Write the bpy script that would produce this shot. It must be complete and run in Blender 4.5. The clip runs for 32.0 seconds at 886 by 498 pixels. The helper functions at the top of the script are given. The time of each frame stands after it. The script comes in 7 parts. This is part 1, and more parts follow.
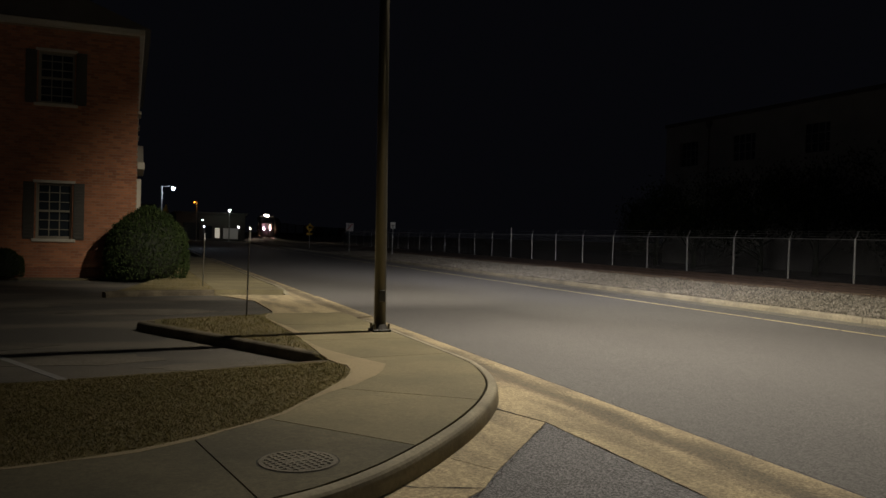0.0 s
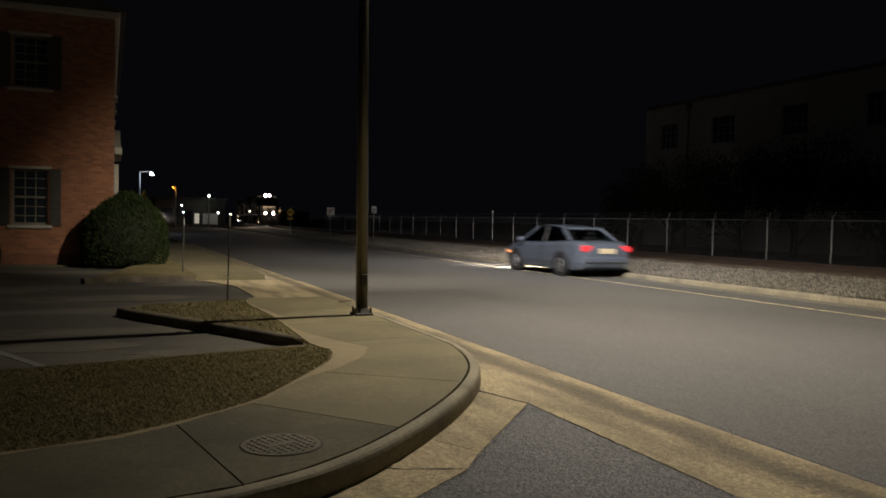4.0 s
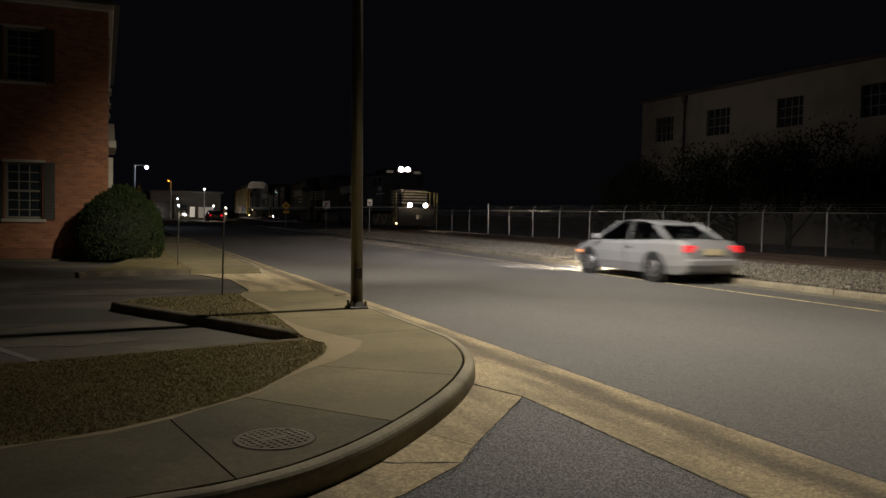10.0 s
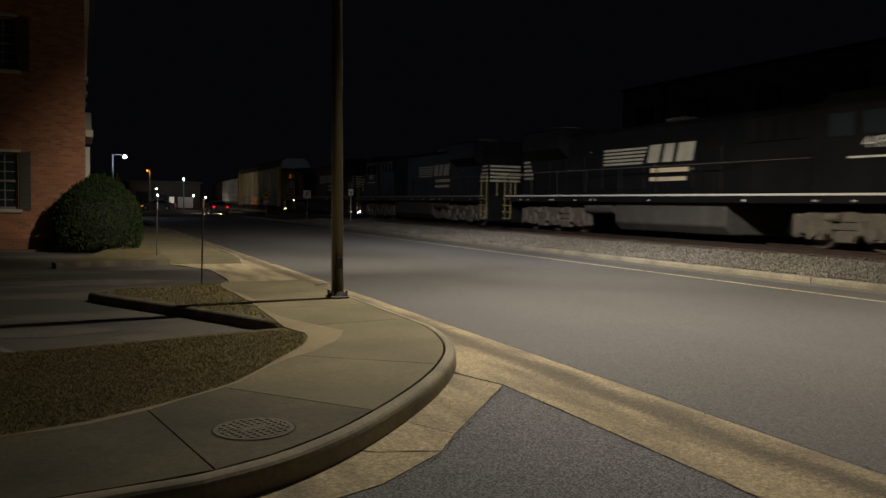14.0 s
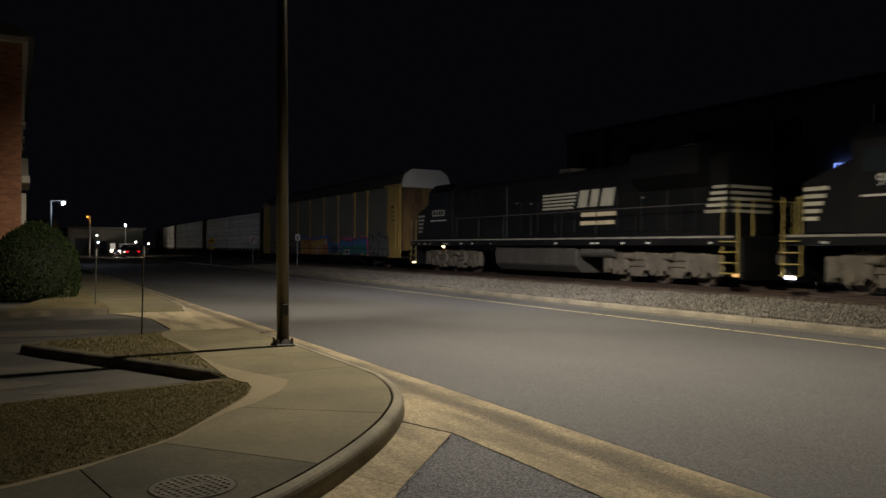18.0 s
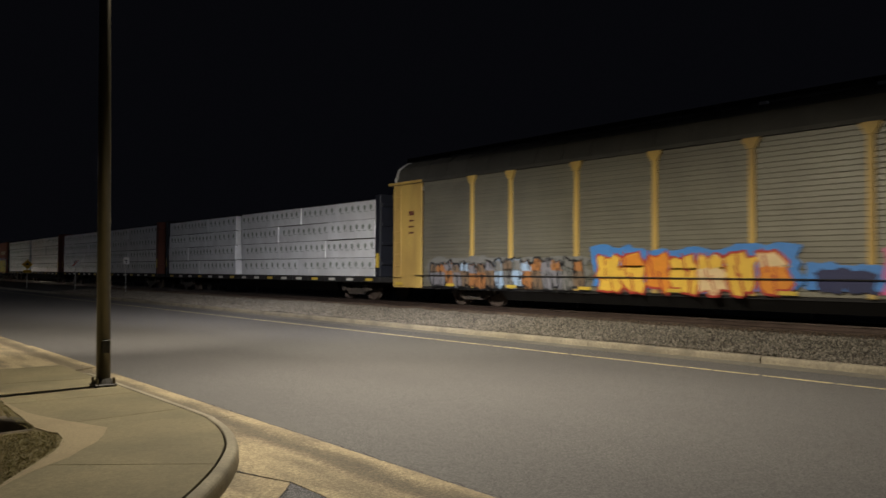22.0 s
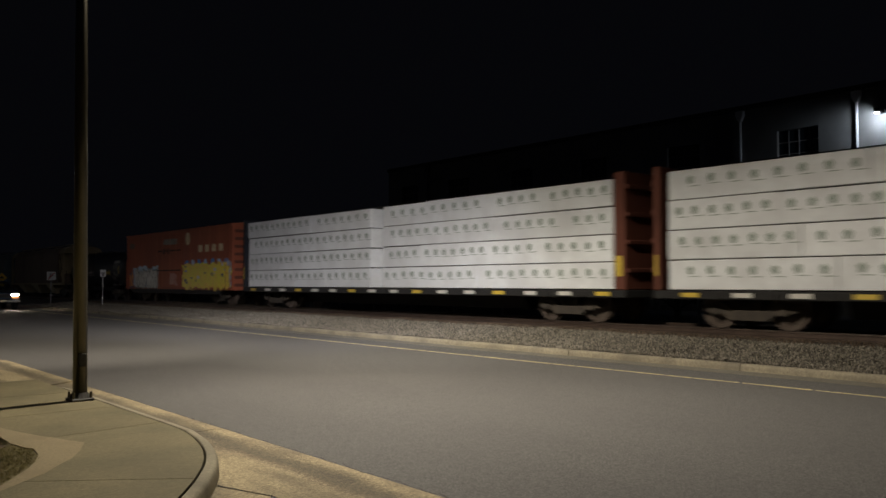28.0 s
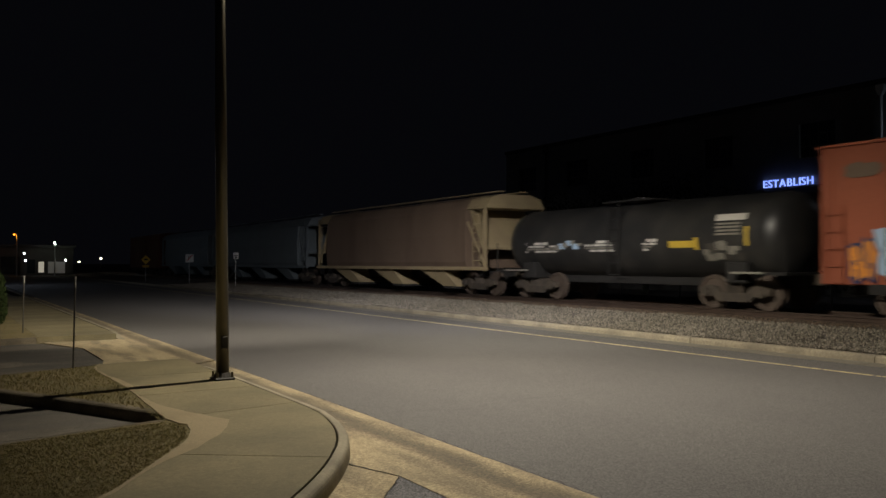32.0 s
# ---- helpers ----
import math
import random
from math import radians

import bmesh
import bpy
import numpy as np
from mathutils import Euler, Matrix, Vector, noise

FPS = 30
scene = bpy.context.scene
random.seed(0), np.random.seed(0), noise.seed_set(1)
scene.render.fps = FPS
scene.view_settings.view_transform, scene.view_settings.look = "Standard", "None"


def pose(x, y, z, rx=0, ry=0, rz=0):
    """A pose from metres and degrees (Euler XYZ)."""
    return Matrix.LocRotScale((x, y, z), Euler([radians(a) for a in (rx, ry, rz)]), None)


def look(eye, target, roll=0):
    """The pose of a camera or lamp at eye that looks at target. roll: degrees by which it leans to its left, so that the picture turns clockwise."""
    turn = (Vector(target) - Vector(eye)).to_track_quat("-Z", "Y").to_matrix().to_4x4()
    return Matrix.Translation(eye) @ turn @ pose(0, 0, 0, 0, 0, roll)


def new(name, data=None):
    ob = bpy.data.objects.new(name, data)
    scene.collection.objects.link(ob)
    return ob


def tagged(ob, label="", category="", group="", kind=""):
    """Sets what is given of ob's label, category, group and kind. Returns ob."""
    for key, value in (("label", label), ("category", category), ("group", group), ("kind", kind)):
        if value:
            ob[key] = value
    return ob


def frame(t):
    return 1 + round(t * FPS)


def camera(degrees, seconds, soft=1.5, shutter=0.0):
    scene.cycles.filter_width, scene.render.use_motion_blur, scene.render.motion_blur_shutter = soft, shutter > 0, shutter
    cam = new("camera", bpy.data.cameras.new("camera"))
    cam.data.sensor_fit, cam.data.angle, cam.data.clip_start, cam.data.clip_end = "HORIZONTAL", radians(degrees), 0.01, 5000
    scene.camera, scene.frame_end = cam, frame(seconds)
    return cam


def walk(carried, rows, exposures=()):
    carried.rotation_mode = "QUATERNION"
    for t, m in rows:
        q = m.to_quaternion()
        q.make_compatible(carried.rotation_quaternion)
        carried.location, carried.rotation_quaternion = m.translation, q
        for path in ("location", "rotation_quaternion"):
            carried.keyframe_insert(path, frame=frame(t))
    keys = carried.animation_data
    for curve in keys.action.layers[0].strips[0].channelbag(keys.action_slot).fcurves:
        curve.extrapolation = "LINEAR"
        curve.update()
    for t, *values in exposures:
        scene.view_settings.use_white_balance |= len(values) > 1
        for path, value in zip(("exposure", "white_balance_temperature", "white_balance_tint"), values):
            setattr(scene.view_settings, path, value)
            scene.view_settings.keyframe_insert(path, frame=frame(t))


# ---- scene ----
cam = camera(57.7, 32.0, 1.5, 0.6)
PATH = [
    (0, (0.103, 0.083, 1.503), (0.828, 1.947, 1.473), 1.6),
    (0.5, (0.107, 0.099, 1.488), (0.832, 1.963, 1.462), 1.7),
    (1, (0.107, 0.082, 1.498), (0.835, 1.944, 1.47), 1.7),
    (1.5, (0.102, 0.09, 1.499), (0.835, 1.95, 1.474), 1.7),
    (2, (0.106, 0.09, 1.51), (0.841, 1.95, 1.482), 1.5),
    (2.5, (0.102, 0.097, 1.492), (0.839, 1.956, 1.467), 1.5),
    (3, (0.101, 0.096, 1.5), (0.841, 1.954, 1.472), 1.4),
    (3.5, (0.102, 0.09, 1.498), (0.851, 1.944, 1.457), 1.2),
    (4, (0.104, 0.085, 1.494), (0.872, 1.93, 1.425), 1.2),
    (4.5, (0.129, 0.119, 1.478), (0.949, 1.94, 1.362), 1.4),
    (6.5, (0.142, 0.096, 1.499), (0.961, 1.916, 1.383), 0.7),
    (7, (0.124, 0.111, 1.492), (0.93, 1.938, 1.395), 0.7),
    (7.5, (0.123, 0.106, 1.493), (0.917, 1.939, 1.407), 0.6),
    (8, (0.126, 0.101, 1.499), (0.909, 1.94, 1.416), 0.6),
    (8.5, (0.119, 0.092, 1.498), (0.899, 1.932, 1.414), 0.7),
    (9, (0.122, 0.09, 1.496), (0.899, 1.931, 1.412), 0.8),
    (9.5, (0.127, 0.088, 1.497), (0.903, 1.93, 1.413), 1.0),
    (10, (0.126, 0.093, 1.496), (0.903, 1.934, 1.41), 1.1),
    (10.5, (0.127, 0.1, 1.491), (0.907, 1.94, 1.404), 1.2),
    (11, (0.129, 0.103, 1.487), (0.914, 1.941, 1.396), 1.3),
    (11.5, (0.129, 0.095, 1.491), (0.92, 1.93, 1.396), 1.3),
    (12, (0.136, 0.1, 1.486), (0.933, 1.932, 1.383), 1.3),
    (12.5, (0.133, 0.092, 1.484), (0.938, 1.919, 1.375), 1.1),
    (13, (0.147, 0.108, 1.486), (0.964, 1.93, 1.375), 1.0),
    (13.5, (0.144, 0.106, 1.488), (0.963, 1.927, 1.377), 1.0),
    (15.5, (0.142, 0.106, 1.485), (0.963, 1.927, 1.379), 0.7),
    (16, (0.14, 0.112, 1.483), (0.97, 1.93, 1.393), 0.4),
    (16.5, (0.15, 0.118, 1.488), (0.994, 1.93, 1.422), 0.0),
    (17, (0.149, 0.117, 1.503), (1.018, 1.919, 1.469), -0.0),
    (17.5, (0.168, 0.128, 1.506), (1.068, 1.914, 1.493), 0.2),
    (18, (0.177, 0.147, 1.503), (1.111, 1.915, 1.503), 0.5),
    (18.5, (0.173, 0.152, 1.502), (1.127, 1.91, 1.504), 0.8),
    (19, (0.244, 0.244, 1.519), (1.201, 2.001, 1.519), 0.9),
    (19.5, (0.307, 0.28, 1.577), (1.256, 2.04, 1.592), 1.2),
    (20, (0.323, 0.303, 1.583), (1.288, 2.055, 1.612), 1.3),
    (20.5, (0.301, 0.338, 1.584), (1.32, 2.059, 1.623), 1.3),
    (21, (0.31, 0.402, 1.593), (1.441, 2.051, 1.643), 1.1),
    (21.5, (0.329, 0.42, 1.605), (1.526, 2.021, 1.661), 0.7),
    (22, (0.334, 0.406, 1.609), (1.593, 1.96, 1.665), 0.3),
    (22.5, (0.351, 0.427, 1.601), (1.637, 1.957, 1.659), 0.0),
    (23, (0.346, 0.428, 1.6), (1.639, 1.953, 1.661), -0.2),
    (23.5, (0.334, 0.408, 1.609), (1.628, 1.932, 1.665), -0.3),
    (24, (0.339, 0.427, 1.604), (1.636, 1.948, 1.658), -0.2),
    (24.5, (0.345, 0.433, 1.599), (1.646, 1.951, 1.652), -0.1),
    (25, (0.353, 0.416, 1.6), (1.656, 1.931, 1.654), -0.1),
    (25.5, (0.346, 0.422, 1.604), (1.655, 1.932, 1.665), 0.1),
    (27.5, (0.342, 0.426, 1.602), (1.655, 1.933, 1.673), 0.0),
    (28, (0.336, 0.427, 1.605), (1.632, 1.948, 1.687), -0.1),
    (28.5, (0.336, 0.439, 1.592), (1.606, 1.982, 1.683), -0.3),
    (29, (0.318, 0.445, 1.578), (1.56, 2.01, 1.676), -0.4),
    (29.5, (0.309, 0.433, 1.589), (1.521, 2.022, 1.684), -0.4),
    (30, (0.315, 0.42, 1.594), (1.49, 2.036, 1.684), -0.4),
    (30.5, (0.256, 0.339, 1.658), (1.395, 1.982, 1.726), -0.7),
    (31, (0.244, 0.3, 1.676), (1.341, 1.971, 1.732), -0.5),
    (31.5, (0.221, 0.248, 1.708), (1.288, 1.939, 1.748), -0.6),
    (32, (0.171, 0.225, 1.712), (1.233, 1.92, 1.747), 0.0),
]
walk(cam, [(t, look(eye, target, roll)) for t, eye, target, roll in PATH], [(0, 0.1), (3, 0.1), (7, 0.0), (20, 0.0), (21, 0.1), (22, 0.27), (23, 0.22), (24, 0.12), (26, 0.05), (28, 0.0), (32, 0.0)])

# ---- light ----
world = bpy.data.worlds.new("night")
scene.world = world
world.use_nodes = True
world.node_tree.nodes["Background"].inputs[0].default_value = (0.115, 0.12, 0.17, 1)
world.node_tree.nodes["Background"].inputs[1].default_value = 0.014
scene.view_settings.exposure = 0.0


def lamp(name, kind, at, power, colour, aim=None, size=0.1, cone=150, blend=0.4):
    data = bpy.data.lights.new(name, kind)
    data.energy, data.color = power, colour
    if kind == "SPOT":
        data.spot_size, data.spot_blend, data.shadow_soft_size = radians(cone), blend, size
    elif kind == "AREA":
        data.shape, data.size = "DISK", size
    else:
        data.shadow_soft_size = size
    ob = new(name, data)
    ob.matrix_world = look(at, aim) if aim else pose(*at)
    return ob


LAMP = (6.35, 11.45, 8.3)
L0 = (LAMP[0], LAMP[1], LAMP[2] - 0.12)
COOL, WARM = (1.0, 0.945, 0.83), (1.0, 0.90, 0.75)
# the lamp head: one broad panel tilted to the road, and its lenses along the street and across to the railway
lamp("street_light", "AREA", L0, 1160, WARM, (L0[0] + 3.9, L0[1] + 0.3, L0[2] - 5.0), 0.16)
lamp("street_light", "SPOT", L0, 1500, WARM, (6.8, 8.0, 0), 0.09, 88, 1.0)
lamp("street_light", "SPOT", L0, 1350, WARM, (6.6, 2.4, 0), 0.09, 82, 1.0)
lamp("street_light", "SPOT", L0, 3400, COOL, (14.0, 18.0, 0), 0.09, 74, 1.0)
lamp("street_light", "SPOT", L0, 6900, WARM, (5.4, 24.0, 0), 0.09, 62, 1.0)
lamp("street_light", "SPOT", L0, 4900, (0.92, 0.90, 1.0), (16.0, 24.0, 0), 0.09, 60, 1.0)
lamp("street_light", "SPOT", L0, 8300, (0.92, 0.90, 0.97), (13.5, 36.5, 0), 0.09, 44, 1.0)

# ---- materials ----


def mat(name, colour, rough=0.7, metal=0.0, grain=40.0, vary=0.25, stain=2.0, bump=0.2, other=None, spec=0.5, rnd=0.0, run=None, cut=(0.42, 0.68)):
    """A surface with variation at two scales: fine grain and broad stains. other: a second colour for the stains."""
    m = bpy.data.materials.new(name)
    m.use_nodes = True
    nt = m.node_tree
    n, link = nt.nodes, nt.links.new
    b = n["Principled BSDF"]
    b.inputs["Roughness"].default_value, b.inputs["Metallic"].default_value = rough, metal
    b.inputs["Specular IOR Level"].default_value = spec
    co = n.new("ShaderNodeTexCoord")
    fine, broad = n.new("ShaderNodeTexNoise"), n.new("ShaderNodeTexNoise")
    fine.inputs["Scale"].default_value, fine.inputs["Detail"].default_value = grain, 8
    fine.inputs["Roughness"].default_value = 0.68
    broad.inputs["Scale"].default_value, broad.inputs["Detail"].default_value = stain, 6
    link(co.outputs["Object"], fine.inputs["Vector"])
    if run:
        mp = n.new("ShaderNodeMapping")
        mp.inputs["Scale"].default_value = run
        link(co.outputs["Object"], mp.inputs["Vector"])
        link(mp.outputs[0], broad.inputs["Vector"])
    else:
        link(co.outputs["Object"], broad.inputs["Vector"])
    dark = [c * (1 - vary) for c in colour]
    light = [min(1, c * (1 + vary)) for c in colour]
    ramp = n.new("ShaderNodeValToRGB")
    ramp.color_ramp.elements[0].position, ramp.color_ramp.elements[1].position = 0.3, 0.7
    ramp.color_ramp.elements[0].color, ramp.color_ramp.elements[1].color = (*dark, 1), (*light, 1)
    link(fine.outputs["Fac"], ramp.inputs["Fac"])
    mix = n.new("ShaderNodeMix")
    mix.data_type = "RGBA"
    fade = n.new("ShaderNodeMapRange")
    fade.inputs[1].default_value, fade.inputs[2].default_value, fade.inputs[4].default_value = *cut, 0.75
    link(broad.outputs["Fac"], fade.inputs[0])
    link(fade.outputs[0], mix.inputs[0])
    link(ramp.outputs[0], mix.inputs[6])
    mix.inputs[7].default_value = (*(other or [c * (1 - vary) for c in colour]), 1)
    out = mix.outputs[2]
    if rnd:
        info, hsv, add = n.new("ShaderNodeObjectInfo"), n.new("ShaderNodeHueSaturation"), n.new("ShaderNodeMapRange")
        add.inputs[3].default_value, add.inputs[4].default_value = 1 - rnd, 1 + rnd
        link(info.outputs["Random"], add.inputs[0])
        link(add.outputs[0], hsv.inputs["Value"])
        link(out, hsv.inputs["Color"])
        out = hsv.outputs[0]
    link(out, b.inputs["Base Color"])
    if bump:
        bp = n.new("ShaderNodeBump")
        bp.inputs["Strength"].default_value, bp.inputs["Distance"].default_value = bump, 0.02
        link(fine.outputs["Fac"], bp.inputs["Height"])
        link(bp.outputs[0], b.inputs["Normal"])
    return m


def island_mat(name, dark, light, rough=0.9, spec=0.5):
    """Pieces of one mesh that differ one by one."""
    m = bpy.data.materials.new(name)
    m.use_nodes = True
    n, link = m.node_tree.nodes, m.node_tree.links.new
    geo, ramp = n.new("ShaderNodeNewGeometry"), n.new("ShaderNodeValToRGB")
    ramp.color_ramp.elements[0].color, ramp.color_ramp.elements[1].color = (*dark, 1), (*light, 1)
    link(geo.outputs["Random Per Island"], ramp.inputs[0])
    b = n["Principled BSDF"]
    b.inputs["Roughness"].default_value, b.inputs["Specular IOR Level"].default_value = rough, spec
    link(ramp.outputs[0], b.inputs["Base Color"])
    return m


def glow(name, colour, strength, base=0.8):
    m = bpy.data.materials.new(name)
    m.use_nodes = True
    b = m.node_tree.nodes["Principled BSDF"]
    b.inputs["Base Color"].default_value = (base, base, base, 1)
    b.inputs["Emission Color"].default_value, b.inputs["Emission Strength"].default_value = (*colour, 1), strength
    return m


def brick_mat(name):
    m = bpy.data.materials.new(name)
    m.use_nodes = True
    n, link = m.node_tree.nodes, m.node_tree.links.new
    b = n["Principled BSDF"]
    b.inputs["Roughness"].default_value = 0.85
    co, mp, br = n.new("ShaderNodeTexCoord"), n.new("ShaderNodeMapping"), n.new("ShaderNodeTexBrick")
    sep, com, add = n.new("ShaderNodeSeparateXYZ"), n.new("ShaderNodeCombineXYZ"), n.new("ShaderNodeMath")
    link(co.outputs["Object"], sep.inputs[0])
    link(sep.outputs[0], add.inputs[0])
    link(sep.outputs[1], add.inputs[1])
    link(add.outputs[0], com.inputs[0])
    link(sep.outputs[2], com.inputs[1])
    br.inputs["Scale"].default_value = 1.0
    br.inputs["Brick Width"].default_value, br.inputs["Row Height"].default_value = 0.21, 0.075
    br.inputs["Mortar Size"].default_value, br.inputs["Mortar Smooth"].default_value = 0.006, 0.2
    br.inputs["Color1"].default_value, br.inputs["Color2"].default_value = (0.27, 0.105, 0.05, 1), (0.17, 0.066, 0.034, 1)
    br.inputs["Mortar"].default_value = (0.21, 0.155, 0.11, 1)
    link(com.outputs[0], br.inputs["Vector"])
    nz, mx = n.new("ShaderNodeTexNoise"), n.new("ShaderNodeMix")
    nz.inputs["Scale"].default_value, nz.inputs["Detail"].default_value = 1.3, 6
    link(co.outputs["Object"], nz.inputs["Vector"])
    mx.data_type, mx.blend_type = "RGBA", "MULTIPLY"
    link(nz.outputs["Fac"], mx.inputs[0])
    link(br.outputs["Color"], mx.inputs[6])
    mx.inputs[7].default_value = (0.7, 0.62, 0.6, 1)
    link(mx.outputs[2], b.inputs["Base Color"])
    bp = n.new("ShaderNodeBump")
    bp.inputs["Strength"].default_value, bp.inputs["Distance"].default_value, bp.invert = 0.6, 0.01, True
    link(br.outputs["Fac"], bp.inputs["Height"])
    link(bp.outputs[0], b.inputs["Normal"])
    return m


def glass_mat(name, colour=(0.02, 0.025, 0.03)):
    m = bpy.data.materials.new(name)
    m.use_nodes = True
    b = m.node_tree.nodes["Principled BSDF"]
    b.inputs["Base Color"].default_value = (*colour, 1)
    b.inputs["Roughness"].default_value = 0.06
    b.inputs["IOR"].default_value = 1.5
    return m


def pane_mat(name, tint):
    """Thin tinted glass: lets the view through and mirrors at grazing angles."""
    m = bpy.data.materials.new(name)
    m.use_nodes = True
    n, link = m.node_tree.nodes, m.node_tree.links.new
    n.remove(n["Principled BSDF"])
    see, shine, mix, fr = n.new("ShaderNodeBsdfTransparent"), n.new("ShaderNodeBsdfGlossy"), n.new("ShaderNodeMixShader"), n.new("ShaderNodeFresnel")
    see.inputs[0].default_value, shine.inputs["Roughness"].default_value, fr.inputs[0].default_value = (*tint, 1), 0.03, 1.5
    link(fr.outputs[0], mix.inputs[0])
    link(see.outputs[0], mix.inputs[1])
    link(shine.outputs[0], mix.inputs[2])
    link(mix.outputs[0], n["Material Output"].inputs[0])
    return m


PANE = pane_mat("car_glass", (0.62, 0.66, 0.64))
ASPHALT = mat("road_asphalt", (0.110, 0.105, 0.098), 0.82, 0, 55, 0.32, 0.5, 0.4, (0.097, 0.092, 0.087), run=(1.3, 0.5, 1))
ASPHALT2 = mat("side_asphalt", (0.125, 0.122, 0.123), 0.85, 0, 60, 0.42, 0.8, 0.5, (0.095, 0.093, 0.095))
LOT_PALE = mat("lot_pale", (0.17, 0.15, 0.115), 0.9, 0, 40, 0.5, 1.2, 0.4, (0.07, 0.063, 0.05))
LOT = mat("lot_asphalt", (0.085, 0.078, 0.066), 0.85, 0, 60, 0.5, 0.5, 0.5, (0.17, 0.15, 0.115), run=(0.5, 1.4, 1), cut=(0.46, 0.6))
CONCRETE = mat("walk_concrete", (0.22, 0.186, 0.1), 0.9, 0, 24, 0.2, 0.75, 0.12, (0.072, 0.064, 0.036), rnd=0.08, cut=(0.38, 0.76))
CONCRETE_DARK = mat("walk_concrete_dark", (0.13, 0.112, 0.063), 0.9, 0, 24, 0.25, 1.1, 0.12, (0.045, 0.042, 0.024), rnd=0.06, cut=(0.36, 0.72))
GUTTER = mat("gutter_concrete", (0.39, 0.315, 0.185), 0.9, 0, 26, 0.34, 1.6, 0.35, (0.18, 0.15, 0.095), rnd=0.05, run=(2.0, 0.5, 1), cut=(0.44, 0.62))


def add_stain(m, middle, width, scale, colour, most, run=(1, 1, 1)):
    """A soft band of dirt that follows the flow line x = middle, broken up by noise."""
    n, link = m.node_tree.nodes, m.node_tree.links.new
    b = n["Principled BSDF"]
    old = b.inputs["Base Color"].links[0].from_socket
    co, sep, nz, mp = n.new("ShaderNodeTexCoord"), n.new("ShaderNodeSeparateXYZ"), n.new("ShaderNodeTexNoise"), n.new("ShaderNodeMapping")
    fine = n.new("ShaderNodeTexNoise")
    mp.inputs["Scale"].default_value = run
    nz.inputs["Scale"].default_value, nz.inputs["Detail"].default_value = scale, 8
    fine.inputs["Scale"].default_value, fine.inputs["Detail"].default_value = 55, 3
    link(co.outputs["Object"], sep.inputs[0])
    link(co.outputs["Object"], mp.inputs["Vector"])
    link(co.outputs["Object"], fine.inputs["Vector"])
    link(mp.outputs[0], nz.inputs["Vector"])

    def op(kind, p, q):
        k = n.new("ShaderNodeMath")
        k.operation = kind
        for i, v in enumerate((p, q)):
            if v is None:
                continue
            if isinstance(v, (int, float)):
                k.inputs[i].default_value = v
            else:
                link(v, k.inputs[i])
        return k.outputs[0]
    wob = op("MULTIPLY", op("SUBTRACT", nz.outputs["Fac"], 0.5), 0.3)
    d = op("ABSOLUTE", op("ADD", op("SUBTRACT", sep.outputs[0], middle), wob), None)
    d = op("ADD", d, op("MULTIPLY", op("SUBTRACT", fine.outputs["Fac"], 0.5), width * 1.2))
    band = n.new("ShaderNodeMapRange")
    band.interpolation_type = "SMOOTHSTEP"
    band.inputs[1].default_value, band.inputs[2].default_value, band.inputs[3].default_value, band.inputs[4].default_value = width * 0.15, width, most, 0.0
    link(d, band.inputs[0])
    mix = n.new("ShaderNodeMix")
    mix.data_type = "RGBA"
    link(band.outputs[0], mix.inputs[0])
    link(old, mix.inputs[6])
    mix.inputs[7].default_value = (*colour, 1)
    link(mix.outputs[2], b.inputs["Base Color"])




def add_stones(m, scale, low, high):
    """Crushed stone showing in asphalt: every stone has its own lightness."""
    n, link = m.node_tree.nodes, m.node_tree.links.new
    b = n["Principled BSDF"]
    old = b.inputs["Base Color"].links[0].from_socket
    co, vo, sep, mr, mix = n.new("ShaderNodeTexCoord"), n.new("ShaderNodeTexVoronoi"), n.new("ShaderNodeSeparateColor"), n.new("ShaderNodeMapRange"), n.new("ShaderNodeVectorMath")
    vo.inputs["Scale"].default_value = scale
    link(co.outputs["Object"], vo.inputs["Vector"])
    link(vo.outputs["Color"], sep.inputs[0])
    mr.interpolation_type = "SMOOTHERSTEP"
    mr.inputs[1].default_value, mr.inputs[2].default_value, mr.inputs[3].default_value, mr.inputs[4].default_value = 0.15, 1.0, low, high
    link(sep.outputs[0], mr.inputs[0])
    mix.operation = "SCALE"
    link(old, mix.inputs[0])
    link(mr.outputs[0], mix.inputs["Scale"])
    link(mix.outputs[0], b.inputs["Base Color"])


add_stones(ASPHALT, 80, 0.74, 1.32)
add_stones(ASPHALT2, 110, 0.55, 1.9)
add_stones(CONCRETE, 90, 0.92, 1.08)
add_stones(CONCRETE_DARK, 90, 0.9, 1.1)
add_stain(GUTTER, 3.95, 0.25, 2.4, (0.10, 0.082, 0.056), 0.85, (1, 0.4, 1))
add_stones(GUTTER, 75, 0.8, 1.22)
FAR_KERB = mat("far_kerb_concrete", (0.27, 0.235, 0.165), 0.9, 0, 22, 0.3, 1.8, 0.35, (0.15, 0.13, 0.10), rnd=0.08)
FAR_GUTTER = mat("far_gutter_concrete", (0.17, 0.155, 0.12), 0.9, 0, 26, 0.34, 1.2, 0.35, (0.12, 0.11, 0.09), rnd=0.06)
TAR = mat("crack_tar", (0.025, 0.022, 0.018), 0.9, 0, 30, 0.2)
KERB = mat("kerb_concrete", (0.285, 0.252, 0.172), 0.9, 0, 26, 0.22, 1.8, 0.2, (0.15, 0.132, 0.09), rnd=0.06)
LAWN = mat("lawn_soil", (0.19, 0.15, 0.07), 0.95, 0, 60, 0.35, 1.1, 0.25, (0.085, 0.078, 0.03))
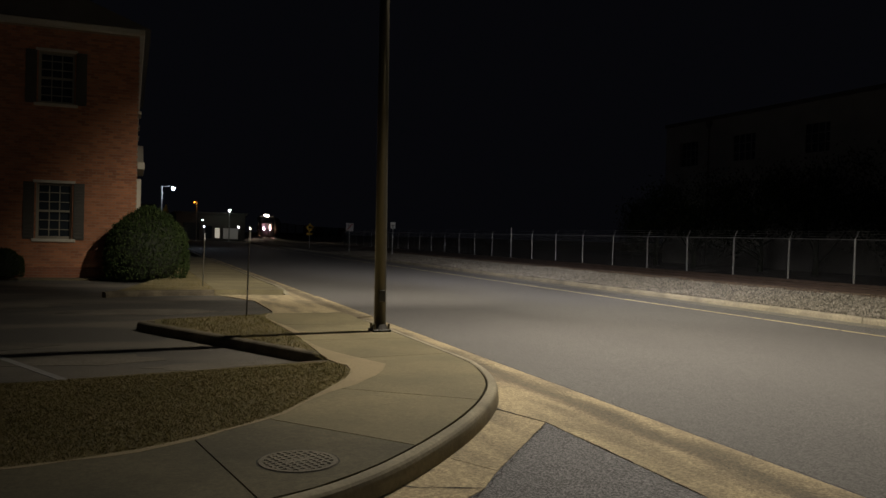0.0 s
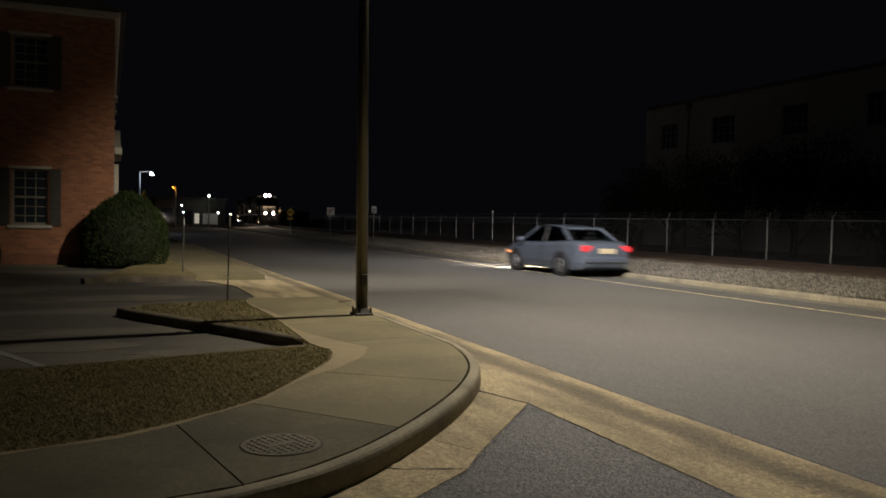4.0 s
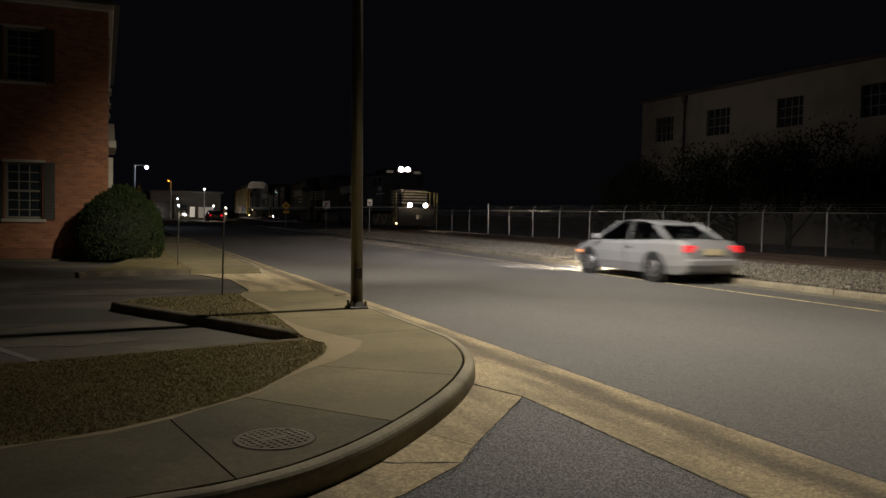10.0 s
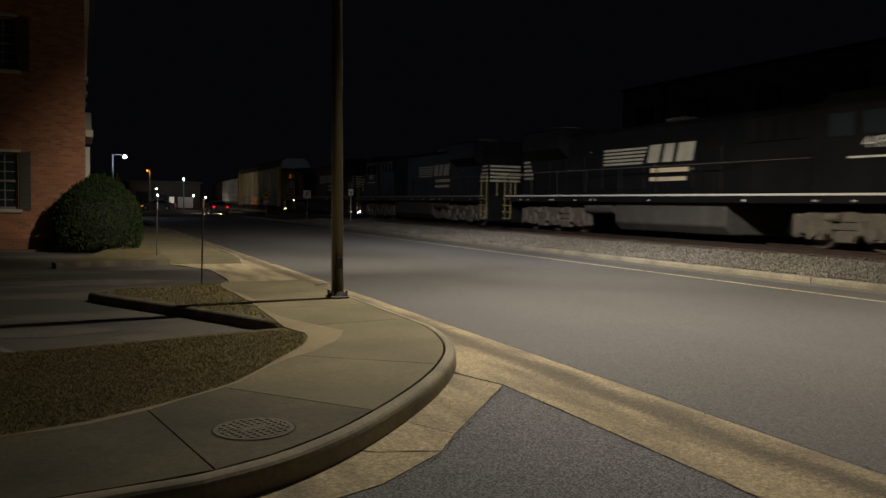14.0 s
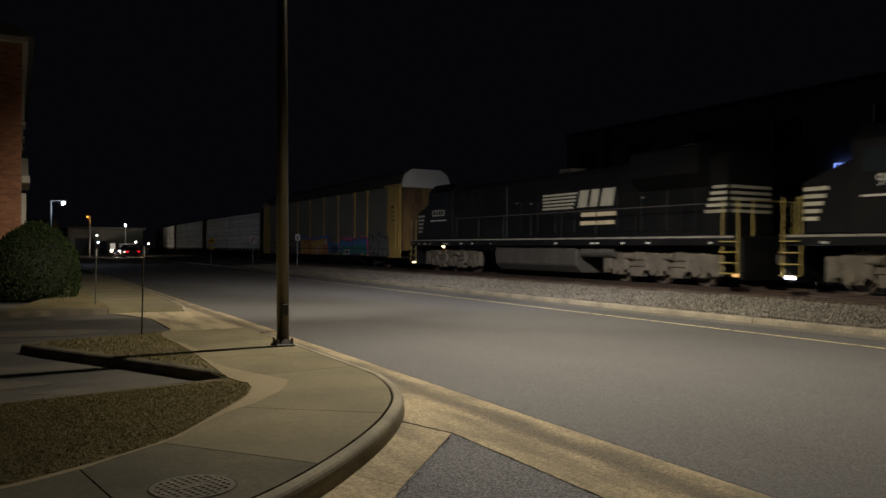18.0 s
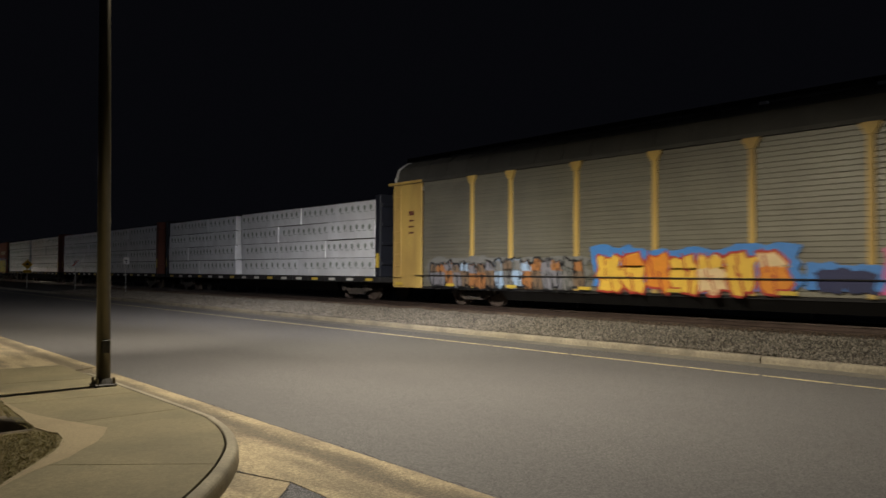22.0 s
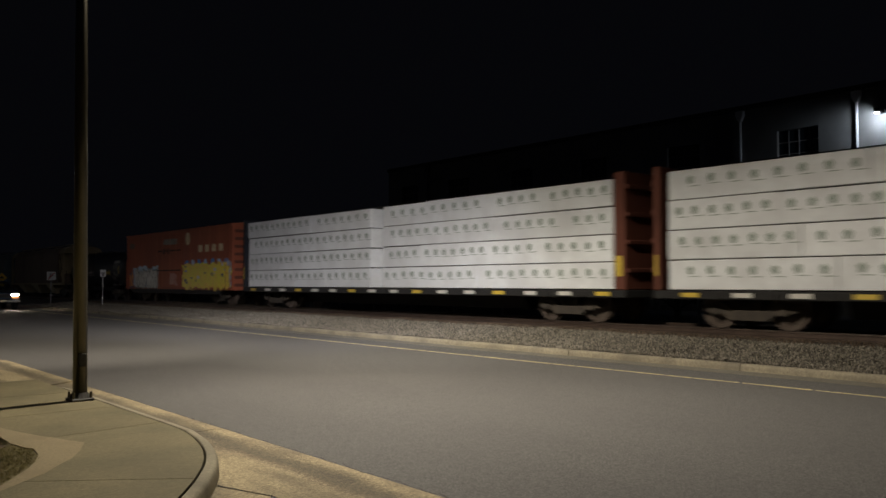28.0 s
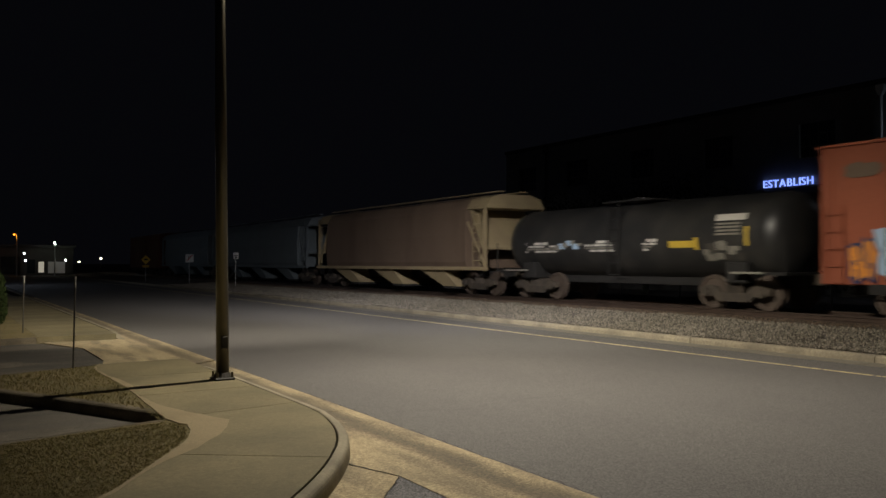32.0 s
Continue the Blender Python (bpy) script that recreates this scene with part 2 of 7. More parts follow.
SPILL = mat("soil_spill", (0.31, 0.25, 0.145), 0.95, 0, 40, 0.25, 3, 0.2, (0.25, 0.2, 0.115))
SOIL = mat("soil", (0.095, 0.076, 0.042), 0.95, 0, 30, 0.5, 0.7, 0.5, (0.09, 0.075, 0.045))
EARTH = mat("dark_earth", (0.05, 0.042, 0.035), 0.95, 0, 8, 0.4, 0.3, 0.4)
BALLAST = mat("ballast_bed", (0.085, 0.07, 0.052), 0.95, 0, 25, 0.5, 1.5, 0.8, (0.06, 0.055, 0.05))
STONE = island_mat("ballast_stone", (0.075, 0.066, 0.053), (0.29, 0.26, 0.205))
RUST_STONE = island_mat("rusty_stone", (0.045, 0.032, 0.022), (0.15, 0.105, 0.07))
BLADE = island_mat("grass_blade", (0.14, 0.128, 0.046), (0.29, 0.235, 0.105), 0.9, 0.1)
LEAF = island_mat("bush_leaf", (0.012, 0.022, 0.007), (0.036, 0.05, 0.015), 0.8, 0.08)
TREE_LEAF = island_mat("tree_leaf", (0.006, 0.009, 0.004), (0.02, 0.026, 0.011), 0.85, 0.08)
TWIG = mat("bush_inside", (0.016, 0.02, 0.01), 0.9)
YELLOW = mat("line_yellow", (0.66, 0.55, 0.28), 0.8, 0, 30, 0.5, 7, 0.1, (0.36, 0.31, 0.19))
WHITE_LINE = mat("line_white", (0.27, 0.26, 0.235), 0.8, 0, 45, 0.4, 3, 0.1, (0.2, 0.2, 0.19))
RAIL = mat("rail_steel", (0.10, 0.07, 0.055), 0.55, 0.6, 30, 0.3)
RAIL_TOP = mat("rail_head", (0.5, 0.48, 0.46), 0.25, 1.0, 30, 0.15, 2, 0.0)
TIE = mat("tie_wood", (0.07, 0.055, 0.042), 0.95, 0, 30, 0.4, rnd=0.2)
GALV = mat("galvanised", (0.45, 0.45, 0.43), 0.5, 0.7, 40, 0.2, 4, 0.05)
POLE = mat("pole_bronze", (0.11, 0.095, 0.062), 0.3, 0.7, 60, 0.12, 3, 0.02)
BRICK = brick_mat("red_brick")
MORTAR = mat("brick_mortar", (0.25, 0.18, 0.125), 0.95, 0, 40, 0.25, 2, 0.2)
BRICK_ONE = mat("brick_clay", (0.29, 0.118, 0.055), 0.85, 0, 35, 0.25, 3, 0.15, (0.21, 0.085, 0.042), rnd=0.22)
BRICK_MANY = island_mat("brick_clay_course", (0.20, 0.08, 0.04), (0.35, 0.142, 0.064), 0.85)
TRIM = mat("white_trim", (0.40, 0.37, 0.30), 0.6, 0, 40, 0.1, 2, 0.05)
SASH = mat("sash_paint", (0.20, 0.185, 0.14), 0.6, 0, 40, 0.15, 2, 0.05)
SHUTTER = mat("dark_shutter", (0.045, 0.04, 0.03), 0.6)
ROOF = mat("roof_shingle", (0.06, 0.055, 0.05), 0.9)
GLASS = glass_mat("window_glass")
CURTAIN = mat("curtain", (0.42, 0.38, 0.30), 0.9, 0, 20, 0.3)
PLASTER = mat("mill_wall", (0.2, 0.192, 0.178), 0.85, 0, 30, 0.12, 0.6, 0.1, (0.14, 0.134, 0.124))
WHITE_PIPE = mat("pipe_paint", (0.8, 0.8, 0.78), 0.5, 0, 30, 0.08, 3, 0.02)
FAR_WALL = mat("far_wall", (0.08, 0.074, 0.064), 0.85, 0, 30, 0.12, 0.6, 0.1, (0.055, 0.05, 0.045))
IRON = mat("cast_iron", (0.16, 0.138, 0.092), 0.8, 0.0, 50, 0.3)
BLACK = mat("hole_shade_and_joint", (0.03, 0.027, 0.02), 0.9, 0, 10, 0.1)

# ---- helpers for meshes ----


def box(bm, lo, hi, bevel=0.0):
    """An axis-aligned block between two corners, with bevelled edges on request."""
    r = bmesh.ops.create_cube(bm, size=1.0)
    vs = r["verts"]
    for v in vs:
        v.co = Vector([lo[i] + (v.co[i] + 0.5) * (hi[i] - lo[i]) for i in range(3)])
    if bevel:
        es = list({e for v in vs for e in v.link_edges})
        bmesh.ops.bevel(bm, geom=es, offset=bevel, segments=1, affect="EDGES")
    return bm


def rod(bm, a, b, r, r2=None, n=10):
    """A round bar from a to b."""
    a, b = Vector(a), Vector(b)
    d = b - a
    m = Matrix.Translation((a + b) / 2) @ d.to_track_quat("Z", "Y").to_matrix().to_4x4()
    bmesh.ops.create_cone(bm, cap_ends=True, segments=n, radius1=r, radius2=r if r2 is None else r2, depth=d.length, matrix=m)
    return bm


def prism(bm, pts, lo, hi, axis="z", bevel=0.0):
    """A polygon pulled along an axis. For 'z' pts are (x, y); for 'y' (x, z); for 'x' (y, z)."""
    def at(p, h):
        return {"z": (p[0], p[1], h), "y": (p[0], h, p[1]), "x": (h, p[0], p[1])}[axis]
    a = [bm.verts.new(at(p, lo)) for p in pts]
    b = [bm.verts.new(at(p, hi)) for p in pts]
    k = len(pts)
    fs = [bm.faces.new(a[::-1]), bm.faces.new(b)]
    fs += [bm.faces.new((a[i], a[(i + 1) % k], b[(i + 1) % k], b[i])) for i in range(k)]
    bmesh.ops.recalc_face_normals(bm, faces=fs)
    if bevel:
        bmesh.ops.bevel(bm, geom=list({e for f in fs for e in f.edges}), offset=bevel, segments=1, affect="EDGES")
    return bm


def B(*args, **kw):
    return box(bmesh.new(), *args, **kw)


def R(*args, **kw):
    return rod(bmesh.new(), *args, **kw)


def P(*args, **kw):
    return prism(bmesh.new(), *args, **kw)


def mesh(name, bm, material, smooth=False):
    me = bpy.data.meshes.new(name)
    bm.to_mesh(me)
    bm.free()
    me.materials.append(material)
    if smooth:
        me.polygons.foreach_set("use_smooth", [True] * len(me.polygons))
    return me


def part(name, bm, material, parent, label="", at=None, smooth=False):
    """One mesh as a part of a thing; bm may be a finished mesh that alike pieces share."""
    ob = new(name, bm if isinstance(bm, bpy.types.Mesh) else mesh(name, bm, material, smooth))
    ob.parent = parent
    if at is not None:
        ob.matrix_basis = at
    return tagged(ob, label)


def thing(name, label, category, at=None, group="", kind=""):
    ob = new(name)
    if at is not None:
        ob.matrix_basis = at
    return tagged(ob, label, category, group, kind)


def flat(name, pts, lo, hi, material, label, category="ground"):
    return tagged(new(name, mesh(name, P(pts, lo, hi), material)), label, category, kind="structure")


def text_mesh(body, size, depth, material):
    cu = bpy.data.curves.new("letter", "FONT")
    cu.body, cu.size, cu.extrude = body, size, depth
    tmp = new("letter", cu)
    me = bpy.data.meshes.new_from_object(tmp.evaluated_get(bpy.context.evaluated_depsgraph_get()))
    bpy.data.objects.remove(tmp)
    me.materials.clear()
    me.materials.append(material)
    return me


def many(name, verts, faces, material, label, category):
    me = bpy.data.meshes.new(name)
    me.from_pydata(verts, [], faces)
    me.materials.append(material)
    return tagged(new(name, me), label, category, kind="stuff")


# ---- ground ----
TRACK_X, RAIL_Z, BEND = 19.4, 0.45, 75.0


def track_x(y):
    return TRACK_X + (0.00074 * (y - BEND) ** 2 if y > BEND else 0.0)


flat("ground", [(-900, -900), (1500, -900), (1500, 1500), (-900, 1500)], -0.5, -0.03, SOIL, "dark bare ground reaching the horizon")
flat("road", [(4.272, -120), (13.75, -120), (13.75, 700), (4.272, 700)], -0.2, 0.0, ASPHALT, "grey asphalt two-way street at night", "road")
flat("side_road", [(3.36, -9), (3.36, 5.9), (3.27, 5.93), (2.33, 4.79), (2.07, 4.45), (1.57, 4.06), (0.88, 3.8), (-1, 3.5), (-40, 3.35), (-40, -9)], -0.2, 0.004, ASPHALT2,
     "coarse dark asphalt of the side street", "road")
flat("parking_lot", [(-40, 8.0), (-0.7, 8.0), (2.2, 8.65), (2.25, 13.6), (3.0, 13.9), (3.0, 19.0), (1.9, 19.1), (1.0, 24.5), (-40, 24.5)], -0.2, 0.012, LOT,
     "worn dark asphalt parking lot with pale patches", "parking lot")

KERB_LINE = [(-40, 3.75), (-4, 3.85), (-1.2, 3.88), (0.4, 4.03), (0.76, 4.11), (1.11, 4.27), (1.42, 4.49), (1.72, 4.76), (2.1, 5.16), (2.52, 5.66), (2.91, 6.21), (3.24, 6.79),
             (3.46, 7.37), (3.6, 8.0), (3.64, 8.8), (3.64, 13.7)]
WALK_IN = [(-40, 5.0), (-4, 5.05), (-0.9, 5.1), (-0.41, 5.13), (0.17, 5.32), (0.51, 5.53), (0.91, 5.84), (1.2, 6.12), (1.51, 6.61), (1.9, 7.23), (2.12, 7.63), (2.25, 8.2), (2.14, 8.6),
           (2.2, 10.84), (2.15, 12.9), (2.3, 13.65)]


def offset_line(pts, d):
    """The line moved sideways, to its left for positive d."""
    out = []
    for i, p in enumerate(pts):
        a, b = Vector(pts[max(i - 1, 0)]), Vector(pts[min(i + 1, len(pts) - 1)])
        t = (b - a).normalized()
        out.append((p[0] - t.y * d, p[1] + t.x * d))
    return out


def kerb_piece(name, pts, parent, width=0.12, top=0.15, left=True, material=None, drop=None):
    """A kerb along a line: a sloping face, a rounded nose and a flat top. The line is the foot of its face."""
    s = 1 if left else -1
    prof = [(0.0, -0.15), (0.0, 0.0), (0.005, top * 0.5), (0.01, top - 0.042), (0.018, top - 0.022), (0.033, top - 0.008), (0.055, top - 0.002), (0.08, top), (width + 0.022, top - 0.001), (width + 0.03, top - 0.01), (width + 0.03, -0.15)]
    bm = bmesh.new()
    rings = []
    for k in range(len(prof)):
        line = offset_line(pts, s * prof[k][0])
        h = prof[k][1]
        rings.append([bm.verts.new((x, y, h if h <= 0 or not drop else h * min(1.0, 0.22 + 0.78 * abs(y - drop) / 1.3))) for x, y in line])
    for k in range(len(prof)):
        a, b = rings[k], rings[(k + 1) % len(prof)]
        for i in range(len(pts) - 1):
            bm.faces.new((a[i], a[i + 1], b[i + 1], b[i]))
    bm.faces.new([r[0] for r in rings])
    bm.faces.new([r[-1] for r in rings][::-1])
    bmesh.ops.recalc_face_normals(bm, faces=bm.faces[:])
    return part(name, bm, material or KERB, parent)


def dense(pts, step=0.2):
    """The line with points every step metres, rounded at its corners."""
    out = []
    for i in range(len(pts) - 1):
        p0, p1, p2, p3 = [Vector(pts[min(max(i + k, 0), len(pts) - 1)]) for k in (-1, 0, 1, 2)]
        n = max(1, min(40, int((p2 - p1).length / step)))
        for k in range(n):
            u = k / n
            q = 0.5 * ((2 * p1) + (p2 - p0) * u + (2 * p0 - 5 * p1 + 4 * p2 - p3) * u * u + (3 * p1 - p0 - 3 * p2 + p3) * u ** 3)
            out.append((q.x, q.y) if n > 1 and (p2 - p1).length < 3 else tuple(p1 + (p2 - p1) * u))
    out.append(tuple(pts[-1]))
    return out


KERB_FOOT = offset_line(dense(KERB_LINE, 0.09), -0.06)
kerbs = thing("kerb", "pale tan concrete kerb rounding the corner", "kerb", kind="structure")
cut = [0, next(i for i, p in enumerate(KERB_FOOT) if p[0] > 1.32), next(i for i, p in enumerate(KERB_FOOT) if p[1] > 8.6), len(KERB_FOOT) - 1]
for a, b in zip(cut, cut[1:]):
    seg = [p for p in KERB_FOOT[a:b + 1]]
    seg[0] = (seg[0][0] + 0.006 * (seg[1][0] - seg[0][0]), seg[0][1] + 0.03 * (seg[1][1] - seg[0][1]))
    kerb_piece("kerb_stone", seg, kerbs, 0.077, drop=13.7 if b == cut[-1] else None)
kerb_piece("kerb_stone", [(3.70, 19.1), (3.70, 19.6), (3.70, 20.4), (3.70, 30), (3.70, 60), (3.70, 140)], kerbs, drop=19.1)

far_kerb = thing("kerb", "low pale concrete kerb along the railway side", "kerb", kind="structure")
for k in range(-4, 24):
    kerb_piece("kerb_stone", [(13.75, k * 4.0), (13.75, k * 4.0 + 3.985)], far_kerb, 0.16, 0.13, False, FAR_KERB)

gutters = thing("gutter", "pale tan concrete gutter strip with stains", "gutter", kind="structure")
for k in range(-10, 12):
    y = 8.75 + 3.0 * k
    if k >= 0:
        part("gutter_slab", P([(3.5, y), (4.25, y), (4.25, y + 2.985), (3.5, y + 2.985)], -0.2, 0.009), GUTTER, gutters)
part("gutter_slab", P([(3.315, -9), (4.25, -9), (4.25, 8.735), (3.5, 8.735), (3.42, 7.2), (3.12, 6.5), (3.315, 5.89)], -0.2, 0.009), GUTTER, gutters)
part("gutter_slab", P([(3.295, 5.87), (3.095, 6.47), (2.5, 5.74), (2.085, 5.227), (2.335, 4.745)], -0.2, 0.0095), GUTTER, gutters)
part("gutter_slab", P([(2.33, 4.74), (2.08, 5.22), (1.5, 4.62), (0.6, 4.15), (-1, 4.0), (-1, 3.46), (0.9, 3.76), (1.58, 4.03), (2.09, 4.42)], -0.2, 0.0095), GUTTER, gutters)

far_gutter = thing("gutter", "narrow concrete gutter under the railway-side kerb", "gutter", kind="structure")
for k in range(-4, 24):
    part("gutter_slab", P([(13.28, k * 4.0), (13.76, k * 4.0), (13.76, k * 4.0 + 3.985), (13.28, k * 4.0 + 3.985)], -0.2, 0.006), FAR_GUTTER, far_gutter)

# walk slabs between the kerb and the lawn
walk_top = thing("pavement", "tan concrete pavement slabs with dark joints", "pavement", kind="structure")
INNER, OUTER = dense(WALK_IN), offset_line(dense(KERB_LINE), 0.064)


def along(line, n):
    """n + 1 points evenly along the line."""
    d = [0.0]
    for a, b in zip(line, line[1:]):
        d.append(d[-1] + (Vector(b) - Vector(a)).length)
    return [(float(np.interp(u, d, [p[0] for p in line])), float(np.interp(u, d, [p[1] for p in line]))) for u in np.linspace(0, d[-1], n + 1)]


def nearest(line, p):
    return min(range(len(line)), key=lambda i: (Vector(line[i]) - Vector(p)).length)


JOINTS = [((-40, 5), (-40, 3.8)), ((-7, 5.1), (-7, 3.9)), ((-3.2, 5.1), (-3.2, 3.9)), ((-1.3, 5.1), (-1.2, 4.0)), ((0.47, 5.45), (0.78, 4.2)), ((1.14, 5.95), (1.87, 5.05)), ((1.74, 6.95), (2.9, 6.25)),
          ((2.2, 8.6), (3.5, 8.6)), ((2.2, 10.2), (3.5, 10.2)), ((2.15, 11.9), (3.5, 11.9)), ((2.3, 13.65), (3.5, 13.7))]
for (a0, b0), (a1, b1) in zip(JOINTS, JOINTS[1:]):
    i0, i1, o0, o1 = nearest(INNER, a0), nearest(INNER, a1), nearest(OUTER, b0), nearest(OUTER, b1)
    ins, outs = along(INNER[i0:i1 + 1], 8), along(OUTER[o0:o1 + 1], 8)
    for line in (ins, outs):
        s, e = Vector(line[0]), Vector(line[-1])
        line[0], line[-1] = tuple(s + (Vector(line[1]) - s).normalized() * 0.006), tuple(e + (Vector(line[-2]) - e).normalized() * 0.006)
    # slabs whose kerb-side joint lies left of x = 2 take the darker concrete
    part("slab", P(ins + outs[::-1], -0.1, 0.146), CONCRETE_DARK if b1[0] < 2.0 else CONCRETE, walk_top)
for k in range(14):
    y = 19.25 + 1.7 * k
    part("slab", P([(1.95, y), (3.52, y), (3.52, y + 1.685), (1.95, y + 1.685)], -0.1, 0.143), CONCRETE, walk_top)
flat("driveway_apron", [(2.35, 13.75), (3.6, 13.72), (4.24, 14.2), (4.24, 18.7), (3.6, 19.1), (2.0, 19.15), (2.6, 17.5), (2.6, 15.2)], -0.2, 0.03, GUTTER, "pale concrete driveway apron", "driveway")

# lawn and islands
flat("lawn", [(-40, 4.9)] + INNER[nearest(INNER, (-4, 5.05)):nearest(INNER, (2.2, 8.3))] + [(2.14, 8.52), (1.3, 8.4), (-0.7, 7.9), (-40, 7.6)], -0.2, 0.137, LAWN, "dry dormant lawn strip", "lawn")
flat("lawn", [(0.45, 12.4), (0.48, 12.9), (1.06, 13.12), (1.92, 13.45), (2.35, 13.6), (2.35, 12.9), (2.35, 10.84), (2.35, 8.75)], -0.2, 0.139, LAWN, "dry grass on a kerbed parking island", "lawn")
flat("lawn", [(-0.2, 18.7), (0.14, 19.0), (2.1, 19.3), (2.1, 60), (0.6, 60), (0.9, 24.0)], -0.2, 0.136, LAWN, "dry grass strip beside the pavement", "lawn")
flat("lawn", [(-40, 24.5), (0.9, 24.5), (0.6, 60), (-40, 60)], -0.2, 0.06, SOIL, "dark planting bed round the brick building", "lawn")
# darker than the street kerb, on top and face alike
DARK_KERB = mat("dark_kerb", (0.17, 0.14, 0.09), 0.95, 0, 26, 0.35, 2.2, 0.3, (0.06, 0.05, 0.035), cut=(0.35, 0.6))
isl = thing("kerb", "dark concrete kerb of the parking island", "kerb", kind="structure")
kerb_piece("kerb_stone", dense([(2.25, 8.72), (1.4, 10.4), (0.32, 12.35), (0.26, 12.75), (0.45, 13.0), (1.06, 13.22), (1.92, 13.55), (2.3, 13.7)]), isl, 0.1, 0.145, left=False, material=DARK_KERB)
kerb_piece("kerb_stone", dense([(-40, 7.75), (-6, 7.8), (-0.7, 7.99), (1.3, 8.5), (2.1, 8.66)]), isl, 0.09, 0.14, left=False, material=DARK_KERB)
kerb_piece("kerb_stone", dense([(-0.35, 18.5), (0.14, 18.85), (1.0, 19.05), (1.93, 19.17)]), isl, 0.1, 0.14, left=True, material=DARK_KERB)

# yellow line, stall lines
lines = thing("road_marking", "thin worn yellow line along the street", "road marking", kind="structure")
for k in range(-6, 30):
    lw = random.Random(400 + k)
    cuts = [k * 4.0] + sorted(k * 4.0 + lw.uniform(0.2, 3.8) for _ in range(5)) + [k * 4.0 + 4.0]
    for y0, y1 in zip(cuts, cuts[1:]):
        e = [lw.uniform(-0.008, 0.008) for _ in range(4)]
        part("paint", P([(12.20 + e[0], y0), (12.265 + e[1], y0), (12.265 + e[2], y1 - lw.uniform(0.01, 0.09)), (12.20 + e[3], y1 - lw.uniform(0.01, 0.09))], 0.0, 0.004), YELLOW, lines)
stalls = thing("road_marking", "faded white stall lines on the parking lot", "road marking", kind="structure")
for k in range(4):
    x = -0.45 - 2.7 * k
    part("paint", P([(x, 8.5), (x + 0.1, 8.5), (x - 1.9, 12.7), (x - 2.0, 12.7)], 0.012, 0.017), WHITE_LINE, stalls)



def crack(parent, pts, width, z, seed, wander=0.02):
    """A thin dark crack that wanders along a line."""
    rng = random.Random(seed)
    line = []
    for a, b in zip(pts, pts[1:]):
        n = max(2, int((Vector(b) - Vector(a)).length / 0.07))
        line += [(a[0] + (b[0] - a[0]) * k / n + rng.gauss(0, wander), a[1] + (b[1] - a[1]) * k / n + rng.gauss(0, wander)) for k in range(n)]
    line.append(pts[-1])
    bm = bmesh.new()
    w = [width * rng.uniform(0.4, 1.3) for _ in line]
    ls, rs = [], []
    for i, q in enumerate(line):
        a, b = Vector(line[max(i - 1, 0)]), Vector(line[min(i + 1, len(line) - 1)])
        t = (b - a).normalized()
        ls.append(bm.verts.new((q[0] - t.y * w[i] / 2, q[1] + t.x * w[i] / 2, z)))
        rs.append(bm.verts.new((q[0] + t.y * w[i] / 2, q[1] - t.x * w[i] / 2, z)))
    for i in range(len(line) - 1):
        bm.faces.new((rs[i], rs[i + 1], ls[i + 1], ls[i]))
    part("crack", bm, TAR, parent)


cracks = thing("crack", "dark cracks in the concrete gutter and asphalt", "crack", kind="structure")
crack(cracks, [(1.55, 4.66), (1.75, 4.56), (2.1, 4.43)], 0.016, 0.0125, 1, 0.012)
crack(cracks, [(3.1, 6.46), (3.2, 6.2), (3.31, 5.88)], 0.018, 0.0125, 2, 0.014)
crack(cracks, [(3.31, 5.88), (3.05, 5.6), (2.9, 5.62)], 0.014, 0.0065, 3)
crack(cracks, [(4.6, 8.4), (5.4, 8.1), (6.3, 8.3), (7.2, 8.2)], 0.007, 0.0022, 4)
crack(cracks, [(9.5, -4), (9.3, 4), (9.6, 12), (9.4, 22)], 0.006, 0.0022, 5)
crack(cracks, [(3.3, 5.88), (3.31, 4.4), (3.3, 2.5), (3.31, -2)], 0.006, 0.0125, 6, 0.01)
crack(cracks, [(3.3, 5.87), (2.37, 4.74), (2.1, 4.4), (1.59, 4.01)], 0.006, 0.0125, 7, 0.01)
crack(cracks, [(4.26, -5), (4.265, 4), (4.26, 12), (4.265, 25)], 0.011, 0.0105, 8, 0.014)
rng = random.Random(3)
spill = dense(WALK_IN)[nearest(dense(WALK_IN), (-4, 5.05)):]
inner_edge = [(x + rng.uniform(-0.01, 0.01), y + rng.uniform(-0.01, 0.01)) for x, y in offset_line(spill, 0.02)]
outer_edge = [(p[0] + rng.uniform(-0.015, 0.015), p[1] + rng.uniform(-0.015, 0.015)) for p in (offset_line(spill, -0.012 - 0.32 * max(0.0, noise.noise(Vector((k * 0.11, 0, 0)))) - 0.34 * math.exp(-((spill[k][1] - 8.5) / 0.75) ** 2))[k] for k in range(len(spill)))]
tagged(new("silt", mesh("silt", P(inner_edge + outer_edge[::-1], 0.13, 0.1475), SPILL)), "pale soil washed onto the pavement's edge", "silt", kind="stuff")
for k, (x, y, r) in enumerate(((0.9, 9.2, 0.5), (-0.6, 9.9, 0.9), (-1.8, 11.2, 0.8), (0.2, 15.4, 1.1), (-2.5, 16.8, 1.4))):
    pts = [(x + r * rng.uniform(0.6, 1.0) * math.cos(a * 0.35) * 1.5, y + r * rng.uniform(0.6, 1.0) * math.sin(a * 0.35) * 0.6) for a in range(18)]
    part("patch", P(pts, 0.0125, 0.0145 + 0.0004 * k), LOT_PALE, cracks, "paler worn asphalt patch")

